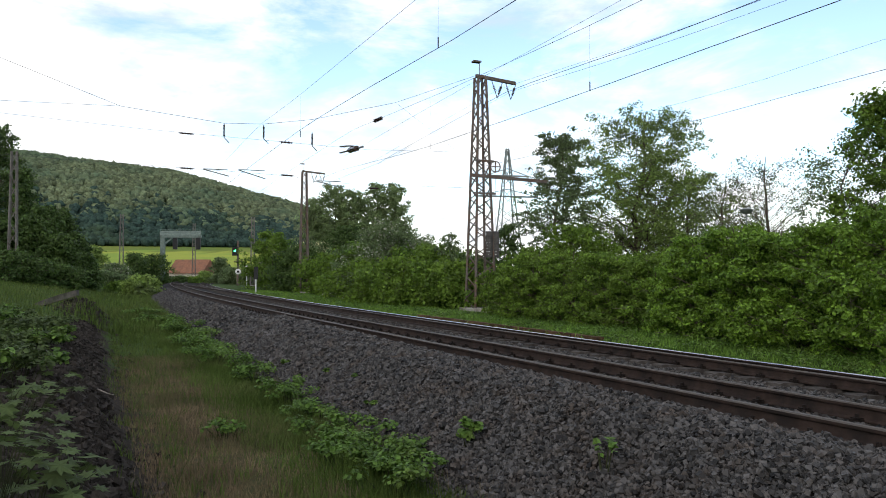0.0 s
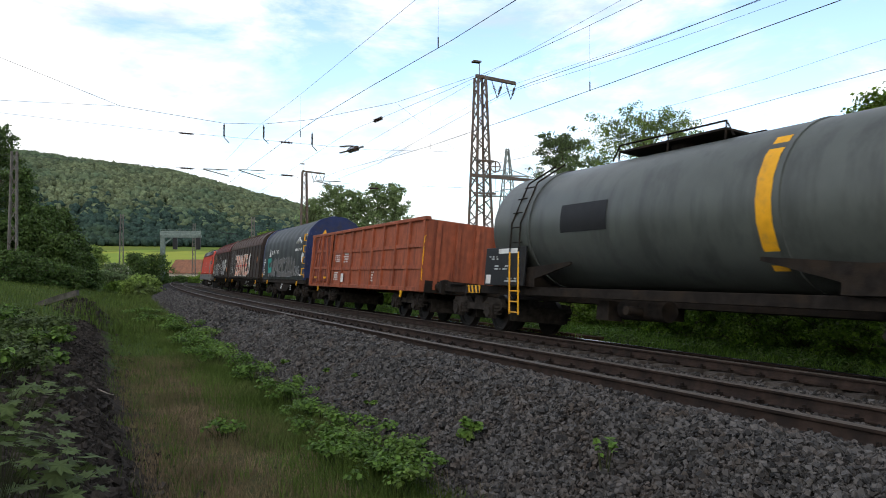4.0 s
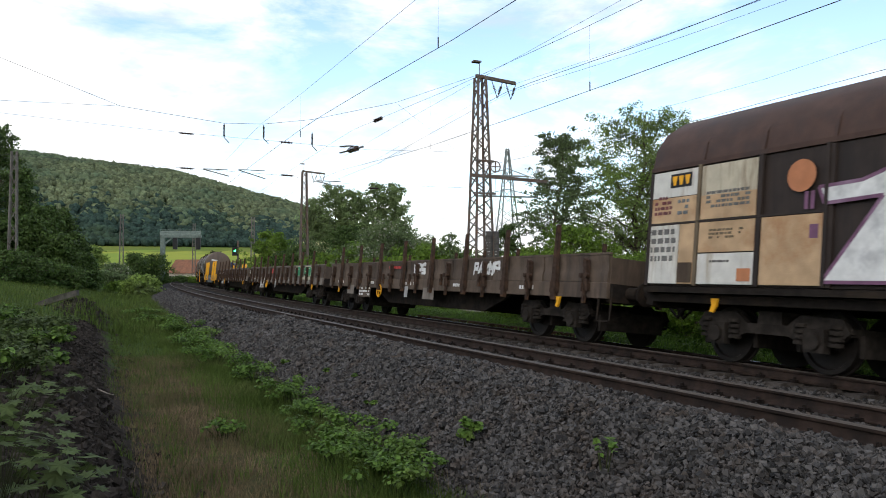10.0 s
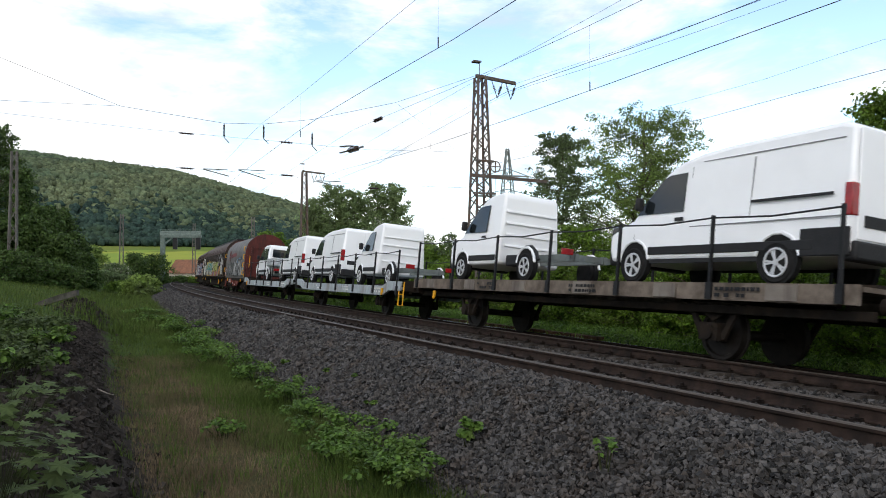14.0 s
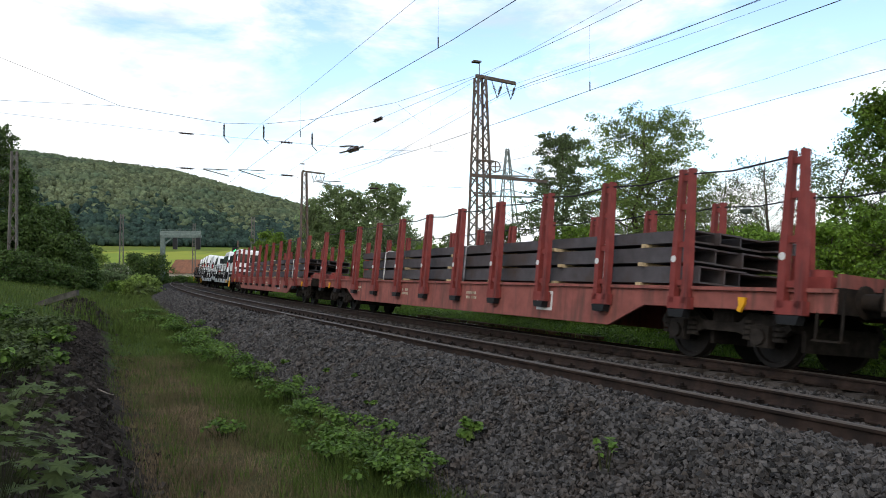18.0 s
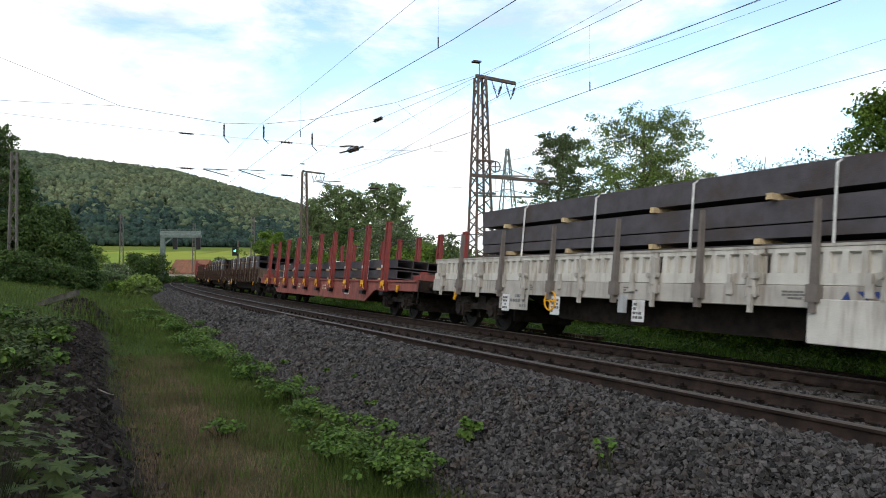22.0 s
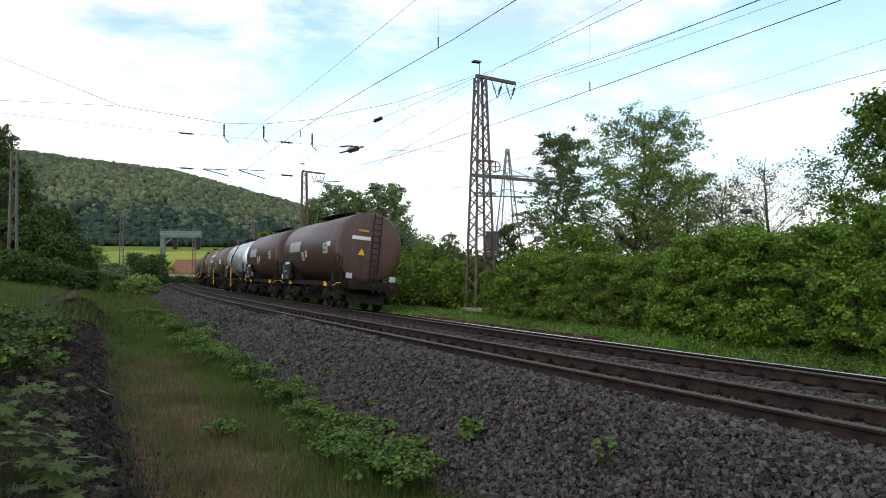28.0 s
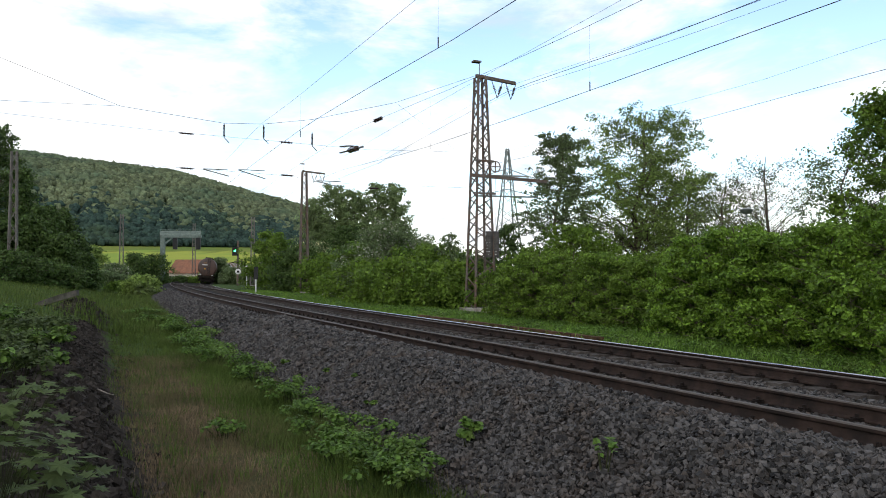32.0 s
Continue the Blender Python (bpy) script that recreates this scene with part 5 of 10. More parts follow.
M_RESWHITE = mat("lowside_white_grey", (0.53, 0.51, 0.455), 0.65, 0, 0.12, 3, (0.3, 0.26, 0.21), 0.4, 1.2, streak=True)
M_FLATGREY = mat("flat_blue_grey", (0.08, 0.1, 0.112), 0.6, 0, 0.15, 4, (0.056, 0.06, 0.064), 0.45, 1.2)
M_CARFLAT = mat("carflat_pale_grey", (0.33, 0.37, 0.385), 0.6, 0, 0.15, 4, (0.19, 0.17, 0.155), 0.42, 1.2, streak=True)
M_DECK = mat("deck_timber", (0.152, 0.124, 0.1), 0.85, 0, 0.3, 5, (0.08, 0.064, 0.052), 0.5, 2)
M_STEEL = mat("rolled_steel", (0.07, 0.064, 0.068), 0.6, 0, 0.2, 4, (0.06, 0.044, 0.038), 0.45, 1.2)
M_TIMBER = mat("pale_timber", (0.5, 0.38, 0.22), 0.85, 0, 0.2, 8)
M_STRAP = mat("strap_pale", (0.6, 0.6, 0.57), 0.5)
M_GLASS = mat("dark_glass", (0.012, 0.016, 0.018), 0.06, 0, 0.1, 3, bump=0)
M_VAN = mat("van_white", (0.86, 0.865, 0.87), 0.25, 0, 0.02, 2, bump=0)
M_TRIM = mat("black_plastic", (0.02, 0.02, 0.021), 0.6, 0, 0.15)
M_TYRE = mat("tyre_rubber", (0.018, 0.018, 0.018), 0.85)
M_RIM = mat("alloy_rim", (0.62, 0.62, 0.63), 0.35, 0.35, 0.08)
M_TAIL = mat("tail_light_red", (0.28, 0.01, 0.012), 0.2, bump=0)
M_CARS = {"white": mat("car_white", (0.8, 0.8, 0.81), 0.22, 0, 0.02, bump=0), "dark": mat("car_dark_grey", (0.014, 0.015, 0.018), 0.22, 0.2, 0.03, bump=0),
          "grey": mat("car_mid_grey", (0.12, 0.125, 0.135), 0.25, 0.4, 0.03, bump=0), "black": mat("car_black", (0.012, 0.012, 0.014), 0.2, 0, 0.03, bump=0)}
for car_paint in (M_CARS["dark"], M_CARS["black"]):
    car_paint.node_tree.nodes["Principled BSDF"].inputs["Specular IOR Level"].default_value = 0.28
M_FILM = mat("white_film", (0.75, 0.76, 0.8), 0.4, 0, 0.05, bump=0.2, bump_scale=12)
M_GREENSPRAY = mat("spray_green", (0.02, 0.2, 0.09), 0.5, 0, 0.15)
M_PANELTAN = mat("panel_tan", (0.16, 0.12, 0.075), 0.6, 0, 0.2, 4, (0.10, 0.075, 0.05), 0.5, 1.4, streak=True)
M_TEAL = mat("spray_teal", (0.02, 0.27, 0.23), 0.5, 0, 0.3, 3, (0.03, 0.13, 0.11), 0.5, 1.5, streak=True)
M_LIME = mat("spray_lime", (0.36, 0.42, 0.08), 0.5, 0, 0.3, 3, (0.2, 0.2, 0.07), 0.5, 1.5, streak=True)
M_SPRAYW = mat("spray_white", (0.62, 0.62, 0.6), 0.5, 0, 0.15, 5, (0.4, 0.4, 0.4), 0.35, 2)
M_SPRAYS = mat("spray_silver", (0.29, 0.29, 0.3), 0.45, 0.2, 0.2, 5, (0.2, 0.2, 0.2), 0.4, 2)
M_PURPLE = mat("spray_purple", (0.22, 0.14, 0.36), 0.5, 0, 0.15)
M_PINK = mat("spray_pink", (0.62, 0.34, 0.25), 0.5, 0, 0.15)
M_SPRAYRED = mat("spray_red", (0.4, 0.05, 0.045), 0.5, 0, 0.15)
M_ORANGE = mat("spray_orange", (0.5, 0.23, 0.06), 0.5, 0, 0.15)
M_SKYBLUE = mat("spray_blue", (0.06, 0.2, 0.36), 0.5, 0, 0.15)
M_CREAM = mat("panel_cream", (0.46, 0.41, 0.31), 0.6, 0, 0.15, 4, (0.2, 0.15, 0.095), 0.45, 1.4, streak=True)
M_PANELWHITE = mat("panel_dirty_white", (0.56, 0.545, 0.5), 0.6, 0, 0.12, 4, (0.34, 0.28, 0.2), 0.36, 1.5, streak=True)
M_PANELDARK = mat("panel_dark_grey", (0.055, 0.053, 0.05), 0.6, 0, 0.2, 4, (0.035, 0.031, 0.028), 0.45, 1.4, streak=True)
M_SPRAYYELLOW = mat("spray_yellow", (0.66, 0.46, 0.03), 0.5, 0, 0.2, 4, (0.5, 0.33, 0.05), 0.35, 2)
M_FRAMERED = mat("frame_brick_red", (0.17, 0.042, 0.033), 0.6, 0, 0.2, 4, (0.085, 0.03, 0.026), 0.45, 1.6, streak=True)
M_FADEDRED = mat("print_faded_red", (0.155, 0.048, 0.052), 0.7, 0, 0.35, 6, (0.12, 0.085, 0.082), 0.5, 1.4)
M_PANELRUST = mat("panel_orange_stain", (0.44, 0.3, 0.175), 0.65, 0, 0.2, 3, (0.33, 0.175, 0.085), 0.42, 1.3)
M_SPRAYWORN = mat("spray_worn_silver", (0.2, 0.2, 0.195), 0.65, 0.1, 0.3, 5, (0.13, 0.127, 0.122), 0.5, 1.6, streak=True)
M_PLUM = mat("spray_plum", (0.16, 0.075, 0.13), 0.5, 0, 0.2, 4, (0.26, 0.17, 0.24), 0.4, 2)
M_SPRAYCHALK = mat("spray_chalky_silver", (0.29, 0.29, 0.285), 0.6, 0.1, 0.25, 6, (0.19, 0.187, 0.18), 0.45, 2.2)
M_NAVY = mat("mark_navy", (0.03, 0.05, 0.16), 0.5, 0, 0.1)
M_BROWNMARK = mat("mark_orange_brown", (0.42, 0.17, 0.08), 0.6, 0, 0.1)
M_DECKRED = mat("carrier_red", (0.165, 0.042, 0.028), 0.6, 0, 0.2, 4, (0.10, 0.035, 0.025), 0.5, 1.2, bump=0.08)
M_RUSTDARK = mat("fitting_rust", (0.05, 0.033, 0.025), 0.8, 0.1, 0.35, 9, (0.09, 0.05, 0.03), 0.5, 4)
M_LETTEREDGE = mat("spray_pale_yellow", (0.55, 0.5, 0.14), 0.5, 0, 0.15)
M_LABELSILVER = mat("label_silver", (0.42, 0.43, 0.43), 0.4, 0.2, 0.1, 5, (0.26, 0.25, 0.23), 0.4, 2.5, streak=True)
MESHES = {}


def once(key, make):
    if key not in MESHES:
        MESHES[key] = make()
    return MESHES[key]


def wheelset_mesh(r=0.46):
    def make():
        g = Geo()
        for q in (-1, 1):
            y = q * 0.75
            g.lathe([(y - q * 0.095, 0.12), (y - q * 0.095, r + 0.028), (y - q * 0.066, r + 0.028), (y - q * 0.055, r), (y + q * 0.07, r - 0.006), (y + q * 0.07, r - 0.07), (y + q * 0.03, r - 0.09), (y + q * 0.02, 0.17), (y + q * 0.09, 0.15), (y + q * 0.09, 0.08)], 26, axis="y")
        g.cyl((0, -1.05, 0), (0, 1.05, 0), 0.085, 10)
        return g.mesh("wheelset", M_WHEEL)
    return once(("wheelset", r), make)


def bogie_mesh():
    def make():
        g = Geo()
        side = [(-1.4, 0.60), (-1.28, 0.80), (-0.6, 0.83), (-0.38, 0.66), (0.38, 0.66), (0.6, 0.83), (1.28, 0.80), (1.4, 0.60), (1.2, 0.44), (0.62, 0.42), (0.38, 0.5), (-0.38, 0.5), (-0.62, 0.42), (-1.2, 0.44)]
        for q in (-1, 1):
            a, b = sorted((q * 0.94, q * 1.06))
            g.prism(side, a, b, axis="y")
            for x in (-0.9, 0.9):
                g.box(x - 0.17, x + 0.17, min(q * 1.0, q * 1.16), max(q * 1.0, q * 1.16), 0.30, 0.64)
                g.cyl((x, q * 1.14, 0.46), (x, q * 1.22, 0.46), 0.13, 12)
                for e in (-0.29, 0.29):
                    for k in range(4):
                        g.cyl((x + e, q * 1.05, 0.40 + 0.085 * k), (x + e, q * 1.05, 0.455 + 0.085 * k), 0.105, 10)
        g.box(-0.22, 0.22, -1.0, 1.0, 0.56, 0.86)
        for x in (-1.33, 1.33):
            g.box(x - 0.05, x + 0.05, -1.0, 1.0, 0.56, 0.68)
        for x in (-1.42, -0.40, 0.40, 1.42):
            g.box(x - 0.035, x + 0.035, -0.82, 0.82, 0.28, 0.6)
        return g.mesh("bogie", M_BOGIE)
    return once("bogie", make)


def bogie(root, x):
    b = part("bogie", bogie_mesh(), None, root, at=pose(x, 0, 0))
    for e in (-0.9, 0.9):
        part("wheelset", wheelset_mesh(), None, b, at=pose(e, 0, 0.46))
    return b


def single_axle(root, x):
    """Guard plates, leaf springs and the wheelset of a two axle wagon."""
    def make():
        g = Geo()
        for q in (-1, 1):
            y = q * 1.0
            for e in (-0.62, 0.62):
                g.beam((e, y, 1.05), (e * 0.34, y, 0.36), 0.06, 0.1)
            g.box(-0.75, 0.75, y - 0.05, y + 0.05, 0.97, 1.08)
            g.box(-0.2, 0.2, y - 0.12, y + 0.12, 0.32, 0.62)
            g.cyl((0, y + q * 0.1, 0.46), (0, y + q * 0.18, 0.46), 0.13, 12)
            for k in range(5):
                w = 0.72 - 0.11 * k
                g.tube([(-w, y, 0.98 - 0.035 * k), (0, y, 0.80 - 0.035 * k), (w, y, 0.98 - 0.035 * k)], 0.028, 5)
        g.box(-0.08, 0.08, -1.0, 1.0, 0.98, 1.06)
        return g.mesh("axle_guard", M_UNDER)
    b = part("axle_guard", once("axle_guard", make), None, root, at=pose(x, 0, 0))
    part("wheelset", wheelset_mesh(), None, b, at=pose(0, 0, 0.46))


def running_gear(root, L, bogies=True, inset=2.6, colour=None, steps=True):
    """Sole bars, head stocks, buffers, couplings and wheels."""
    c = colour or M_UNDER
    e = L / 2
    for q in (-1, 1):
        part("head_stock", Geo().box(q * (e - 0.62) - 0.08, q * (e - 0.62) + 0.08, -1.3, 1.3, 0.86, 1.22), c, root)
        for y in (-0.875, 0.875):
            def make():
                return Geo().cyl((0, 0, 0), (0.3, 0, 0), 0.13, 12).cyl((0.3, 0, 0), (0.48, 0, 0), 0.085, 12).lathe([(0.48, 0.2), (0.5, 0.235), (0.53, 0.235), (0.545, 0.19)], 18).mesh("buffer", M_UNDER)
            part("buffer", once("buffer", make), None, root, at=pose(q * (e - 0.545), y, 1.05, 0, 0, 0 if q > 0 else 180))
        def hook():
            return Geo().tube([(0, 0, 0), (0.45, 0, -0.02), (0.5, 0, -0.25), (0.62, 0, -0.02)], 0.05, 6).tube([(0, 0.35, -0.1), (0.25, 0.35, -0.35), (0.5, 0.3, -0.2)], 0.03, 6).mesh("coupling", M_UNDER)
        part("coupling", once("coupling", hook), None, root, at=pose(q * (e - 0.6), 0, 1.03, 0, 0, 0 if q > 0 else 180))
        if bogies:
            bogie(root, q * (e - inset))
        else:
            single_axle(root, q * (e - inset))
        if steps and q < 0:
            part("step", Geo().tube([(-e + 0.9, 1.33, 1.15), (-e + 0.9, 1.36, 0.5)], 0.02).tube([(-e + 0.5, 1.33, 1.15), (-e + 0.5, 1.36, 0.5)], 0.02).box(-e + 0.48, -e + 0.92, 1.2, 1.42, 0.47, 0.5), M_UNDER, root)


def sole_bars(root, x0, x1, z0, z1, material, y=1.32):
    for q in (-1, 1):
        part("sole_bar", Geo().box(x0, x1, min(q * (y - 0.1), q * y), max(q * (y - 0.1), q * y), z0, z1), material, root, bevel=0.012)


def fishbelly(root, x0, x1, z0, z1, ztop, slope, material, y=1.0):
    """Deep centre beams that taper towards the bogies."""
    for q in (-1, 1):
        a, b = sorted((q * (y - 0.06), q * y))
        part("truss_beam", Geo().prism([(x0, ztop), (x1, ztop), (x1, z1), (x1 - slope, z0), (x0 + slope, z0), (x0, z1)], a, b, axis="y"), material, root)


def plate(root, name, x, z, w, h, material, y, label="", t=0.006):
    """A thin plate on the side; x and z are its centre."""
    return part(name, Geo().box(x - w / 2, x + w / 2, y, y + t, z - h / 2, z + h / 2), material, root, label)


def bars(root, x, z, w, h, rows, material, y, seed=1, name="marking"):
    """Lines of small lettering too fine to read, as short bars."""
    r, g = random.Random(seed), Geo()
    step = h / rows
    for i in range(rows):
        zz, xx = z + h / 2 - step * (i + 0.5), x + w / 2
        while xx > x - w / 2 + 0.05:
            q = r.uniform(0.06, 0.22) * max(0.5, h)
            if r.random() < 0.8:
                g.box(max(x - w / 2, xx - q), xx, y, y + 0.006, zz - step * 0.3, zz + step * 0.3)
            xx -= q + step * 0.3
    if g.v:
        tagged(part(name, g, material, root), kind="stuff")


def lettering(word, size, fat=0.0, thick=0.004, lean=0.0):
    def make():
        c = bpy.data.curves.new("letters", "FONT")
        c.body, c.size, c.offset, c.extrude, c.shear, c.resolution_u = word, size, fat, thick, lean, 3
        c.align_x = "CENTER"
        tmp = bpy.data.objects.new("letters", c)
        scene.collection.objects.link(tmp)
        me = bpy.data.meshes.new_from_object(tmp.evaluated_get(bpy.context.evaluated_depsgraph_get()))
        bpy.data.objects.remove(tmp)
        return me
    return once((word, size, fat, thick, lean), make)


def words(root, word, x, z, size, material, y, fat=0.0, label="", lean=0.0, name="lettering", tilt=0.0, squeeze=1.0):
    me = lettering(word, size, fat, 0.004, lean).copy()
    if squeeze != 1.0:
        me.transform(Matrix.Diagonal((squeeze, 1, 1, 1)))
    me.materials.clear()
    me.materials.append(material)
    ob = part(name, me, None, root, label, at=Matrix.Translation((x, y, z)) @ Matrix(((-1, 0, 0, 0), (0, 0, 1, 0), (0, 1, 0, 0), (0, 0, 0, 1))) @ Matrix.Rotation(tilt, 4, "Z"))
    return ob


def spray(root, x0, x1, z0, z1, colours, y, seed, n=6, curve=None, outline=None, label="wild sprayed lettering shapes", thin=False):
    """Sprayed lettering shapes: uneven tapered strokes, dark or pale edges, blots and drips."""
    r = random.Random(seed)
    w, h = (x1 - x0) / n, z1 - z0
    layers = [Geo() for _ in colours]
    edge = Geo()
    count = [0]

    def put(p, lift):
        px, pz = p
        if curve:
            R, zc = curve
            th = (pz - zc) / R
            return (px, (R + lift) * math.cos(th), zc + (R + lift) * math.sin(th))
        return (px, y + lift, pz)

    def stroke(g, a, b, wa, wb, lift):
        """One round-ended stroke; on a barrel it is laid in short lengths that follow the curve."""
        far = math.hypot(b[0] - a[0], b[1] - a[1])
        if curve and far > 0.16:
            m = math.ceil(far / 0.13)
            for k in range(m):
                lo, hi = k / m, (k + 1) / m
                stroke(g, (a[0] + (b[0] - a[0]) * lo, a[1] + (b[1] - a[1]) * lo), (a[0] + (b[0] - a[0]) * hi, a[1] + (b[1] - a[1]) * hi), wa + (wb - wa) * lo, wa + (wb - wa) * hi, lift + 0.006)
            return
        count[0] += 1
        lift += 0.00012 * (count[0] % 40)
        dx, dz = b[0] - a[0], b[1] - a[1]
        ln = math.hypot(dx, dz) or 1
        ux, uz = dx / ln, dz / ln
        pts = []
        for (cx0, cz0), rad, turn in ((a, wa, math.pi / 2), (b, wb, -math.pi / 2)):
            for k in range(6):
                th = turn + math.pi * k / 5
                pts.append((cx0 + rad * (ux * math.cos(th) - uz * math.sin(th)), cz0 + rad * (uz * math.cos(th) + ux * math.sin(th))))
        g.add([put((px, min(max(pz, z0 - 0.05), z1 + 0.1)), lift) for px, pz in pts], [tuple(range(12))])

    lean = r.uniform(-0.18, 0.18)
    for i in range(n):
        cx = x1 - w * (i + 0.5) + r.uniform(-0.08, 0.08) * w
        a, b, m = cx + w * 0.36, cx - w * 0.36, (z0 + z1) / 2
        t, zb = z1 - h * r.uniform(0.0, 0.14), z0 + h * r.uniform(0.0, 0.12)
        shape = [[(a, zb), (a, t), (b, t), (b, m), (a, m)], [(a, t), (b, t), (a, zb), (b, zb)], [(b, t), (a, t), (a, zb), (b, zb)], [(a, zb), (cx, t), (b, zb)],
                 [(b, t), (a, t), (a, m), (b, m), (b, zb), (a, zb)], [(a, t), (a, zb), (b, zb), (b, t), (cx, m)], [(a, zb), (a, t), (cx, m), (b, t), (b, zb)], [(a, t), (a, zb), (cx, m), (b, t), (cx, m), (b, zb)]][r.randrange(8)]
        shape = [(px + lean * (pz - m) + r.uniform(-0.12, 0.12) * w, pz + r.uniform(-0.09, 0.09) * h) for px, pz in shape]
        k = r.randrange(len(colours))
        base = w * (0.03 if thin else r.uniform(0.12, 0.17))
        for p, q in zip(shape[:-1], shape[1:]):
            wa, wb = base * r.uniform(0.6, 1.35), base * r.uniform(0.6, 1.35)
            if outline:
                stroke(edge, p, q, wa + 0.04, wb + 0.04, 0.001)
            stroke(layers[k], p, q, wa, wb, 0.0065)
            if len(colours) > 1 and r.random() < 0.55:
                j = r.randrange(len(colours))
                s, e = r.uniform(0.1, 0.5), r.uniform(0.5, 0.95)
                stroke(layers[j], (p[0] + (q[0] - p[0]) * s, p[1] + (q[1] - p[1]) * s), (p[0] + (q[0] - p[0]) * e, p[1] + (q[1] - p[1]) * e), wa * 0.55, wb * 0.45, 0.012)
        if not thin:
            for _ in range(2):
                bx, bz, br = cx + r.uniform(-0.5, 0.5) * w, z0 + h * r.random(), w * r.uniform(0.03, 0.08)
                c = [(bx + br * r.uniform(0.6, 1.3) * math.cos(v), bz + br * r.uniform(0.6, 1.3) * math.sin(v)) for v in (0, 0.9, 1.8, 2.7, 3.6, 4.5, 5.4)]
                count[0] += 1
                layers[r.randrange(len(colours))].add([put(p, 0.0175 + 0.00012 * (count[0] % 40)) for p in c], [tuple(range(7))])
    if outline:
        tagged(part("graffiti_outline", edge, outline, root, "sprayed outline"), kind="stuff")
    for g, m in zip(layers, colours):
        if g.v:
            tagged(part("graffiti", g, m, root, label), kind="stuff")


def slab_letter(root, outline, fill, edge, y):
    """One broad angular sprayed letter with a painted edge; the outline is (x, z)."""
    g = Geo()
    for k, (px, pz) in enumerate(outline):
        qx, qz = outline[(k + 1) % len(outline)]
        g.beam((px, y, pz), (qx, y, qz), 0.012, 0.05)
    part("graffiti_outline", g, edge, root, "sprayed dark letter edge")
    part("graffiti_letter", Geo().prism(outline, y - 0.004, y + 0.002, axis="y"), fill, root, "broad sprayed silver letter")


def pad(root, x0, x1, z0, z1, colour, R, zc, name="label_plate", label="", lift=0.008):
    """A plate that hugs the barrel of a tank."""
    g, n = Geo(), 6
    ring = []
    for i in range(n + 1):
        th = math.asin(max(-1, min(1, (z0 + (z1 - z0) * i / n - zc) / R)))
        ring.append(((R + lift) * math.cos(th), zc + (R + lift) * math.sin(th)))
    q = [(x, a, b) for x in (x0, x1) for a, b in ring]
    g.add(q, [(i, i + 1, n + 2 + i, n + 1 + i) for i in range(n)])
    return part(name, g, colour, root, label)


def hook_marks(root, L, material=None, z=1.0, y=1.34):
    """Small rope hooks under the frame."""
    for q in (-1, 1):
        x = q * (L / 2 - 2.2)
        part("rope_hook", Geo().prism([(x - 0.07, z + 0.06), (x + 0.07, z + 0.06), (x + 0.05, z - 0.06), (x + 0.09, z - 0.15), (x + 0.02, z - 0.17), (x - 0.05, z - 0.05)], y, y + 0.045, axis="y"), material or M_YELLOW, root, "small yellow rope hook")


def handrails(root, L, material=None, z0=1.2, z1=2.4, rear_only=False):
    for q in ((-1,) if rear_only else (-1, 1)):
        x = q * (L / 2 - 0.66)
        part("handrail", Geo().tube([(x, 1.36, z0), (x - q * 0.0, 1.42, z0 + 0.05), (x, 1.42, z1 - 0.05), (x, 1.36, z1)], 0.022, 6), material or M_YELLOW, root, "yellow handrail")


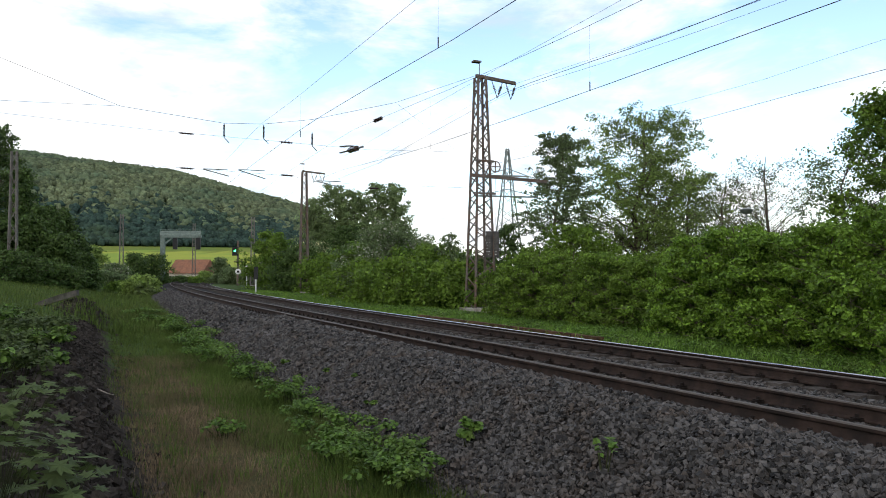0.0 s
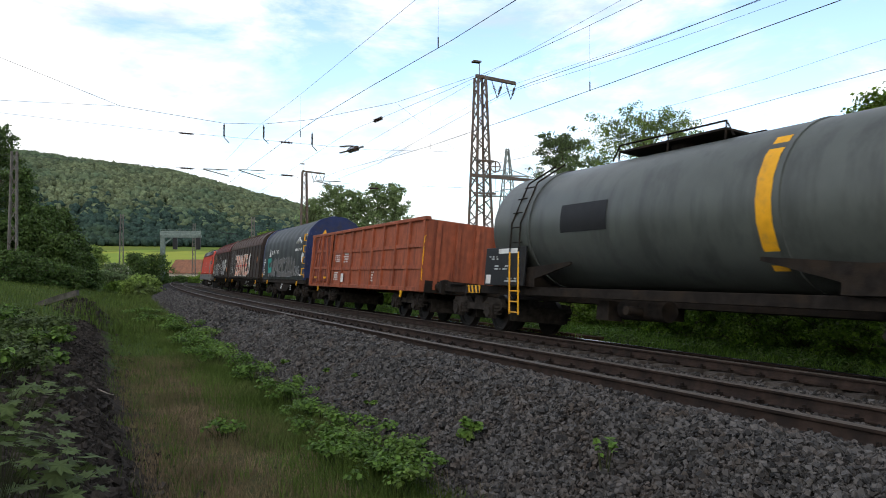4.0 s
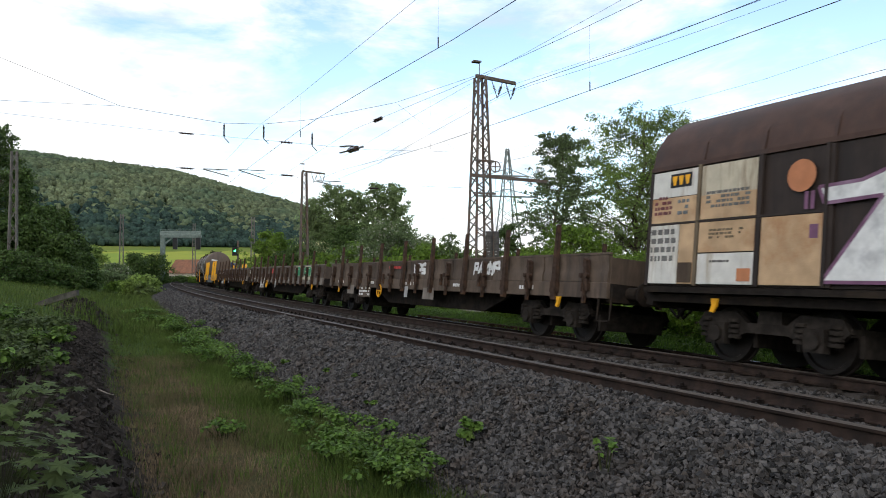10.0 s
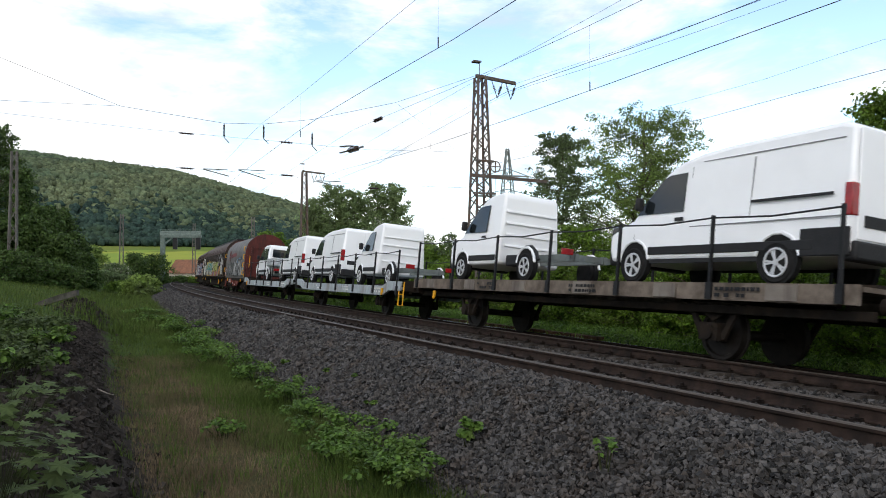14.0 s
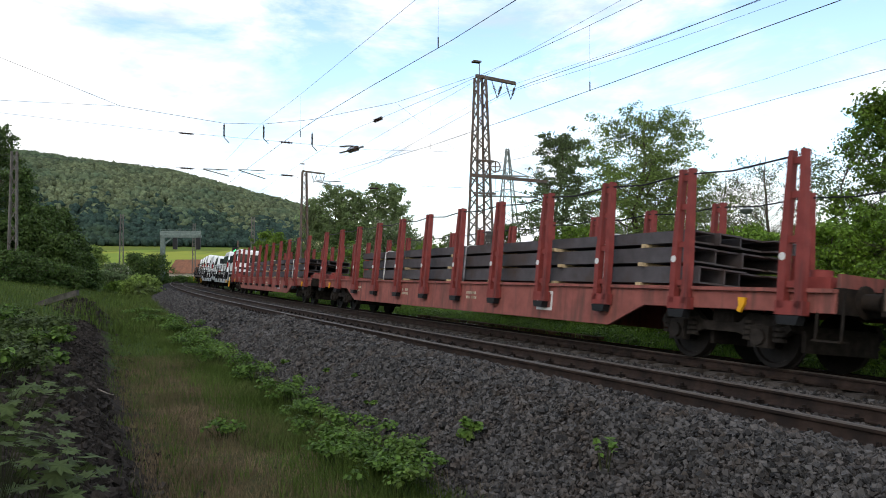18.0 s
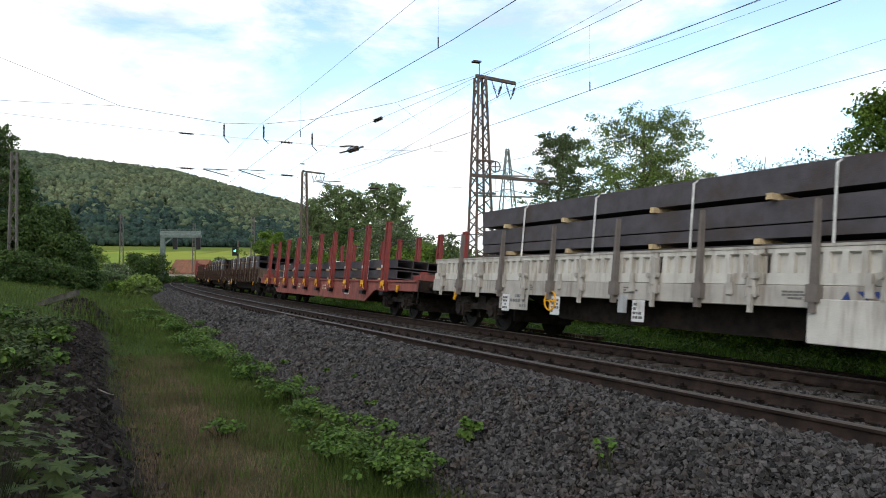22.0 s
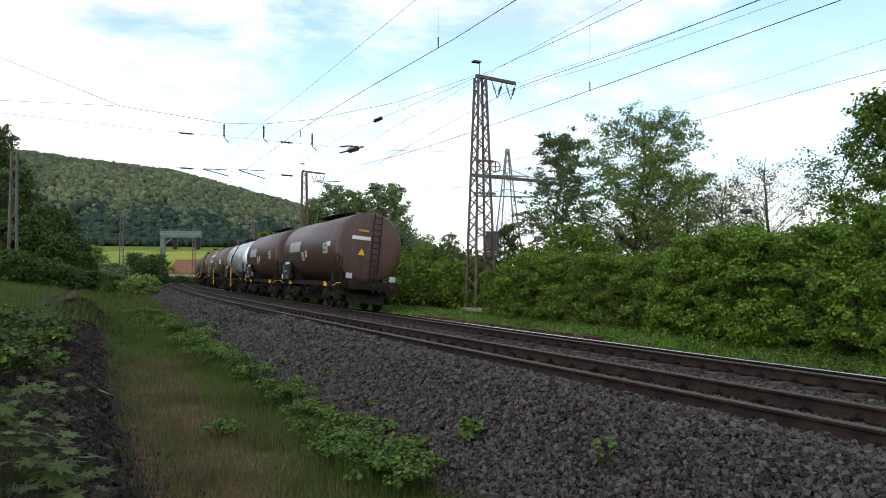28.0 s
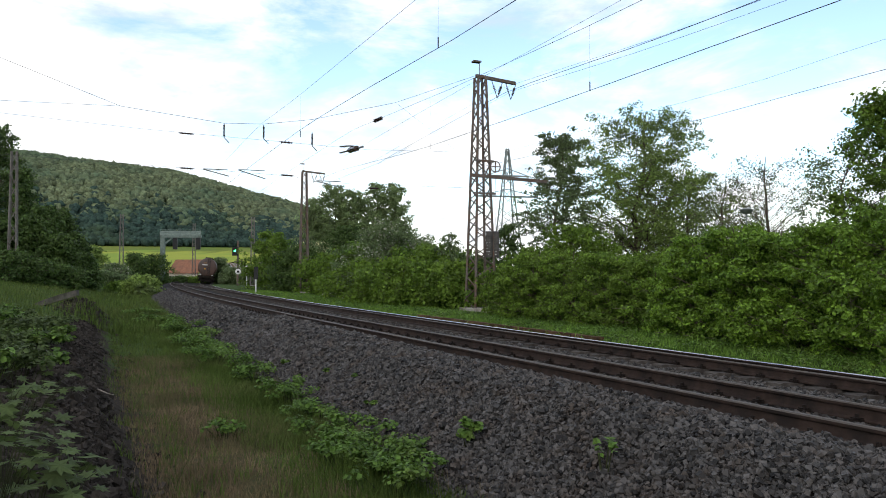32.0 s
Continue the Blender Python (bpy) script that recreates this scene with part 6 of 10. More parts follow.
def box_wagon(label, L, bogies, side, roof, panels, rise=0.0):
    root = thing("sliding_wall_wagon", label, "freight wagon", "train")
    b = L / 2 - 0.62
    arch = [(1.40, 1.14), (1.42, 3.28), (1.36, 3.55), (1.15, 3.83), (0.75, 4.08), (0.3, 4.2), (-0.3, 4.2), (-0.75, 4.08), (-1.15, 3.83), (-1.36, 3.55), (-1.42, 3.28), (-1.40, 1.14)]
    arch = [(y, z + rise * max(0.0, (z - 3.28) / 0.92) ** 0.7) for y, z in arch]
    part("body", Geo().prism([(y * 0.985, z if z < 3.3 else z - 0.05) for y, z in arch], -b + 0.06, b - 0.06), side, root)
    shell = [p for p in arch if p[1] > 3.2]
    part("roof", Geo().prism(shell + [(y * 0.97, z - 0.06) for y, z in shell[::-1]], -b, b), roof, root)
    n = round(2 * b / 1.25)
    def band():
        return Geo().prism([(y * 1.016, z + 0.03) for y, z in shell] + [(y, z) for y, z in shell[::-1]], -0.03, 0.03).mesh("roof_seam", roof)
    for i in range(1, n):
        part("roof_seam", once(("seam", roof.name), band), None, root, at=pose(-b + 2 * b * i / n, 0, 0))
    for q in (-1, 1):
        part("gutter", Geo().box(-b, b, min(q * 1.39, q * 1.45), max(q * 1.39, q * 1.45), 3.24, 3.32), roof, root)
        for k in range(panels):
            x0, x1 = -b + 2 * b * k / panels + 0.02, -b + 2 * b * (k + 1) / panels - 0.02
            w = part("sliding_wall", Geo().box(x0, x1, min(q * 1.36, q * 1.42), max(q * 1.36, q * 1.42), 1.2, 3.22), side, root)
            m = max(3, round((x1 - x0) / 1.2))
            for j in range(m + 1):
                x = x0 + (x1 - x0) * j / m
                def rib():
                    return Geo().box(-0.035, 0.035, -0.035, 0.035, 1.2, 3.22).mesh("rib", side)
                part("rib", once(("rib", side.name), rib), None, w, at=pose(min(max(x, x0 + 0.04), x1 - 0.04), q * 1.435, 0))
        part("slide_rail", Geo().box(-b, b, min(q * 1.34, q * 1.47), max(q * 1.34, q * 1.47), 1.08, 1.17), M_UNDER, root)
        e = part("end_wall", Geo().prism([(y * 0.97, z - 0.03) for y, z in arch], min(q * (b - 0.05), q * (b + 0.03)), max(q * (b - 0.05), q * (b + 0.03))), side, root)
        for y in (-0.9, -0.3, 0.3, 0.9):
            part("end_post", Geo().box(min(q * (b + 0.035), q * (b + 0.11)), max(q * (b + 0.035), q * (b + 0.11)), y - 0.05, y + 0.05, 1.2, 3.7), side, e)
    sole_bars(root, -b, b, 0.92, 1.07, M_UNDER, 1.3)
    if bogies:
        fishbelly(root, -b + 4.6, b - 4.6, 0.42, 0.95, 1.06, 1.6, M_UNDER, 1.12)
    else:
        fishbelly(root, -b + 3.7, b - 3.7, 0.62, 0.9, 1.0, 1.0, M_UNDER, 1.05)
    running_gear(root, L, bogies, 3.0 if bogies else 3.35)
    hook_marks(root, L, z=0.95, y=1.31)
    handrails(root, L, M_UNDER)
    return root, b


def hood_wagon(label, L, tarp, end, sole, belly=None, band=0.3):
    """A short coil wagon under a sliding tarpaulin hood."""
    root = thing("tarpaulin_wagon", label, "freight wagon", "train")
    b = L / 2 - 0.62
    half = [(1.38, 1.12), (1.44, 1.6), (1.45, 2.6), (1.43, 3.1), (1.33, 3.42), (1.12, 3.72), (0.85, 3.98), (0.3, 4.2)]
    arch = half + [(-y, z) for y, z in half[::-1]]
    rings = []
    n = 36
    for i in range(n + 1):
        x = -b + band + (2 * b - 2 * band) * i / n
        k = 1.0 + (0.008 if i % 4 == 0 else -0.010 * math.sin(i % 4 * math.pi / 4))
        rings.append([(x, y * k, 1.12 + (z - 1.12) * k * 1.02) for y, z in arch])
    part("hood", Geo().loft(rings), tarp, root)
    for q in (-1, 1):
        part("end_wall", Geo().prism([(y * 1.01, z + 0.13 if z > 3.2 else z) for y, z in arch], min(q * (b - band), q * b), max(q * (b - band), q * b)), end, root, bevel=0.02)
        for y in (-1.0, 0.0, 1.0):
            part("end_post", Geo().box(min(q * b, q * (b + 0.07)), max(q * b, q * (b + 0.07)), y - 0.07, y + 0.07, 1.15, 3.5), end, root)
        for z in (1.9, 2.7, 3.35):
            part("end_rail", Geo().box(min(q * b, q * (b + 0.05)), max(q * b, q * (b + 0.05)), -1.3, 1.3, z - 0.05, z + 0.05), end, root)
        part("end_handrail", Geo().tube([(q * (b + 0.08), 1.15, 1.9), (q * (b + 0.2), 1.15, 1.95), (q * (b + 0.2), 1.15, 2.65), (q * (b + 0.08), 1.15, 2.7)], 0.022, 6), M_YELLOW, root, "yellow handrail")
    sole_bars(root, -b, b, 0.92, 1.11, sole, 1.36)
    fishbelly(root, -b + 3.3, b - 3.3, 0.5, 0.95, 1.0, 1.1, belly or sole, 1.28)
    running_gear(root, L, True, 2.35)
    hook_marks(root, L, z=1.0, y=1.37)
    handrails(root, L, None, 1.2, 2.9)
    return root, b


def open_wagon(label, L):
    root = thing("open_wagon", label, "freight wagon", "train")
    b = L / 2 - 0.62
    part("floor", Geo().box(-b, b, -1.34, 1.34, 1.05, 1.15), M_RUSTRED, root)
    for q in (-1, 1):
        w = part("side_wall", Geo().box(-b, b, min(q * 1.32, q * 1.38), max(q * 1.32, q * 1.38), 0.9, 3.06), M_RUSTRED, root)
        part("top_rail", Geo().box(-b - 0.04, b + 0.04, min(q * 1.28, q * 1.47), max(q * 1.28, q * 1.47), 3.06, 3.18), M_RUSTRED, root, bevel=0.02)
        part("bottom_rail", Geo().box(-b, b, min(q * 1.3, q * 1.44), max(q * 1.3, q * 1.44), 0.86, 1.0), M_RUSTRED, root, bevel=0.015)
        for z in (1.62, 2.3):
            part("waist_rail", Geo().box(-b, b, min(q * 1.381, q * 1.43), max(q * 1.381, q * 1.43), z - 0.06, z + 0.06), M_RUSTRED, w)
        for j in range(12):
            x = -b + 0.1 + (2 * b - 0.2) * j / 11
            part("rib", Geo().box(x - 0.07, x + 0.07, min(q * 1.38, q * 1.46), max(q * 1.38, q * 1.46), 0.9, 3.06), M_RUSTRED, w)
        part("end_wall", Geo().box(min(q * b, q * (b - 0.06)), max(q * b, q * (b - 0.06)), -1.32, 1.32, 0.9, 3.1), M_RUSTRED, root)
        for y in (-1.0, -0.33, 0.33, 1.0):
            part("end_post", Geo().box(min(q * b, q * (b + 0.09)), max(q * b, q * (b + 0.09)), y - 0.07, y + 0.07, 0.95, 3.05), M_RUSTRED, root)
    x = b - 1.9
    M_DOOR = mat("door_rust", (0.15, 0.034, 0.02), 0.65, 0, 0.2, 4, (0.09, 0.03, 0.02), 0.5, 1.4)
    for e in (-0.72, 0.72):
        d = part("door", Geo().box(x + e - 0.66, x + e + 0.66, 1.432, 1.45, 1.1, 2.98), M_DOOR, root, "darker red braced door")
        part("brace", Geo().beam((x + e * 1.7, 1.475, 1.2), (x + e * 0.75, 1.475, 2.92), 0.05, 0.12), M_RUSTRED, d)
        part("brace", Geo().beam((x + e * 0.2, 1.475, 1.66), (x + e * 1.42, 1.475, 1.66), 0.05, 0.1), M_RUSTRED, d)
        part("brace", Geo().beam((x + e * 0.2, 1.475, 2.4), (x + e * 1.0, 1.475, 2.4), 0.05, 0.1), M_RUSTRED, d)
        part("latch", Geo().box(x + e - 0.12, x + e + 0.12, 1.45, 1.5, 1.2, 1.28), M_YELLOW, d, "yellow latch")
    for e in (-1.42, 0.0, 1.42):
        part("door_post", Geo().box(x + e - 0.06, x + e + 0.06, 1.45, 1.53, 0.95, 3.06), M_RUSTRED, root)
    running_gear(root, L, True, 2.5)
    hook_marks(root, L, z=0.82, y=1.4)
    handrails(root, L, None, 1.2, 2.6)
    for i, (x, z, w, h) in enumerate(((b - 4.0, 2.05, 0.75, 0.32), (b - 5.2, 2.05, 0.75, 0.4), (b - 3.9, 1.32, 0.75, 0.36), (b - 8.4, 1.32, 0.55, 0.4), (b - 0.45, 1.6, 0.3, 0.6))):
        bars(root, x, z, w, h, 4, M_SPRAYW, 1.386, 40 + i)
    plate(root, "paper_plate", b - 5.0, 1.25, 0.42, 0.34, M_WHITE, 1.44)
    return root


def tank_wagon(label, L, front, rear, R, zc, shell, rings=(), platform=(-2.2, 2.2), ladder=None, panel=True, dished=0.32, saddle=True, name="tank_wagon", hazard=True, foot=M_YELLOW, rail=None, flat=False):
    """front, rear: x of the barrel's two ends."""
    root = thing(name, label, "tank wagon", "train")
    e = dished
    n = 7
    prof = [(rear + e * (1 - math.cos(i / n * math.pi / 2)), max(0.02, R * math.sin(i / n * math.pi / 2))) for i in range(n + 1)]
    if flat:
        prof = [(rear, 0.02), (rear + 0.02, R * 0.42), (rear + 0.035, R * 0.43), (rear + 0.05, R * 0.6), (rear + 0.09, R * 0.86), (rear + 0.12, R * 0.955), (rear + 0.15, R * 0.985), (rear + 0.2, R)]
    prof += [(front - (x - rear), r) for x, r in prof[::-1]]
    part("barrel", Geo().lathe(prof, 40, at=(0, 0, zc)), shell, root)
    for x in rings:
        part("barrel_band", Geo().lathe([(x - 0.05, R - 0.02), (x - 0.05, R + 0.025), (x + 0.05, R + 0.025), (x + 0.05, R - 0.02)], 40, at=(0, 0, zc)), shell, root)
    if platform:
        a, b = platform
        top = zc + R
        part("walkway", Geo().box(a, b, -0.5, 0.5, top + 0.10, top + 0.14), M_UNDER, root)
        g = Geo()
        for y in (-0.5, 0.5):
            g.tube([(a - 0.2, y, top - 0.05), (a, y, top + 0.26), (b, y, top + 0.26), (b + 0.2, y, top - 0.05)], 0.02, 5)
            k = max(2, int((b - a) / 1.2))
            for i in range(k + 1):
                x = a + (b - a) * i / k
                g.tube([(x, y, top - 0.1), (x, y, top + 0.26)], 0.018, 5)
        part("railing", g, M_UNDER, root)
        part("manhole", Geo().cyl((0, 0, top - 0.05), (0, 0, top + 0.22), 0.3, 16), M_UNDER, root)
    if ladder is not None:
        g = Geo()
        for dx in (-0.2, 0.2):
            g.tube([(ladder + dx, 1.38, 0.45), (ladder + dx, R + 0.04, 1.3), (ladder + dx, R + 0.085, 1.92)], 0.022, 5)
        for i in range(5):
            z = 0.5 + 0.25 * i
            g.tube([(ladder - 0.2, 1.4, z), (ladder + 0.2, 1.4, z)], 0.018, 5)
        part("ladder", g, foot, root, "footed ladder beside the barrel")
        u = Geo()
        for dx in (-0.2, 0.2):
            u.tube([(ladder + dx, R + 0.085, 1.92), (ladder + dx, R + 0.09, zc), (ladder + dx, (R + 0.09) * 0.75, zc + R * 0.72), (ladder + dx, 0.4, zc + R + 0.15)], 0.022, 5)
        for z in (2.15, 2.5, 2.85, 3.2, 3.5):
            yy = math.sqrt(max(0.1, (R + 0.09) ** 2 - (z - zc) ** 2))
            u.tube([(ladder - 0.2, yy, z), (ladder + 0.2, yy, z)], 0.016, 5)
        part("upper_ladder", u, M_UNDER, root, "dark ladder up the barrel")
    b = L / 2 - 0.62
    for q in (-1, 1):
        x1 = front if q > 0 else -rear
        x = q * (x1 - 1.4)
        if saddle:
            for y in (-1, 1):
                yy = sorted((y * 1.26, y * 1.3))
                part("saddle_plate", Geo().prism([(x + q * c, z) for c, z in ((1.3, 1.12), (1.3, 1.62), (0.9, 1.58), (-0.4, 1.56), (-2.2, 1.68), (-2.2, 1.62), (-0.8, 1.3), (-0.8, 1.12))], yy[0], yy[1], axis="y"), M_UNDER, root)
        part("saddle", Geo().box(x - 0.25, x + 0.25, -1.1, 1.1, 1.1, zc - R * 0.72), M_UNDER, root)
        part("end_platform", Geo().box(q * (b - 0.9) - 0.45, q * (b - 0.9) + 0.45, -1.3, 1.3, 1.12, 1.17), M_UNDER, root)
    part("end_railing", Geo().tube([(-b + 0.2, 1.36, 1.15), (-b + 0.2, 1.36, 2.15), (-b + 0.28, 1.36, 2.22), (-b + 0.62, 1.36, 2.22), (-b + 0.7, 1.36, 2.15), (-b + 0.7, 1.36, 1.15)], 0.024, 6), rail or M_UNDER, root)
    sole_bars(root, -b, b, 0.92, 1.12, M_UNDER, 1.2)
    part("centre_beam", Geo().box(-b, b, -0.35, 0.35, 0.85, 1.1), M_UNDER, root)
    part("air_tank", Geo().cyl((-0.6, 0.7, 0.75), (0.7, 0.7, 0.75), 0.2, 14).box(0.9, 1.3, 0.6, 0.95, 0.5, 0.9), M_UNDER, root)
    part("drain_valve", Geo().cyl((0, 0, 0.6), (0, 0, zc - R + 0.1), 0.16, 12).cyl((0, 0.2, 0.72), (0, 1.25, 0.72), 0.09, 10), M_UNDER, root)
    running_gear(root, L, True, 2.45)
    hook_marks(root, L, M_BOGIE, z=1.02, y=1.22)
    if hazard:
        for q in (-1, 1):
            x = q * (b - 1.9)
            pl = plate(root, "hazard_stripe_plate", x, 1.02, 0.8, 0.2, M_YELLOW, 1.24)
            for k in range(4):
                part("stripe", Geo().prism([(x - 0.38 + 0.2 * k, 0.925), (x - 0.28 + 0.2 * k, 0.925), (x - 0.2 + 0.2 * k, 1.115), (x - 0.3 + 0.2 * k, 1.115)], 1.247, 1.251, axis="y"), M_BLACK, pl)
    if panel:
        x = front - 1.0
        pl = part("data_panel", Geo().box(x - 0.95, x + 0.95, 1.38, 1.43, 1.12, 2.05), M_BLACK, root, "black data board", 0.01)
        part("data_label", Geo().box(x - 0.6, x + 0.3, 1.431, 1.434, 1.9, 2.02), M_WHITE, pl)
        part("data_label", Geo().box(x + 0.62, x + 0.86, 1.431, 1.434, 1.16, 1.38), M_WHITE, pl)
        for k, (dx, dz, w, h) in enumerate(((0.5, 0.22, 0.5, 0.12), (0.1, -0.02, 0.7, 0.14), (-0.35, -0.32, 0.55, 0.12))):
            bars(pl, x + dx, 1.58 + dz, w, h, 2, M_LABELSILVER, 1.432, 60 + k + int(L * 7))
    return root


def low_side_wagon(label, L, board, frame, stakes=8, stake_top=2.45, stake_mat=None, bright=False):
    root = thing("low_side_wagon", label, "freight wagon", "train")
    b = L / 2 - 0.62
    part("floor", Geo().box(-b, b, -1.3, 1.3, 1.12, 1.2), M_DECK, root)
    n = stakes
    for q in (-1, 1):
        for k in range(n):
            x0, x1 = -b + 2 * b * k / n + 0.03, -b + 2 * b * (k + 1) / n - 0.03
            deep = 0.05 if bright else 0.0
            f = part("side_flap", Geo().prism([(q * 1.36, 1.25), (q * 1.36, 1.42), (q * (1.34 - deep), 1.47 - deep), (q * (1.34 - deep), 1.64 + deep), (q * 1.36, 1.72), (q * 1.36, 1.79), (q * 1.27, 1.79), (q * 1.27, 1.25)], x0, x1), board, root)
            if bright:
                for j in range(8):
                    x = x0 + (x1 - x0) * (j + 0.5) / 8
                    part("rib", Geo().box(x - 0.05, x + 0.05, min(q * 1.28, q * 1.363), max(q * 1.28, q * 1.363), 1.41, 1.725), board, f)
            if q > 0:
                xm = (x0 + x1) / 2
                def make():
                    return Geo().box(-0.06, 0.06, 0, 0.06, -0.16, 0.03).box(-0.035, 0.035, 0.02, 0.07, -0.05, 0.16).mesh("hinge", M_RESCREAM if bright else M_RUSTDARK)
                part("hinge", once(("hinge", bright), make), None, f, at=pose(xm - 0.55, 1.36, 1.24))
        for k in range(n + 1):
            x = (k - n / 2) * 2.2
            def make2():
                k2 = 0.68 if bright else 1.0
                return Geo().prism([(-0.07 * k2, -0.1), (0.07 * k2, -0.1), (0.075 * k2, 0.35), (0.035 * k2, 1.52), (-0.035 * k2, 1.52), (-0.075 * k2, 0.35)], -0.045, 0.045, axis="y").box(-0.1, 0.1, -0.055, 0.055, 0.05, 0.3).mesh("stake", stake_mat or M_RUSTDARK)
            if q > 0 and abs(x) < b:
                def catch():
                    g = Geo().box(-0.11, 0.11, -0.02, 0.07, 0.12, 0.26).box(-0.05, 0.05, -0.02, 0.09, 0.26, 0.62)
                    g.prism([(-0.04, 0.55), (0.06, 0.6), (0.05, 0.78), (-0.05, 0.74)], -0.01, 0.1, axis="y").box(-0.03, 0.03, 0.03, 0.1, -0.14, 0.14)
                    for dx in (-0.09, 0.09):
                        g.cyl((dx, 0.05, 0.42), (dx, 0.13, 0.42), 0.05, 8).beam((dx, 0.06, 0.1), (dx * 0.5, 0.08, 0.42), 0.05, 0.045)
                    return g.mesh("flap_catch", M_RESCREAM if bright else M_RUSTDARK)
                part("flap_catch", once(("flap_catch", bright), catch), None, root, at=pose(x, q * 1.38, 0.95))
            if k < n:
                part("stake", once(("lstake", bright, (stake_mat or M_RUSTDARK).name), make2), None, root, at=pose(x + 1.1, q * 1.44, 0.95))
        part("end_flap", Geo().box(min(q * b, q * (b - 0.06)), max(q * b, q * (b - 0.06)), -1.3, 1.3, 1.2, 1.74), board, root)
        # Frame colour on the rail gives both wear and the lit top edge.
        part("top_rail", Geo().box(-b, b, min(q * 1.29, q * 1.375), max(q * 1.29, q * 1.375), 1.793, 1.835), frame, root, "pale top edge, worn and with light in its colour")
    sole_bars(root, -b, b, 0.92, 1.24, frame, 1.38)
    fishbelly(root, -b + 4.5, b - 4.5, 0.45, 0.9, 0.95, 1.4, M_UNDER, 0.9)
    running_gear(root, L, True, 2.95)
    hook_marks(root, L, z=0.86, y=1.4)
    x = b - 4.6
    plate(root, "data_plate", x, 0.78, 1.3, 0.42, frame, 1.385)
    bars(root, x, 0.78, 1.15, 0.34, 3, M_LOCOROOF if bright else M_SPRAYW, 1.392, 80)
    for k in range(5):
        xx = b - 1.6 - 3.6 * k
        bars(root, xx, 1.1, 0.8 if not bright else 0.4, 0.14, 1 if not bright else 3, M_SPRAYW if not bright else M_LOCOGREY, 1.381, 90 + k)
    plate(root, "paper_plate", b - 8.6, 0.84, 0.26, 0.34, M_LABELSILVER, 1.385)
    part("brake_wheel", Geo().tube([(b - 6.2 + 0.21 * math.cos(k * 0.3927), 1.42, 0.82 + 0.21 * math.sin(k * 0.3927)) for k in range(17)], 0.02, 6).beam((b - 6.4, 1.42, 0.82), (b - 6.0, 1.42, 0.82), 0.025, 0.025).beam((b - 6.2, 1.42, 0.62), (b - 6.2, 1.42, 1.02), 0.025, 0.025).cyl((b - 6.2, 1.38, 0.82), (b - 6.2, 1.44, 0.82), 0.04, 8), M_YELLOW, root, "yellow hand wheel")
    return root, b


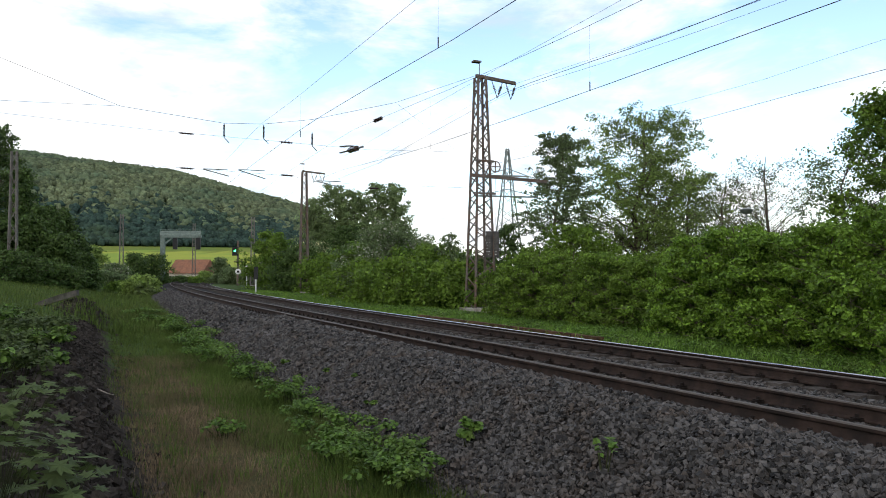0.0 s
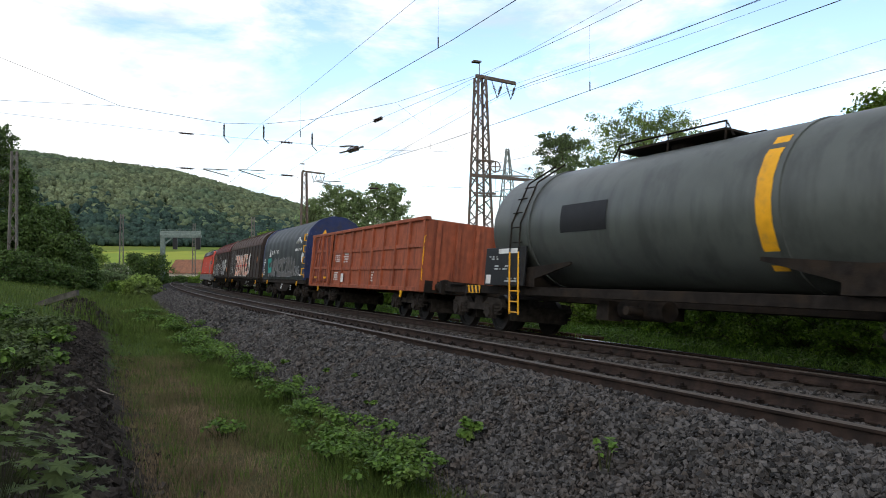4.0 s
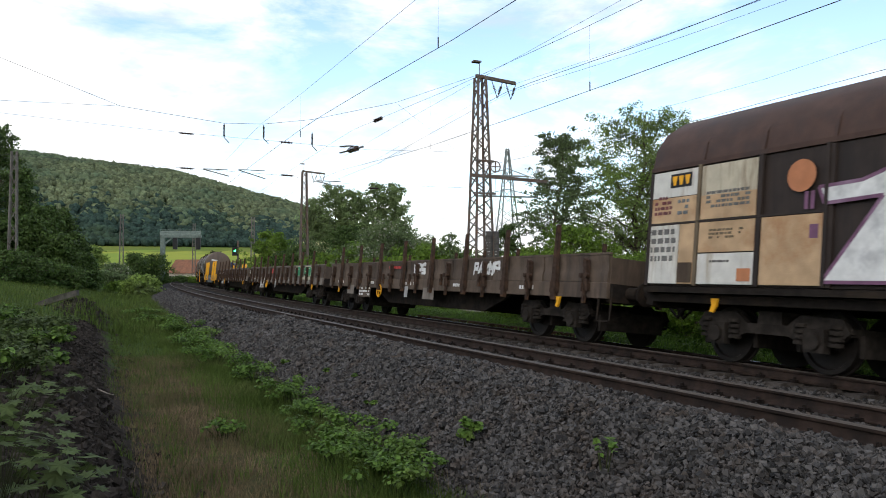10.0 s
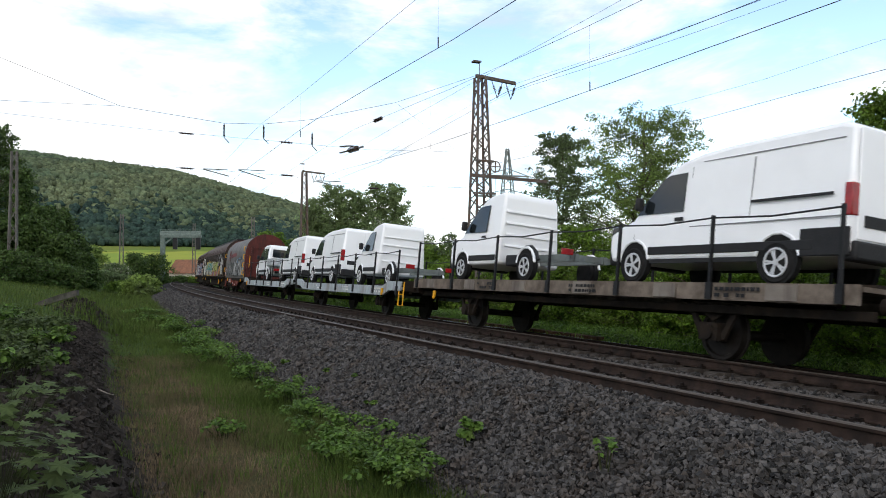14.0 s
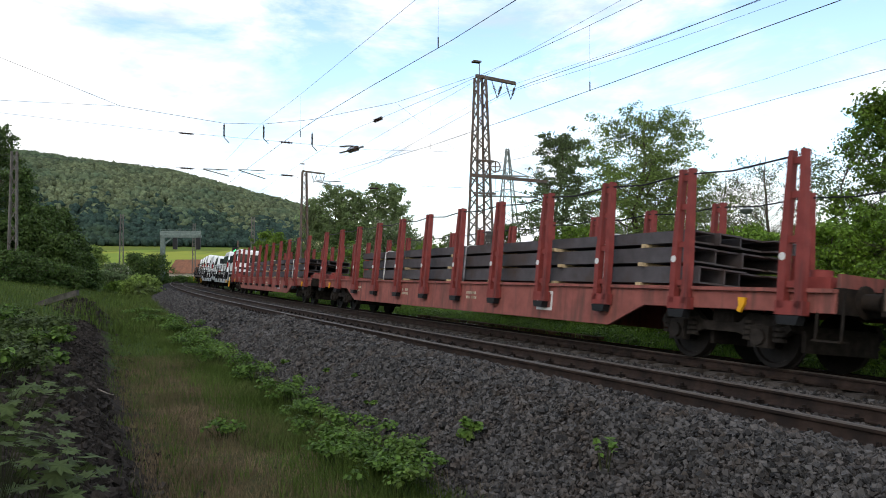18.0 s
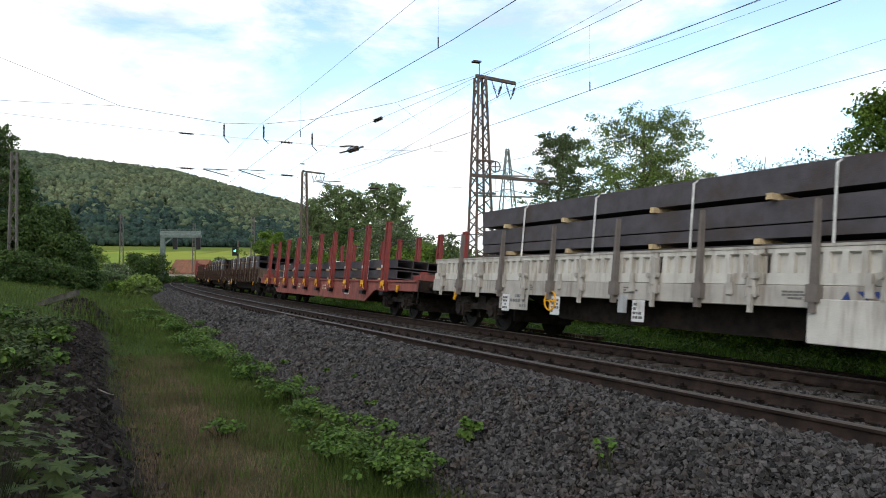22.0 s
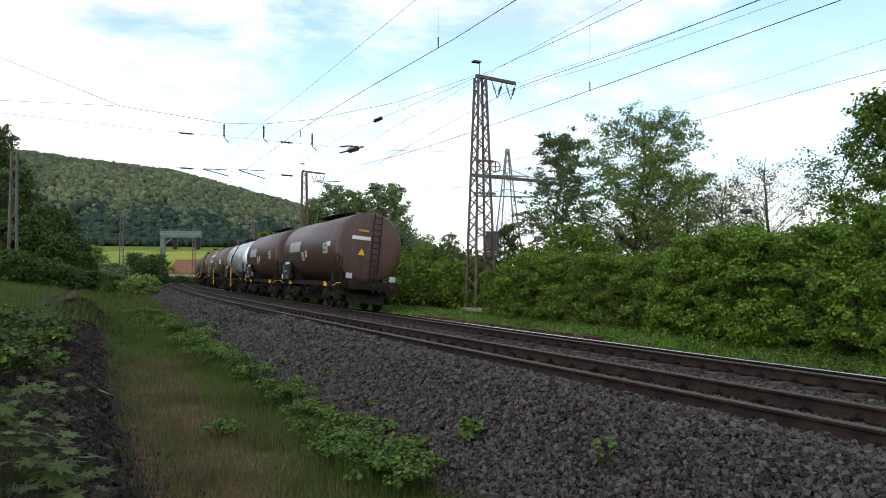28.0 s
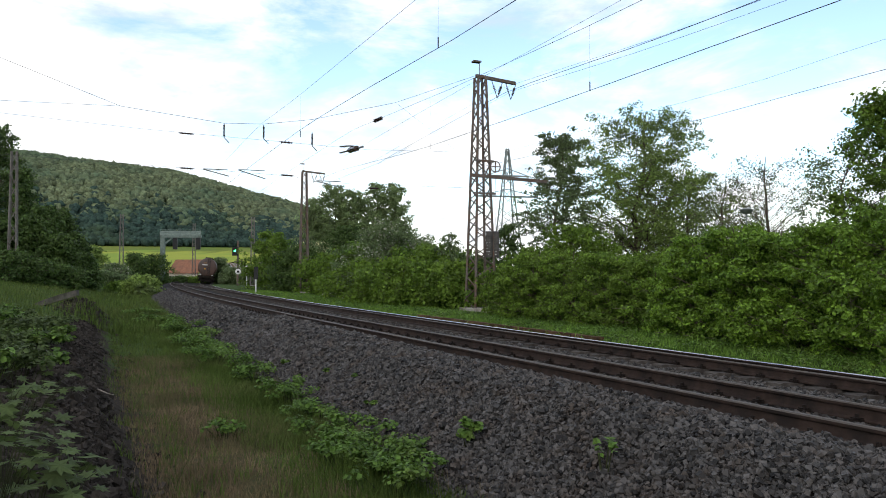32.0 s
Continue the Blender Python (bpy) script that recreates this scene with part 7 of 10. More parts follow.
def stake_wagon(label, L, yellow=False):
    root = thing("stake_wagon", label, "freight wagon", "train")
    b = L / 2 - 0.62
    part("floor", Geo().box(-b, b, -1.3, 1.3, 1.02, 1.1), M_STAKERED, root)
    for q in (-1, 1):
        a = sorted((q * 1.3, q * 1.36))
        part("side_beam", Geo().prism([(-b, 1.14), (b, 1.14), (b, 0.86), (b - 3.9, 0.84), (b - 4.9, 0.42), (-b + 4.9, 0.42), (-b + 3.9, 0.84), (-b, 0.86)], a[0], a[1], axis="y"), M_STAKERED, root, bevel=0.01)
        part("deck_edge", Geo().box(-b, b, min(q * 1.28, q * 1.42), max(q * 1.28, q * 1.42), 1.142, 1.2), M_STAKERED, root)
        part("end_board", Geo().box(min(q * b, q * (b - 0.07)), max(q * b, q * (b - 0.07)), -1.25, 1.25, 1.15, 1.42), M_STAKERED, root)
        part("brake_gear", Geo().box(q * (b - 0.5) - 0.3, q * (b - 0.5) + 0.3, 0.5, 1.2, 1.2, 1.38).cyl((q * (b - 0.6), 0.9, 1.38), (q * (b - 0.6), 0.9, 1.5), 0.16, 12), M_STAKEPOST, root)
        for k in range(10 if yellow else 12):
            x = (1.1, 3.27, 5.45, 7.63, 9.8, 12.05)[k // 2] * (1 if k % 2 else -1)
            def make():
                g = Geo()
                for dx in (-0.15, 0.15):
                    g.prism([(dx - 0.06, -0.25), (dx + 0.06, -0.25), (dx + 0.065, 0.5), (dx * 0.72 + 0.04, 2.05), (dx * 0.72 - 0.04, 2.05), (dx - 0.065, 0.5)], -0.06, 0.06, axis="y")
                for z in (0.1, 0.75, 1.4, 1.9):
                    g.box(-0.14, 0.14, -0.045, 0.02, z - 0.05, z + 0.05)
                return g.box(-0.24, 0.24, -0.08, 0.06, -0.34, -0.14).mesh("stake", M_STAKEPOST)
            s = part("stake", once("redstake", make), None, root, at=pose(x, q * 1.45, 1.15))
            if q > 0:
                def dot():
                    return Geo().cyl((0.15, 0.061, 0.5), (0.15, 0.068, 0.5), 0.06, 12).mesh("reflector", M_WHITE)
                part("reflector", once("reflector", dot), None, s)
                def foot():
                    return Geo().prism([(-0.16, -0.48), (0.16, -0.48), (0.2, -0.35), (-0.2, -0.35)], -0.07, 0.08, axis="y").mesh("stake_foot", M_BLACK)
                part("stake_foot", once("stakefoot", foot), None, s)
                if yellow:
                    def lever():
                        return Geo().prism([(0.0, 0.0), (-0.22, 0.02), (-0.26, -0.1), (-0.12, -0.16), (0.02, -0.1)], 0.09, 0.13, axis="y").tube([(-0.18, 0.12, -0.04), (-0.48, 0.15, -0.3)], 0.017, 5).tube([(-0.05, 0.12, -0.12), (-0.02, 0.12, -0.24)], 0.02, 5).mesh("ratchet_lever", M_YELLOW)
                    part("ratchet_lever", once("lever", lever), None, s)
        part("rope", Geo().tube([(-11.9 + 23.8 * k / 22, q * 1.45, 3.12 - (0.07 if k % 2 else 0)) for k in range(23)], 0.016, 5), M_BLACK, root)
    running_gear(root, L, True, 2.95)
    hook_marks(root, L, z=0.98, y=1.37)
    for k in range(3):
        bars(root, b - 5.4 - 4.6 * k, 0.85, 0.6, 0.24, 2, M_CREAM, 1.363, 100 + k)
    plate(root, "emblem", -b + 7.2, 0.82, 0.62, 0.42, M_WHITE, 1.362, "white framed emblem plate")
    plate(root, "emblem_field", -b + 7.2, 0.82, 0.5, 0.3, M_STAKERED, 1.369)
    return root, b


def beams_load(label, n_rows, length, heights, seed, straps=3, w=2.3, gaps=None):
    """A strapped stack of rolled steel sections on timber."""
    root = thing("steel_beam_stack", label, "steel beams", "steel loads")
    r, z = random.Random(seed), 0.0
    for i, h in enumerate(heights):
        gap = gaps[i] if gaps else 0.07
        for x in (-0.42, -0.27, -0.1, 0.06, 0.24, 0.4):
            reach, x = r.uniform(0.02, 0.14), x + r.uniform(-0.012, 0.012)
            if gap > 0.03:
                part("timber", Geo().box(length * x - 0.06, length * x + 0.06, -w / 2, w / 2 + reach, z, z + gap), M_TIMBER, root, "pale timber spacer")
        z += gap
        m = 4 if h < 0.5 else 3
        for j in range(m):
            y0, y1 = -w / 2 + w * j / m + 0.02, -w / 2 + w * (j + 1) / m - 0.02
            dx, t = r.uniform(-0.15, 0.15), 0.03
            part("steel_beam", Geo().prism([(y0, z), (y1, z), (y1, z + t), (y0 + t, z + t), (y0 + t, z + h - t), (y1, z + h - t), (y1, z + h), (y0, z + h)] if j == 0 else
                                           [(y1, z), (y0, z), (y0, z + t), (y1 - t, z + t), (y1 - t, z + h - t), (y0, z + h - t), (y0, z + h), (y1, z + h)], -length / 2 + dx, length / 2 + dx), M_STEEL, root)
        z += h
    for k in range(straps):
        x = -length * 0.36 + length * 0.72 * k / max(1, straps - 1)
        part("strap", Geo().tube([(x, w / 2 + 0.03, 0), (x, w / 2 + 0.03, z * 0.96), (x - 0.06, w / 2 - 0.08, z + 0.03), (x, -w / 2 + 0.08, z + 0.03), (x, -w / 2 - 0.03, 0)], 0.021, 4), M_STRAP, root, "pale lashing strap")
    return root


def fence(root, x0, x1, z, h, n, material, y=1.46, sag=0.05):
    for q in (-1, 1):
        pts = []
        for k in range(n):
            x = x0 + (x1 - x0) * k / (n - 1)
            part("fence_post", Geo().box(x - 0.024, x + 0.024, min(q * (y - 0.03), q * (y + 0.02)), max(q * (y - 0.03), q * (y + 0.02)), z - 0.05, z + h).box(x - 0.06, x + 0.06, min(q * (y - 0.04), q * (y + 0.03)), max(q * (y - 0.04), q * (y + 0.03)), z - 0.25, z + 0.02), M_BLACK, root)
            pts += [(x, q * y, z + h - 0.04)] + ([((x + (x1 - x0) / (n - 1) / 2), q * y, z + h - 0.04 - sag)] if k < n - 1 else [])
        part("fence_rope", Geo().tube(pts, 0.016, 5), M_BLACK, root)


def car_flat(label, L, timber=False):
    """A pair of two axle flats, close coupled, for vans."""
    root = thing("vehicle_flat_wagon", label, "flat wagon", "train")
    e = L / 2
    frame = M_RESGREY if timber else M_CARFLAT
    deck = 1.24 if timber else 0.98
    for u in (-1, 1):
        x0, x1 = (0.45, e - 0.62) if u > 0 else (-e + 0.62, -0.45)
        part("deck", Geo().box(x0, x1, -1.32, 1.32, deck - 0.07, deck), M_DECK if timber else frame, root)
        for q in (-1, 1):
            a = sorted((q * 1.36, q * 1.44))
            if timber:
                part("side_beam", Geo().box(x0, x1, a[0], a[1], deck - 0.26, deck + 0.02), M_DECK, root, "weathered timber edge")
                for k in range(6):
                    x = x0 + (x1 - x0) * (k + 0.5) / 6 - 0.3
                    part("stanchion_pocket", Geo().box(x, x + 0.55, min(q * 1.44, q * 1.48), max(q * 1.44, q * 1.48), deck - 0.24, deck + 0.0), frame, root, "pale painted pocket")
            else:
                part("side_beam", Geo().prism([(x0, 1.16), (x0 + 1.1, 1.16), (x0 + 1.7, 1.0), (x1 - 1.7, 1.0), (x1 - 1.1, 1.16), (x1, 1.16), (x1, 0.86), (x1 - 1.0, 0.86), (x1 - 1.6, 0.68), (x0 + 1.6, 0.68), (x0 + 1.0, 0.86), (x0, 0.86)], a[0], a[1], axis="y"), frame, root, bevel=0.01)
            part("wheel_track", Geo().box(x0, x1, min(q * 0.62, q * 1.02), max(q * 0.62, q * 1.02), deck, deck + 0.05), M_UNDER, root)
        fence(root, x0 + 0.25, x1 - 0.25, deck, 1.12 if timber else 1.2, 7, M_UNDER)
        for x in (x0 + 2.9, x1 - 2.9):
            single_axle(root, x)
        sole_bars(root, x0, x1, 0.78, 0.92, M_UNDER, 1.1)
        for k in range(3):
            bars(root, x0 + 2.0 + 4.0 * k, deck - 0.13, 0.9, 0.2, 2, M_BLACK if timber else M_SPRAYW, 1.485 if timber else 1.445, 130 + k)
    part("drawbar", Geo().box(-0.6, 0.6, -0.15, 0.15, 0.9, 1.05).cyl((-0.45, 0.87, 1.0), (0.45, 0.87, 1.0), 0.12, 12).cyl((-0.45, -0.87, 1.0), (0.45, -0.87, 1.0), 0.12, 12), M_UNDER, root)
    for q in (-1, 1):
        part("head_stock", Geo().box(q * (e - 0.62) - 0.08, q * (e - 0.62) + 0.08, -1.3, 1.3, 0.86, 1.2), M_UNDER, root)
        for y in (-0.875, 0.875):
            part("buffer", MESHES["buffer"], None, root, at=pose(q * (e - 0.545), y, 1.05, 0, 0, 0 if q > 0 else 180))
    part("end_ladder", Geo().tube([(-e + 0.75, 1.4, 1.15), (-e + 0.75, 1.4, 0.4), (-e + 0.35, 1.4, 0.4), (-e + 0.35, 1.4, 1.15)], 0.022, 5).tube([(-e + 0.75, 1.4, 0.75), (-e + 0.35, 1.4, 0.75)], 0.02, 5), M_YELLOW, root)
    hook_marks(root, L, z=0.86, y=1.45)
    return root, deck + 0.05


def road_wheel(root, x, y, r, q):
    def tyre():
        return Geo().lathe([(-0.1, r - 0.13), (-0.11, r - 0.03), (-0.08, r), (0.08, r), (0.11, r - 0.03), (0.1, r - 0.13)], 24, axis="y").mesh("wheel", M_TYRE)
    def rim():
        g = Geo().tube([((r - 0.115) * math.cos(k * 0.3142), 0.1, (r - 0.115) * math.sin(k * 0.3142)) for k in range(21)], 0.022, 5)
        for k in range(5):
            a = k * 2 * math.pi / 5
            for e in (-0.13, 0.13):
                g.beam((0.03 * math.cos(a), 0.095, 0.03 * math.sin(a)), (math.cos(a + e) * (r - 0.12), 0.095, math.sin(a + e) * (r - 0.12)), 0.03, 0.034)
        return g.cyl((0, 0.08, 0), (0, 0.115, 0), 0.05, 10).mesh("rim", M_RIM)
    def hub():
        return Geo().cyl((0, 0.032, 0), (0, 0.045, 0), r - 0.155, 18).mesh("brake_disc", M_TYRE)
    w = part("wheel", once(("tyre", r), tyre), None, root, at=pose(x, y, r, 0, 0, 0 if q > 0 else 180))
    part("rim", once(("rim", r), rim), None, w)
    part("brake_disc", once(("hub", r), hub), None, w)


def side_profile(pts, wide, slim, z_mid, z_top):
    """A car body from its side outline, narrower towards the roof."""
    def w(z):
        return wide - slim * max(0.0, (z - z_mid) / (z_top - z_mid)) ** 1.2
    g, n = Geo(), len(pts)
    q = [(x, w(z), z) for x, z in pts] + [(x, -w(z), z) for x, z in pts]
    g.add(q, [(i, (i + 1) % n, n + (i + 1) % n, n + i) for i in range(n)] + [tuple(range(n)), tuple(range(n, 2 * n))[::-1]])
    return g, w


def pane(root, name, pts, w, q, material, lift=0.012):
    g, n = Geo(), len(pts)
    v = [(x, q * (w(z) + lift), z) for x, z in pts] + [(x, q * (w(z) - 0.02), z) for x, z in pts]
    g.add(v, [tuple(range(n)), tuple(range(n, 2 * n))[::-1]] + [(i, (i + 1) % n, n + (i + 1) % n, n + i) for i in range(n)])
    return part(name, g, material, root)


def shrink(root, fx, fy, fz):
    """Bring all parts of a thing to its true length, width and height."""
    for ob in root.children:
        ob.matrix_basis = Matrix.Diagonal((fx, fy, fz, 1)) @ ob.matrix_basis
    return root


def van(kind, label):
    """A large panel van, a windowed van, a crew cab pickup or a bare chassis cab."""
    root = thing("van" if kind in ("van", "window") else "pickup" if kind == "crew" else "chassis_cab", label, "van" if kind in ("van", "window") else "truck", "new vans")
    nose = [(2.74, 0.40), (2.82, 0.62), (2.82, 0.92), (2.70, 1.04), (2.12, 1.22), (1.32, 2.06), (0.98, 2.24)]
    if kind in ("van", "window"):
        pts = nose + [(0.45, 2.35), (-0.3, 2.41), (-2.5, 2.44), (-2.72, 2.36), (-2.78, 1.2), (-2.78, 0.42)]
        top, rear = 2.44, -2.78
    elif kind == "crew":
        pts = nose + [(0.6, 2.27), (-0.75, 2.27), (-0.92, 2.15), (-0.98, 1.2), (-0.98, 0.42)]
        top, rear = 2.27, -0.98
    else:
        pts = nose + [(0.75, 2.30), (0.1, 2.36), (-0.02, 2.25), (-0.05, 0.5), (0.0, 0.42)]
        top, rear = 2.36, 0.0
    g, w = side_profile(pts, 0.99, 0.15, 1.15, top)
    body = part("body", g, M_VAN, root, "white painted body", 0.085)
    body.modifiers[0].segments = 3
    # grey of the open door joints, also used for painted crease shade
    gap = mat("panel_gap_and_crease_shade", (0.22, 0.22, 0.23), 0.6)
    for q in (-1, 1):
        pane(root, "side_window", [(1.98, 1.30), (1.86, 1.44), (1.34, 1.96), (1.18, 2.02), (0.72, 2.03), (0.70, 1.30)], w, q, M_GLASS)
        if kind == "crew":
            pane(root, "side_window", [(0.52, 1.32), (0.52, 2.03), (-0.4, 2.03), (-0.62, 1.36), (-0.55, 1.32)], w, q, M_GLASS)
        if kind == "window":
            for x in (-0.15, -1.75):
                pane(root, "side_window", [(x + 0.68, 1.36), (x + 0.68, 2.03), (x - 0.68, 2.03), (x - 0.68, 1.36)], w, q, M_GLASS)
        for x in ((0.6, -0.85) if kind in ("van", "window") else (0.58,) if kind == "crew" else ()):
            pane(root, "door_gap", [(x, 0.6), (x, 2.12), (x - 0.014, 2.12), (x - 0.014, 0.6)], w, q, gap, 0.004)
        pane(root, "door_gap", [(2.04, 0.66), (2.06, 1.2), (2.046, 1.2), (2.026, 0.66)], w, q, gap, 0.004)
        part("side_cladding", Geo().box(rear + (0.62 if kind in ("van", "window") else 0.08), 1.58, min(q * 0.985, q * 1.02), max(q * 0.985, q * 1.02), 0.52, 0.67), M_TRIM, root, "black rubbing strip", 0.01)
        if kind in ("van", "window"):
            part("side_cladding", Geo().box(rear, -1.92, min(q * 0.97, q * 1.015), max(q * 0.97, q * 1.015), 0.42, 0.84), M_TRIM, root, "black rear corner", 0.02)
            part("sill", Geo().box(-1.1, 1.55, min(q * 0.95, q * 0.99), max(q * 0.95, q * 0.99), 0.36, 0.44), M_TRIM, root)
        part("door_handle", Geo().box(0.68, 0.88, min(q * 0.99, q * 1.02), max(q * 0.99, q * 1.02), 1.13, 1.19), M_TRIM, root)
        part("mirror", Geo().box(1.74, 1.86, min(q * 1.02, q * 1.2), max(q * 1.02, q * 1.2), 1.36, 1.62), M_TRIM, root, bevel=0.05)
        for x in (2.0, -1.5):
            part("wheel_flare", Geo().tube([(x + 0.43 * math.cos(a), q * 0.985, 0.38 + 0.43 * math.sin(a)) for a in (0.15, 0.55, 0.95, 1.35, 1.78, 2.2, 2.6, 3.0)], 0.035, 6), M_VAN, root)
        if kind in ("van", "window"):
            pane(root, "slide_rail", [(-0.9, 1.33), (-0.9, 1.37), (-2.45, 1.37), (-2.45, 1.33)], w, q, M_TRIM, 0.016)
            # Two thin grey strips paint the shade along the body creases.
            pane(root, "panel_crease", [(0.5, 1.0), (0.5, 1.015), (-2.7, 1.015), (-2.7, 1.0)], w, q, gap, 0.004)
            pane(root, "panel_crease", [(0.35, 2.18), (0.35, 2.195), (-2.55, 2.195), (-2.55, 2.18)], w, q, gap, 0.004)
            part("tail_light", Geo().box(-2.80, -2.66, min(q * 0.84, q * 1.0), max(q * 0.84, q * 1.0), 1.0, 1.48), M_TAIL, root, "red tail light", 0.02)
        part("headlight", Geo().box(2.48, 2.80, min(q * 0.66, q * 0.985), max(q * 0.66, q * 0.985), 0.92, 1.12), M_GLASS, root, bevel=0.05)
        for x in (2.0, -1.5):
            # Black disc on the body stands in for the shaded wheel well.
            part("wheel_arch", Geo().cyl((x, q * 0.88, 0.38), (x, q * 0.998, 0.38), 0.40, 26), M_TYRE, root)
            road_wheel(root, x, q * 0.915, 0.335, q)
    part("windscreen", Geo().add([(2.08, 0.84, 1.28), (2.08, -0.84, 1.28), (1.36, -0.78, 2.03), (1.36, 0.78, 2.03), (2.105, 0.84, 1.30), (2.105, -0.84, 1.30), (1.385, -0.78, 2.05), (1.385, 0.78, 2.05)],
                                  [(0, 1, 2, 3), (7, 6, 5, 4), (0, 4, 5, 1), (1, 5, 6, 2), (2, 6, 7, 3), (3, 7, 4, 0)]), M_GLASS, root)
    part("front_bumper", Geo().box(2.55, 2.86, -0.95, 0.95, 0.34, 0.66), M_TRIM, root, bevel=0.06)
    part("grille", Geo().box(2.80, 2.835, -0.6, 0.6, 0.76, 0.92), M_TRIM, root, bevel=0.01)
    if kind in ("van", "window"):
        part("rear_bumper", Geo().box(-2.86, -2.55, -0.95, 0.95, 0.36, 0.64), M_TRIM, root, bevel=0.04)
        for y in (-0.43, 0.43):
            d = part("rear_door", Geo().box(-2.80, -2.77, y - 0.42, y + 0.42, 0.66, 2.3), M_VAN, root, bevel=0.02)
            if kind == "window":
                part("window", Geo().box(-2.815, -2.803, y - 0.35, y + 0.35, 1.36, 2.06), M_GLASS, d)
        part("plate_recess", Geo().box(-2.82, -2.804, 0.05, 0.72, 0.85, 1.02), M_TRIM, root)
        part("door_lock", Geo().box(-2.83, -2.804, -0.08, 0.0, 1.26, 1.38), M_TRIM, root)
    else:
        for y in (-0.42, 0.42):
            part("chassis_rail", Geo().box(-2.9, rear, y - 0.05, y + 0.05, 0.5, 0.68), M_TRIM if kind == "crew" else M_GALV, root)
        if kind == "crew":
            part("rear_window", Geo().box(rear - 0.03, rear - 0.005, -0.7, 0.7, 1.5, 2.0), M_GLASS, root)
            part("load_bed", Geo().box(-2.95, rear - 0.1, -1.02, 1.02, 0.90, 0.98), M_GALV, root)
            for q in (-1, 1):
                part("drop_side", Geo().box(-2.95, rear - 0.1, min(q * 1.0, q * 1.04), max(q * 1.0, q * 1.04), 0.96, 1.36), mat("bed_grey", (0.42, 0.44, 0.45), 0.45, 0.3), root, bevel=0.008)
                part("drop_end", Geo().box(-2.97 if q < 0 else rear - 0.12, -2.93 if q < 0 else rear - 0.08, -1.0, 1.0, 0.96, 1.36), MATS["bed_grey"], root)
        else:
            for z in (0.9, 1.2, 1.5, 1.8):
                part("back_rib", Geo().box(rear - 0.085, rear - 0.045, -0.8, 0.8, z, z + 0.06), M_VAN, root, bevel=0.01)
            part("mudguard", Geo().tube([(-1.5 + 0.48 * math.cos(a), 0.91, 0.36 + 0.48 * math.sin(a)) for a in (0.3, 0.8, 1.3, 1.85, 2.4, 2.85)], 0.05, 6), M_TRIM, root)
            part("cross_member", Geo().box(-2.85, -2.75, -0.6, 0.6, 0.52, 0.66), M_GALV, root)
            part("fuel_tank", Geo().box(-0.9, -0.25, 0.45, 0.85, 0.38, 0.66), M_TRIM, root, bevel=0.04)
        for y in (-0.75, 0.75):
            part("tail_light", Geo().box(-2.98, -2.92, y - 0.16, y + 0.16, 0.62, 0.76), M_TAIL, root, "red tail light", 0.01)
    return root


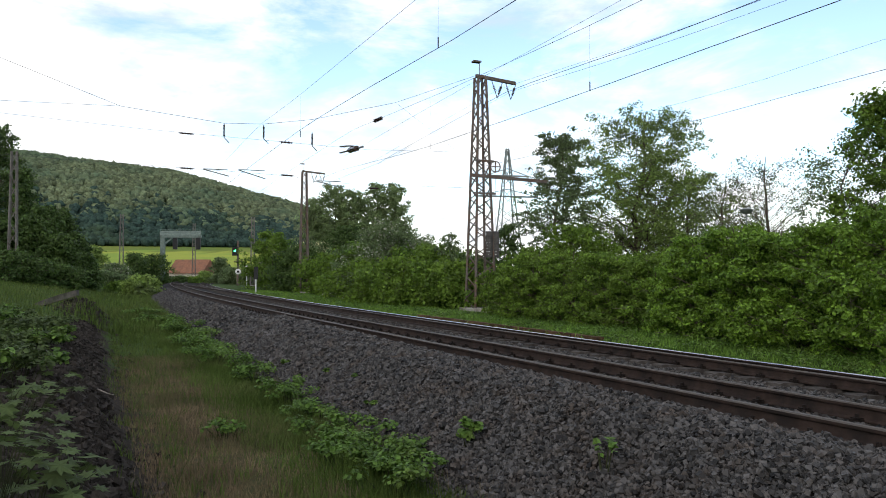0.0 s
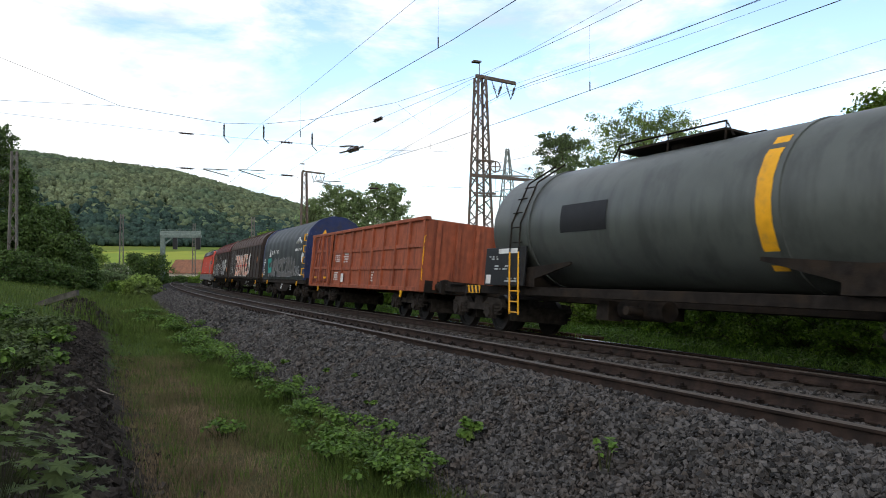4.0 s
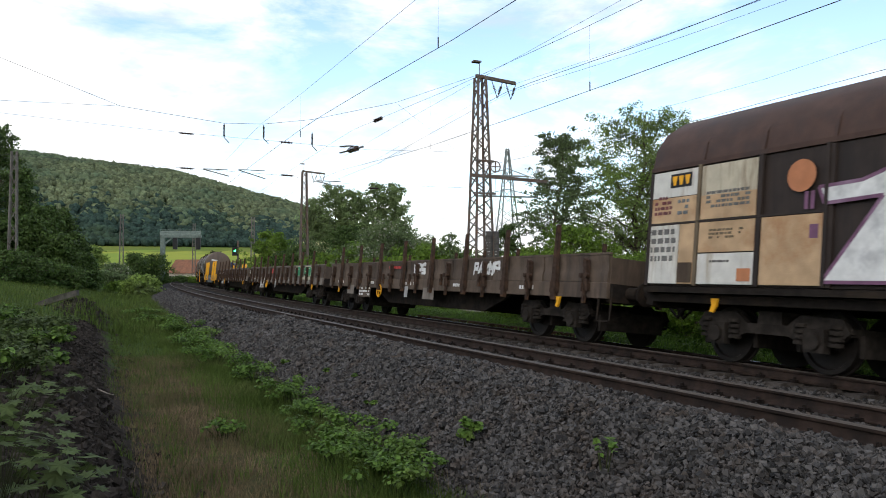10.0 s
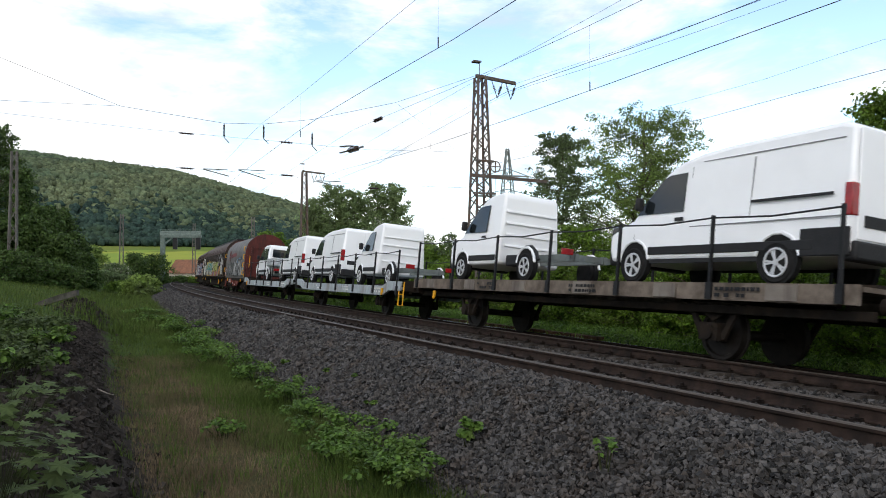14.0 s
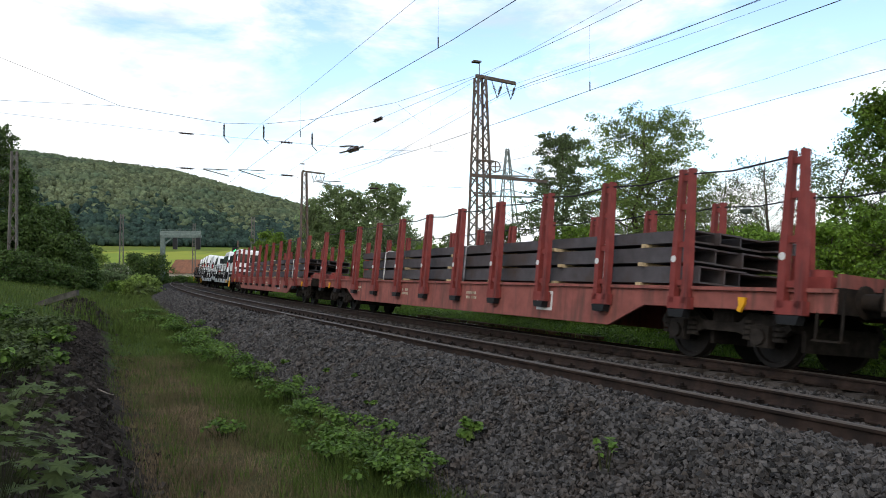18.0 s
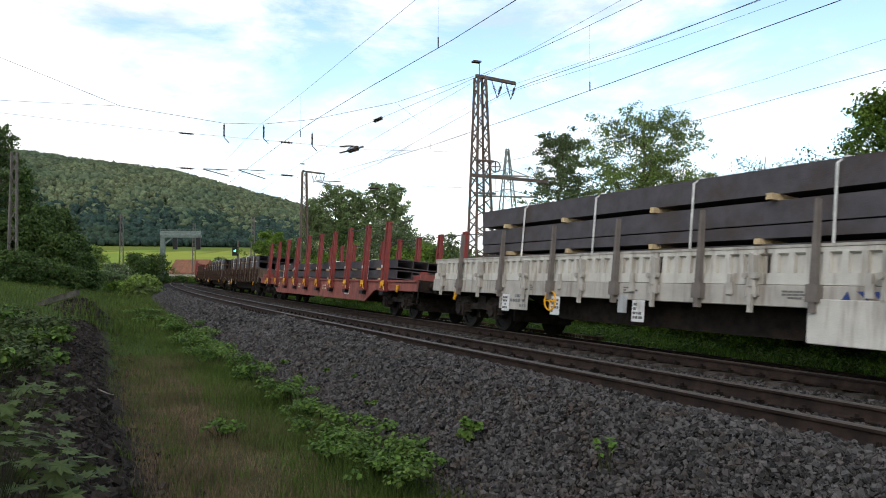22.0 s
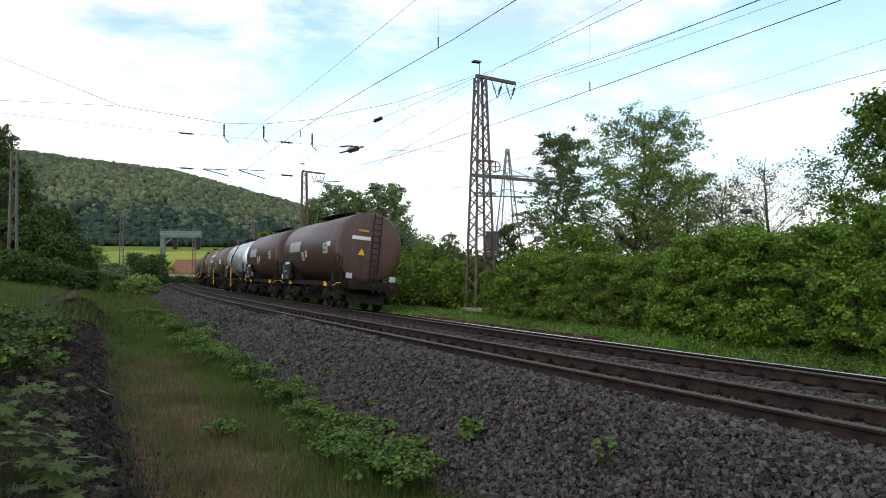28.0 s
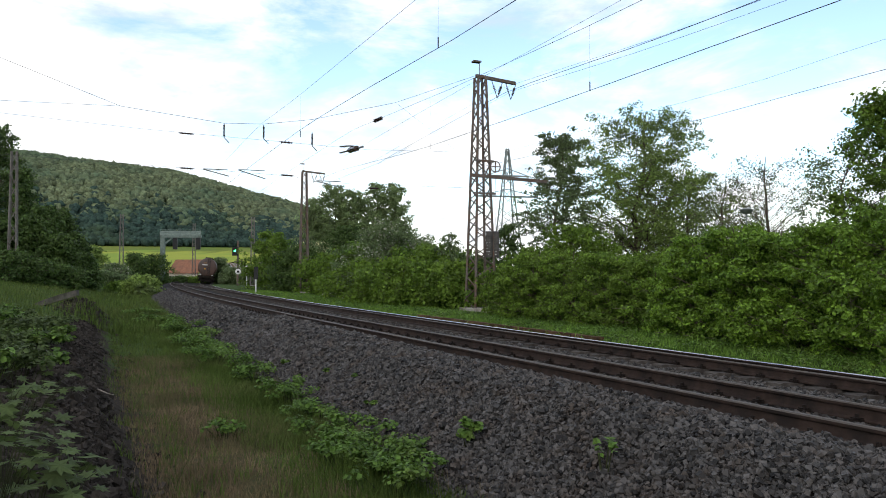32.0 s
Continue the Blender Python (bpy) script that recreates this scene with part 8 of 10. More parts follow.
def car(paint, label, estate=False, film=True):
    root = thing("car", label, "car", "new cars")
    L = 2.16 if estate else 2.08
    low = [(-L, 0.6, 0.42, 0.78), (-L + 0.07, 0.72, 0.32, 0.93), (-L + 0.25, 0.83, 0.26, 0.98), (-1.55, 0.89, 0.22, 0.98), (-1.0, 0.9, 0.2, 0.97), (0.0, 0.9, 0.2, 0.95), (0.8, 0.9, 0.2, 0.93), (1.2, 0.89, 0.2, 0.9), (1.6, 0.85, 0.22, 0.83), (1.85, 0.77, 0.26, 0.76), (2.0, 0.66, 0.34, 0.69), (2.07, 0.5, 0.42, 0.6)]
    rings = []
    for x, hw, z0, z1 in low:
        m = (z0 + z1) / 2
        half = [(hw * 0.9, z0), (hw * 0.985, z0 + 0.12), (hw, m), (hw * 0.985, z1 - 0.12), (hw * 0.94, z1 - 0.03), (hw * 0.8, z1)]
        rings.append([(x, y, z) for y, z in half] + [(x, -y, z) for y, z in half[::-1]])
    part("body", Geo().loft(rings), M_CARS[paint], root)
    roofline = [(-L + 0.06, 0.66, 0.62, 1.0), (-L + 0.14, 0.7, 0.6, 1.14), (-L + 0.3, 0.76, 0.58, 1.34), (-L + 0.52, 0.8, 0.58, 1.42), (-1.0, 0.84, 0.59, 1.46), (-0.4, 0.845, 0.6, 1.47), (0.1, 0.845, 0.6, 1.44), (0.45, 0.84, 0.6, 1.34), (0.85, 0.8, 0.64, 1.12), (1.2, 0.74, 0.68, 0.92)]
    rings = []
    for x, lo_w, hi_w, z1 in roofline:
        z0 = 0.86
        half = [(lo_w, z0), (lo_w + (hi_w - lo_w) * 0.5, z0 + (z1 - z0) * 0.5), (hi_w + 0.015, z1 - 0.05), (hi_w - 0.06, z1 - 0.012), (hi_w * 0.5, z1 + 0.012)]
        rings.append([(x, y, z) for y, z in half] + [(x, -y, z) for y, z in half[::-1]])
    part("cabin", Geo().loft(rings), M_CARS[paint], root)

    def w(z):
        return 0.845 - 0.235 * (z - 0.86) / 0.57
    for q in (-1, 1):
        pane(root, "side_window", [(0.96, 0.97), (0.40, 1.27), (0.05, 1.36), (-0.22, 1.38), (-0.24, 0.97)], w, q, M_GLASS)
        pane(root, "side_window", [(-0.32, 0.97), (-0.30, 1.38), (-0.9, 1.37), (-1.25, 1.28), (-1.5, 1.12), (-1.42, 0.98)], w, q, M_GLASS)
        part("mirror", Geo().box(0.62, 0.8, min(q * 0.86, q * 1.02), max(q * 0.86, q * 1.02), 0.93, 1.06), M_CARS[paint], root, bevel=0.04)
        part("tail_light", Geo().box(-L + 0.0, -L + 0.24, min(q * 0.5, q * 0.825), max(q * 0.5, q * 0.825), 0.82, 0.94), M_TAIL, root, "red tail light", 0.03)
        part("headlight", Geo().box(1.6, 1.93, min(q * 0.5, q * 0.8), max(q * 0.5, q * 0.8), 0.62, 0.74), M_GLASS, root, bevel=0.04)
        for x in (-0.12, -1.1):
            part("door_handle", Geo().box(x - 0.1, x + 0.1, min(q * 0.88, q * 0.905), max(q * 0.88, q * 0.905), 0.79, 0.82), M_RIM, root)
        part("door_film", Geo().box(-0.29, -0.23, min(q * 0.80, q * 0.91), max(q * 0.80, q * 0.91), 0.78, 0.95), M_FILM, root, "white protective strip")
        for x in (1.28, -1.32):
            # No hollow here: a black disc paints the dark inside of the well.
            part("wheel_arch", Geo().cyl((x, q * 0.8, 0.34), (x, q * 0.904, 0.34), 0.375, 24), M_TYRE, root)
            road_wheel(root, x, q * 0.825, 0.315, q)
        part("sill", Geo().box(-0.9, 0.88, min(q * 0.85, q * 0.893), max(q * 0.85, q * 0.893), 0.24, 0.33), M_TRIM, root, bevel=0.02)
    def slab(name, quad, lift, material, label=""):
        """A thin sheet on a sloping surface, given by (x, half width, z) at its two ends."""
        (xa, wa, za), (xb, wb, zb) = quad
        nx, nz = lift
        v = [(xa, wa, za), (xa, -wa, za), (xb, -wb, zb), (xb, wb, zb)]
        g = Geo().add(v + [(x + nx, y, z + nz) for x, y, z in v], [(3, 2, 1, 0), (4, 5, 6, 7), (0, 1, 5, 4), (1, 2, 6, 5), (2, 3, 7, 6), (3, 0, 4, 7)])
        return part(name, g, material, root, label)
    slab("windscreen", ((1.08, 0.72, 0.965), (0.46, 0.60, 1.325)), (0.012, 0.022), M_GLASS)
    if film:
        slab("roof_film", ((-0.7, 0.54, 1.482), (-L + 0.54, 0.54, 1.432)), (0.0, 0.012), M_FILM, "white protective film on the roof")
        slab("tail_film", ((-L + 0.33, 0.58, 1.35), (-L + 0.05, 0.64, 0.98)), (-0.02, 0.014), M_FILM, "white protective film on the tailgate")
        slab("rear_window", ((-L + 0.27, 0.46, 1.3), (-L + 0.15, 0.52, 1.13)), (-0.026, 0.022), M_GLASS)
        part("bumper_film", Geo().box(-L - 0.02, -L + 0.03, -0.6, 0.6, 0.5, 0.9), M_FILM, root, "white protective film on the tailgate", 0.006)
    else:
        slab("rear_window", ((-L + 0.40, 0.58, 1.33), (-L + 0.14, 0.68, 1.02)), (-0.016, 0.014), M_GLASS)
    part("rear_bumper", Geo().box(-L - 0.03, -L + 0.2, -0.7, 0.7, 0.32, 0.5), M_CARS[paint], root, bevel=0.06)
    part("front_grille", Geo().box(2.02, 2.1, -0.6, 0.6, 0.34, 0.48), M_TRIM, root, bevel=0.02)
    return root


def double_deck(label, L):
    root = thing("car_carrier_wagon", label, "car carrier", "train")
    e = L / 2
    for u in (-1, 1):
        x0, x1 = (0.77, e - 0.7) if u > 0 else (-e + 0.7, 0.53)
        part("lower_deck", Geo().box(x0, x1, -1.3, 1.3, 0.84, 0.92), M_DECKRED, root)
        up0, up1 = (x0, x1 + 0.3) if u > 0 else (x0 - 0.3, x1)
        part("upper_deck", Geo().box(up0, up1, -1.3, 1.3, 2.56, 2.62), M_UNDER, root)
        for q in (-1, 1):
            a = sorted((q * 1.36, q * 1.44))
            part("lower_beam", Geo().box(x0, x1, a[0], a[1], 0.66, 1.02), M_DECKRED, root, bevel=0.015)
            part("upper_beam", Geo().box(up0, up1, a[0], a[1], 2.5, 2.76), M_DECKRED, root, bevel=0.015)
            outer = x1 if u > 0 else x0
            inner = x0 if u > 0 else x1
            part("inner_post", Geo().prism([(inner + u * c, z) for c, z in ((1.12, 0.64), (1.12, 2.05), (1.02, 2.35), (0.72, 2.5), (0.72, 2.765), (2.25, 2.765), (2.25, 2.5), (1.95, 2.35), (1.8, 2.05), (1.8, 0.64))], a[0] - 0.004, a[1] + 0.02, axis="y"), M_DECKRED, root, bevel=0.015)
            xo = outer - u * 2.1
            part("outer_post", Geo().box(xo - 0.2, xo + 0.2, a[0], a[1], 0.7, 3.1), M_DECKRED, root, bevel=0.02)
            part("strut", Geo().prism([(xo + u * 0.1, 2.55), (xo + u * 0.35, 2.55), (outer - u * 0.02, 1.0), (outer - u * 0.35, 1.0)], a[0] + 0.01, a[1] - 0.01, axis="y"), M_DECKRED, root)
            part("guard_rail", Geo().tube([(up0 + 0.2, q * 1.4, 3.35), (up1 - 0.2, q * 1.4, 3.35)], 0.014, 5), M_BLACK, root)
            for k in range(5):
                x = up0 + 0.3 + (up1 - up0 - 0.6) * k / 4
                part("guard_post", Geo().tube([(x, q * 1.4, 2.7), (x, q * 1.4, 3.37)], 0.018, 5), M_UNDER, root)
        for x in (x0 + 2.0 + (0.4 if u < 0 else 0), x1 - 2.0 - (0.4 if u > 0 else 0)):
            single_axle(root, x)
        sole_bars(root, x0, x1, 0.62, 0.8, M_UNDER, 1.0)
        for k in range(3):
            plate(root, "paper_plate", x0 + 2.5 + 3.6 * k, 0.84, 0.5, 0.16, M_RESGREY, 1.441)
    part("ladder", Geo().tube([(3.0, 1.46, 0.9), (3.0, 1.46, 2.6)], 0.02).tube([(2.7, 1.46, 0.9), (2.7, 1.46, 2.6)], 0.02).tube([(2.7, 1.46, 1.2), (3.0, 1.46, 1.2)], 0.016).tube([(2.7, 1.46, 1.6), (3.0, 1.46, 1.6)], 0.016).tube([(2.7, 1.46, 2.0), (3.0, 1.46, 2.0)], 0.016).tube([(2.7, 1.46, 2.35), (3.0, 1.46, 2.35)], 0.016), M_BLACK, root)
    words_x = e - 2.9
    plate(root, "emblem", words_x, 2.63, 0.28, 0.18, M_WHITE, 1.442)
    bars(root, words_x - 1.25, 2.63, 1.9, 0.14, 1, M_WHITE, 1.442, 150)
    bars(root, words_x - 2.8, 2.63, 0.8, 0.18, 3, M_WHITE, 1.442, 151)
    plate(root, "emblem", -0.93, 1.75, 0.42, 0.32, M_WHITE, 1.462)
    plate(root, "emblem_field", -0.93, 1.75, 0.36, 0.26, M_DECKRED, 1.469)
    for x in (-0.84, -1.02):
        plate(root, "emblem_bar", x, 1.75, 0.1, 0.18, M_WHITE, 1.476)
    for z in (1.25, 1.5):
        part("warning_sign", Geo().prism([(2.05, z), (2.35, z), (2.2, z + 0.2)], 1.462, 1.468, axis="y"), M_YELLOW, root)
    bars(root, e - 2.8, 1.6, 0.3, 1.1, 8, M_WHITE, 1.442, 152)
    for q in (-1, 1):
        part("head_stock", Geo().box(q * (e - 0.65) - 0.08, q * (e - 0.65) + 0.08, -1.3, 1.3, 0.8, 1.15), M_DECKRED, root)
        for y in (-0.875, 0.875):
            part("buffer", MESHES["buffer"], None, root, at=pose(q * (e - 0.545), y, 1.05, 0, 0, 0 if q > 0 else 180))
    return root


def pantograph(root, x, z, up):
    p = Geo()
    for y in (-0.45, 0.45):
        p.tube([(x + 0.7, y, z), (x - 0.7, y, z)], 0.03, 6)
    for y in (-0.7, 0.7):
        p.cyl((x + 0.6, y * 0.6, z - 0.15), (x + 0.6, y * 0.6, z), 0.08, 8).cyl((x - 0.6, y * 0.6, z - 0.15), (x - 0.6, y * 0.6, z), 0.08, 8)
    head = 5.72 if up else z + 0.28
    knee = Vector((x + (1.05 if up else 1.3), 0, z + (0.85 if up else 0.12)))
    top = Vector((x - 0.25, 0, head - 0.12))
    p.tube([(x - 0.6, 0, z + 0.05), knee], 0.045, 6)
    for y in (-0.3, 0.3):
        p.tube([knee, top + Vector((0, y, 0))], 0.022, 5)
    part("pantograph_arm", p, M_TRIM, root, "raised pantograph" if up else "folded pantograph")
    h = Geo()
    for e in (-0.18, 0.18):
        h.tube([(top.x + e, -0.95, head - 0.2), (top.x + e, -0.72, head), (top.x + e, 0.72, head), (top.x + e, 0.95, head - 0.2)], 0.03, 6)
    h.beam((top.x - 0.2, -0.3, head - 0.05), (top.x + 0.2, -0.3, head - 0.05), 0.03, 0.03).beam((top.x - 0.2, 0.3, head - 0.05), (top.x + 0.2, 0.3, head - 0.05), 0.03, 0.03)
    part("pantograph_head", h, M_TRIM, root)


def locomotive(L):
    root = thing("electric_locomotive", "red electric locomotive with grey frame and raised rear pantograph", "locomotive", "train")
    b = L / 2 - 0.5
    side = [(b, 1.38), (b + 0.06, 2.0), (b - 0.12, 2.35), (b - 0.95, 3.45), (b - 1.25, 3.72), (-b + 1.25, 3.72), (-b + 0.95, 3.45), (-b + 0.12, 2.35), (-b - 0.06, 2.0), (-b, 1.38)]
    g, w = side_profile(side, 1.48, 0.17, 2.9, 3.72)
    part("body", g, M_LOCORED, root, "red painted body", 0.10)
    part("frame_band", Geo().box(-b + 0.02, b - 0.02, -1.485, 1.485, 0.8, 1.36), M_LOCOGREY, root, "grey frame band", 0.03)
    part("roof", Geo().prism([(1.28, 3.7), (1.05, 3.86), (-1.05, 3.86), (-1.28, 3.7)], -b + 1.8, b - 1.8), M_LOCOROOF, root)
    for q in (-1, 1):
        for k in range(6):
            x = -b + 2.2 + (2 * b - 4.4) * k / 6
            m = M_LOCOROOF if k in (2, 3) else M_GRILLE
            x1 = x + (2 * b - 4.4) / 6 - 0.08
            part("roof_grille", Geo().add([(x, q * 1.39, 3.36), (x1, q * 1.39, 3.36), (x1, q * 1.24, 3.79), (x, q * 1.24, 3.79), (x, q * 1.43, 3.38), (x1, q * 1.43, 3.38), (x1, q * 1.28, 3.81), (x, q * 1.28, 3.81)],
                                           [(3, 2, 1, 0), (4, 5, 6, 7), (0, 1, 5, 4), (1, 2, 6, 5), (2, 3, 7, 6), (3, 0, 4, 7)]), m, root)
            if m is M_GRILLE:
                s = Geo()
                for j in range(8):
                    t = (j + 0.5) / 8
                    s.beam((x, q * (1.437 - 0.15 * t), 3.385 + 0.43 * t), (x1, q * (1.437 - 0.15 * t), 3.385 + 0.43 * t), 0.02, 0.02)
                tagged(part("grille_slat", s, M_LOCOROOF, root), kind="stuff")
        for d in (-1, 1):
            xc = d * (b - 1.35)
            pane(root, "cab_window", [(xc + d * 0.28, 2.35), (xc + d * 0.05, 3.12), (xc - d * 0.25, 3.12), (xc - d * 0.27, 2.35)], w, q, M_GLASS, 0.014)
            pane(root, "cab_door", [(xc - d * 0.6, 1.42), (xc - d * 0.6, 3.3), (xc - d * 1.25, 3.3), (xc - d * 1.25, 1.42)], w, q, M_LOCORED, 0.008)
            for dx in (-0.55, -1.3):
                part("handrail", Geo().tube([(xc + d * dx, q * 1.53, 1.5), (xc + d * dx, q * 1.53, 2.7)], 0.02, 5), M_GALV, root)
            for z in (0.45, 0.75, 1.12):
                part("step", Geo().box(xc - d * 0.9 - 0.25, xc - d * 0.9 + 0.25, min(q * 1.3, q * 1.5), max(q * 1.3, q * 1.5), z, z + 0.045), M_WHITE if z < 1 else M_BLACK, root)
        for xx in (-3.2, 3.4):
            part("sand_box", Geo().box(xx - 0.35, xx + 0.35, min(q * 1.1, q * 1.4), max(q * 1.1, q * 1.4), 0.5, 0.8), M_UNDER, root, bevel=0.02)
    for d in (-1, 1):
        part("windscreen", Geo().add([(d * (b - 0.22), 1.2, 2.5), (d * (b - 0.22), -1.2, 2.5), (d * (b - 0.86), -1.12, 3.35), (d * (b - 0.86), 1.12, 3.35), (d * (b - 0.16), 1.2, 2.54), (d * (b - 0.16), -1.2, 2.54), (d * (b - 0.80), -1.12, 3.39), (d * (b - 0.80), 1.12, 3.39)],
                                      [(0, 1, 2, 3), (7, 6, 5, 4), (0, 4, 5, 1), (1, 5, 6, 2), (2, 6, 7, 3), (3, 7, 4, 0)]), M_GLASS, root, "dark raked windscreen")
        for y in (-1.0, 1.0):
            part("lamp", Geo().cyl((d * (b - 0.02), y, 1.75), (d * (b + 0.08), y, 1.75), 0.12, 14), M_GLASS, root)
        part("number_board", Geo().box(min(d * (b + 0.0), d * (b + 0.075)), max(d * (b + 0.0), d * (b + 0.075)), -0.6, 0.6, 2.05, 2.3), M_WHITE, root)
        part("snow_plough", Geo().box(min(d * (b - 0.7), d * (b - 0.3)), max(d * (b - 0.7), d * (b - 0.3)), -1.2, 1.2, 0.16, 0.6), M_BLACK, root)
        for y in (-0.875, 0.875):
            part("buffer", once("locobuffer", lambda: Geo().cyl((0, 0, 0), (0.35, 0, 0), 0.16, 14).lathe([(0.35, 0.24), (0.38, 0.27), (0.42, 0.27), (0.44, 0.2)], 18).mesh("buffer", M_TRIM)), None, root, at=pose(d * (b + 0.06), y, 1.05, 0, 0, 0 if d > 0 else 180))
        bg = Geo()
        for q in (-1, 1):
            a = sorted((q * 0.98, q * 1.12))
            bg.prism([(-2.1, 0.55), (-2.0, 0.85), (-0.7, 0.95), (0.7, 0.95), (2.0, 0.85), (2.1, 0.55), (1.6, 0.5), (0.7, 0.62), (-0.7, 0.62), (-1.6, 0.5)], a[0], a[1], axis="y")
            for x in (-1.3, 1.3):
                bg.cyl((x, q * 1.0, 0.625), (x, q * 1.2, 0.625), 0.2, 12)
                bg.tube([(x + 0.3, q * 1.16, 0.75), (x - 0.05, q * 1.2, 0.35), (x - 0.5, q * 1.16, 0.55)], 0.04, 6)
                for e in (-0.32, 0.32):
                    bg.cyl((x + e, q * 1.05, 0.55), (x + e, q * 1.05, 0.95), 0.11, 10)
        bg.box(-0.5, 0.5, -1.0, 1.0, 0.5, 0.9)
        bo = part("bogie", once("locobogie", lambda: bg.mesh("bogie", M_UNDER)), None, root, at=pose(d * 5.2, 0, 0))
        for x in (-1.3, 1.3):
            part("wheelset", wheelset_mesh(0.625), None, bo, at=pose(x, 0, 0.625))
    part("transformer_box", Geo().box(-2.2, 2.4, -1.25, 1.25, 0.28, 0.8), M_UNDER, root, bevel=0.03)
    pantograph(root, -b + 3.0, 4.0, True)
    pantograph(root, b - 3.4, 4.0, False)
    plate(root, "emblem", 0.05, 2.4, 0.62, 0.44, M_WHITE, 1.484, "white framed emblem")
    plate(root, "emblem_field", 0.05, 2.4, 0.5, 0.32, M_LOCORED, 1.491)
    bars(root, 0.15, 2.4, 0.16, 0.2, 1, M_WHITE, 1.498, 165)
    bars(root, -0.05, 2.4, 0.16, 0.2, 1, M_WHITE, 1.498, 166)
    bars(root, 0.3, 1.57, 1.5, 0.1, 1, M_WHITE, 1.484, 160)
    for k in range(4):
        bars(root, 6.0 - 4.0 * k, 1.2, 0.8, 0.14, 1, M_BLACK, 1.489, 161 + k)
    return root


# ---- the train: joints between vehicles, in metres behind the nose ----
JOINTS = [0.25, 19.5, 33.4, 49.1, 61.15, 75.6, 93.3, 111.2, 127.4, 142.75, 158.75, 175.5, 195.6, 215.6, 235.75, 259.1, 282.65, 294.6, 326.0, 357.3, 388.4, 415.1, 441.7, 462.0, 482.3, 502.2, 528.6, 548.8, 576.6, 589.3, 601.7, 618.5, 634.3, 646.4, 658.8, 671.2]
MIDDLE = [0.0] + [(a + b) / 2 for a, b in zip(JOINTS[:-1], JOINTS[1:])]
LONG = [0.0] + [b - a for a, b in zip(JOINTS[:-1], JOINTS[1:])]
MOVING = []


def train_pose(u, t):
    s = NOSE + SPEED * t - u
    return Matrix.Translation(P(s, GAP, F_LEVEL)) @ Matrix.Rotation(heading(s), 4, "Z") @ Matrix.Rotation(math.atan(F_CANT / 1.505), 4, "X")


def couple(root, k, x=0.0, y=0.0, z=0.0):
    """Put a wagon, or its load, at place k of the train."""
    MOVING.append((root, MIDDLE[k], (x, y, z)))
    return root


def load(root, k, u, z, y=0.0):
    return couple(root, k, MIDDLE[k] - u, y, z)


def ring(root, x, z, r, material, y, name="round_mark", label=""):
    return part(name, Geo().cyl((x, y, z), (x, y + 0.006, z), r, 22), material, root, label)


def flat_wagon(label, L, frame, stakes, ends, deck, drop, stake_top, name="flat_wagon"):
    root = thing(name, label, "flat wagon", "train")
    b = L / 2 - 0.62
    part("floor", Geo().box(-b, b, -1.25, 1.25, deck - 0.12, deck), M_DECK, root)
    for q in (-1, 1):
        a = sorted((q * 1.28, q * 1.36))
        part("side_beam", Geo().prism([(-b, deck), (b, deck), (b, deck - 0.36), (b - 3.6, deck - 0.36), (b - 5.0, drop), (-b + 5.0, drop), (-b + 3.6, deck - 0.36), (-b, deck - 0.36)], a[0], a[1], axis="y"), frame, root, bevel=0.012)
        part("deck_edge", Geo().box(-b, b, min(q * 1.25, q * 1.4), max(q * 1.25, q * 1.4), deck + 0.002, deck + 0.04), frame, root)
        if ends:
            for d in (-1, 1):
                x0, x1 = sorted((d * (b + 0.02), d * (b - 2.0)))
                xo = d * (b + 0.02)
                f = part("end_frame", Geo().prism([(xo, deck - 0.02), (xo - d * 2.0, deck + 0.03), (xo - d * 2.0, deck - 0.26), (xo - d * 0.9, deck - 0.3), (xo - d * 0.55, deck - 0.42), (xo, deck - 0.4)], min(q * 1.365, q * 1.42), max(q * 1.365, q * 1.42), axis="y"), M_YELLOW, root, "yellow end frame", 0.015)
                part("lashing_winch", Geo().box((x0 + x1) / 2 - 0.5, (x0 + x1) / 2 + 0.3, min(q * 1.2, q * 1.44), max(q * 1.2, q * 1.44), deck + 0.03, deck + 0.11), M_YELLOW, f)
                part("towing_hook", Geo().box((x0 + x1) / 2 + 0.1, (x0 + x1) / 2 + 0.35, min(q * 1.36, q * 1.43), max(q * 1.36, q * 1.43), deck - 0.5, deck - 0.34), M_YELLOW, f, bevel=0.03)
        for x in stakes:
            def make():
                h = stake_top - deck
                g = Geo()
                for dx in (-0.15, 0.15):
                    g.prism([(dx * 0.75 - 0.07, -0.4), (dx * 0.75 + 0.07, -0.4), (dx + 0.065, 0.35), (dx * 0.8 + 0.055, h), (dx * 0.8 - 0.055, h), (dx - 0.065, 0.35)], -0.07, 0.07, axis="y")
                for z in (0.1, 0.7, h - 0.1):
                    if z < h:
                        g.box(-0.12, 0.12, -0.05, 0.03, z - 0.06, z + 0.06)
                return g.box(-0.26, 0.26, -0.09, 0.09, -0.5, -0.38).mesh("stake", M_YELLOW)
            part("stake", once(("ystake", stake_top, deck), make), None, root, "yellow double stake", at=pose(x, q * 1.4, deck))
    running_gear(root, L, True, 2.6)
    hook_marks(root, L, z=deck - 0.55, y=1.36)
    for k in range(6):
        bars(root, b - 3.0 - (2 * b - 6.0) * k / 5, deck - 0.2 - 0.06 * (k % 2), 0.8, 0.2, 2, M_SPRAYW, 1.362, 200 + k)
    return root, b


# 1: locomotive
couple(locomotive(LONG[1]), 1)

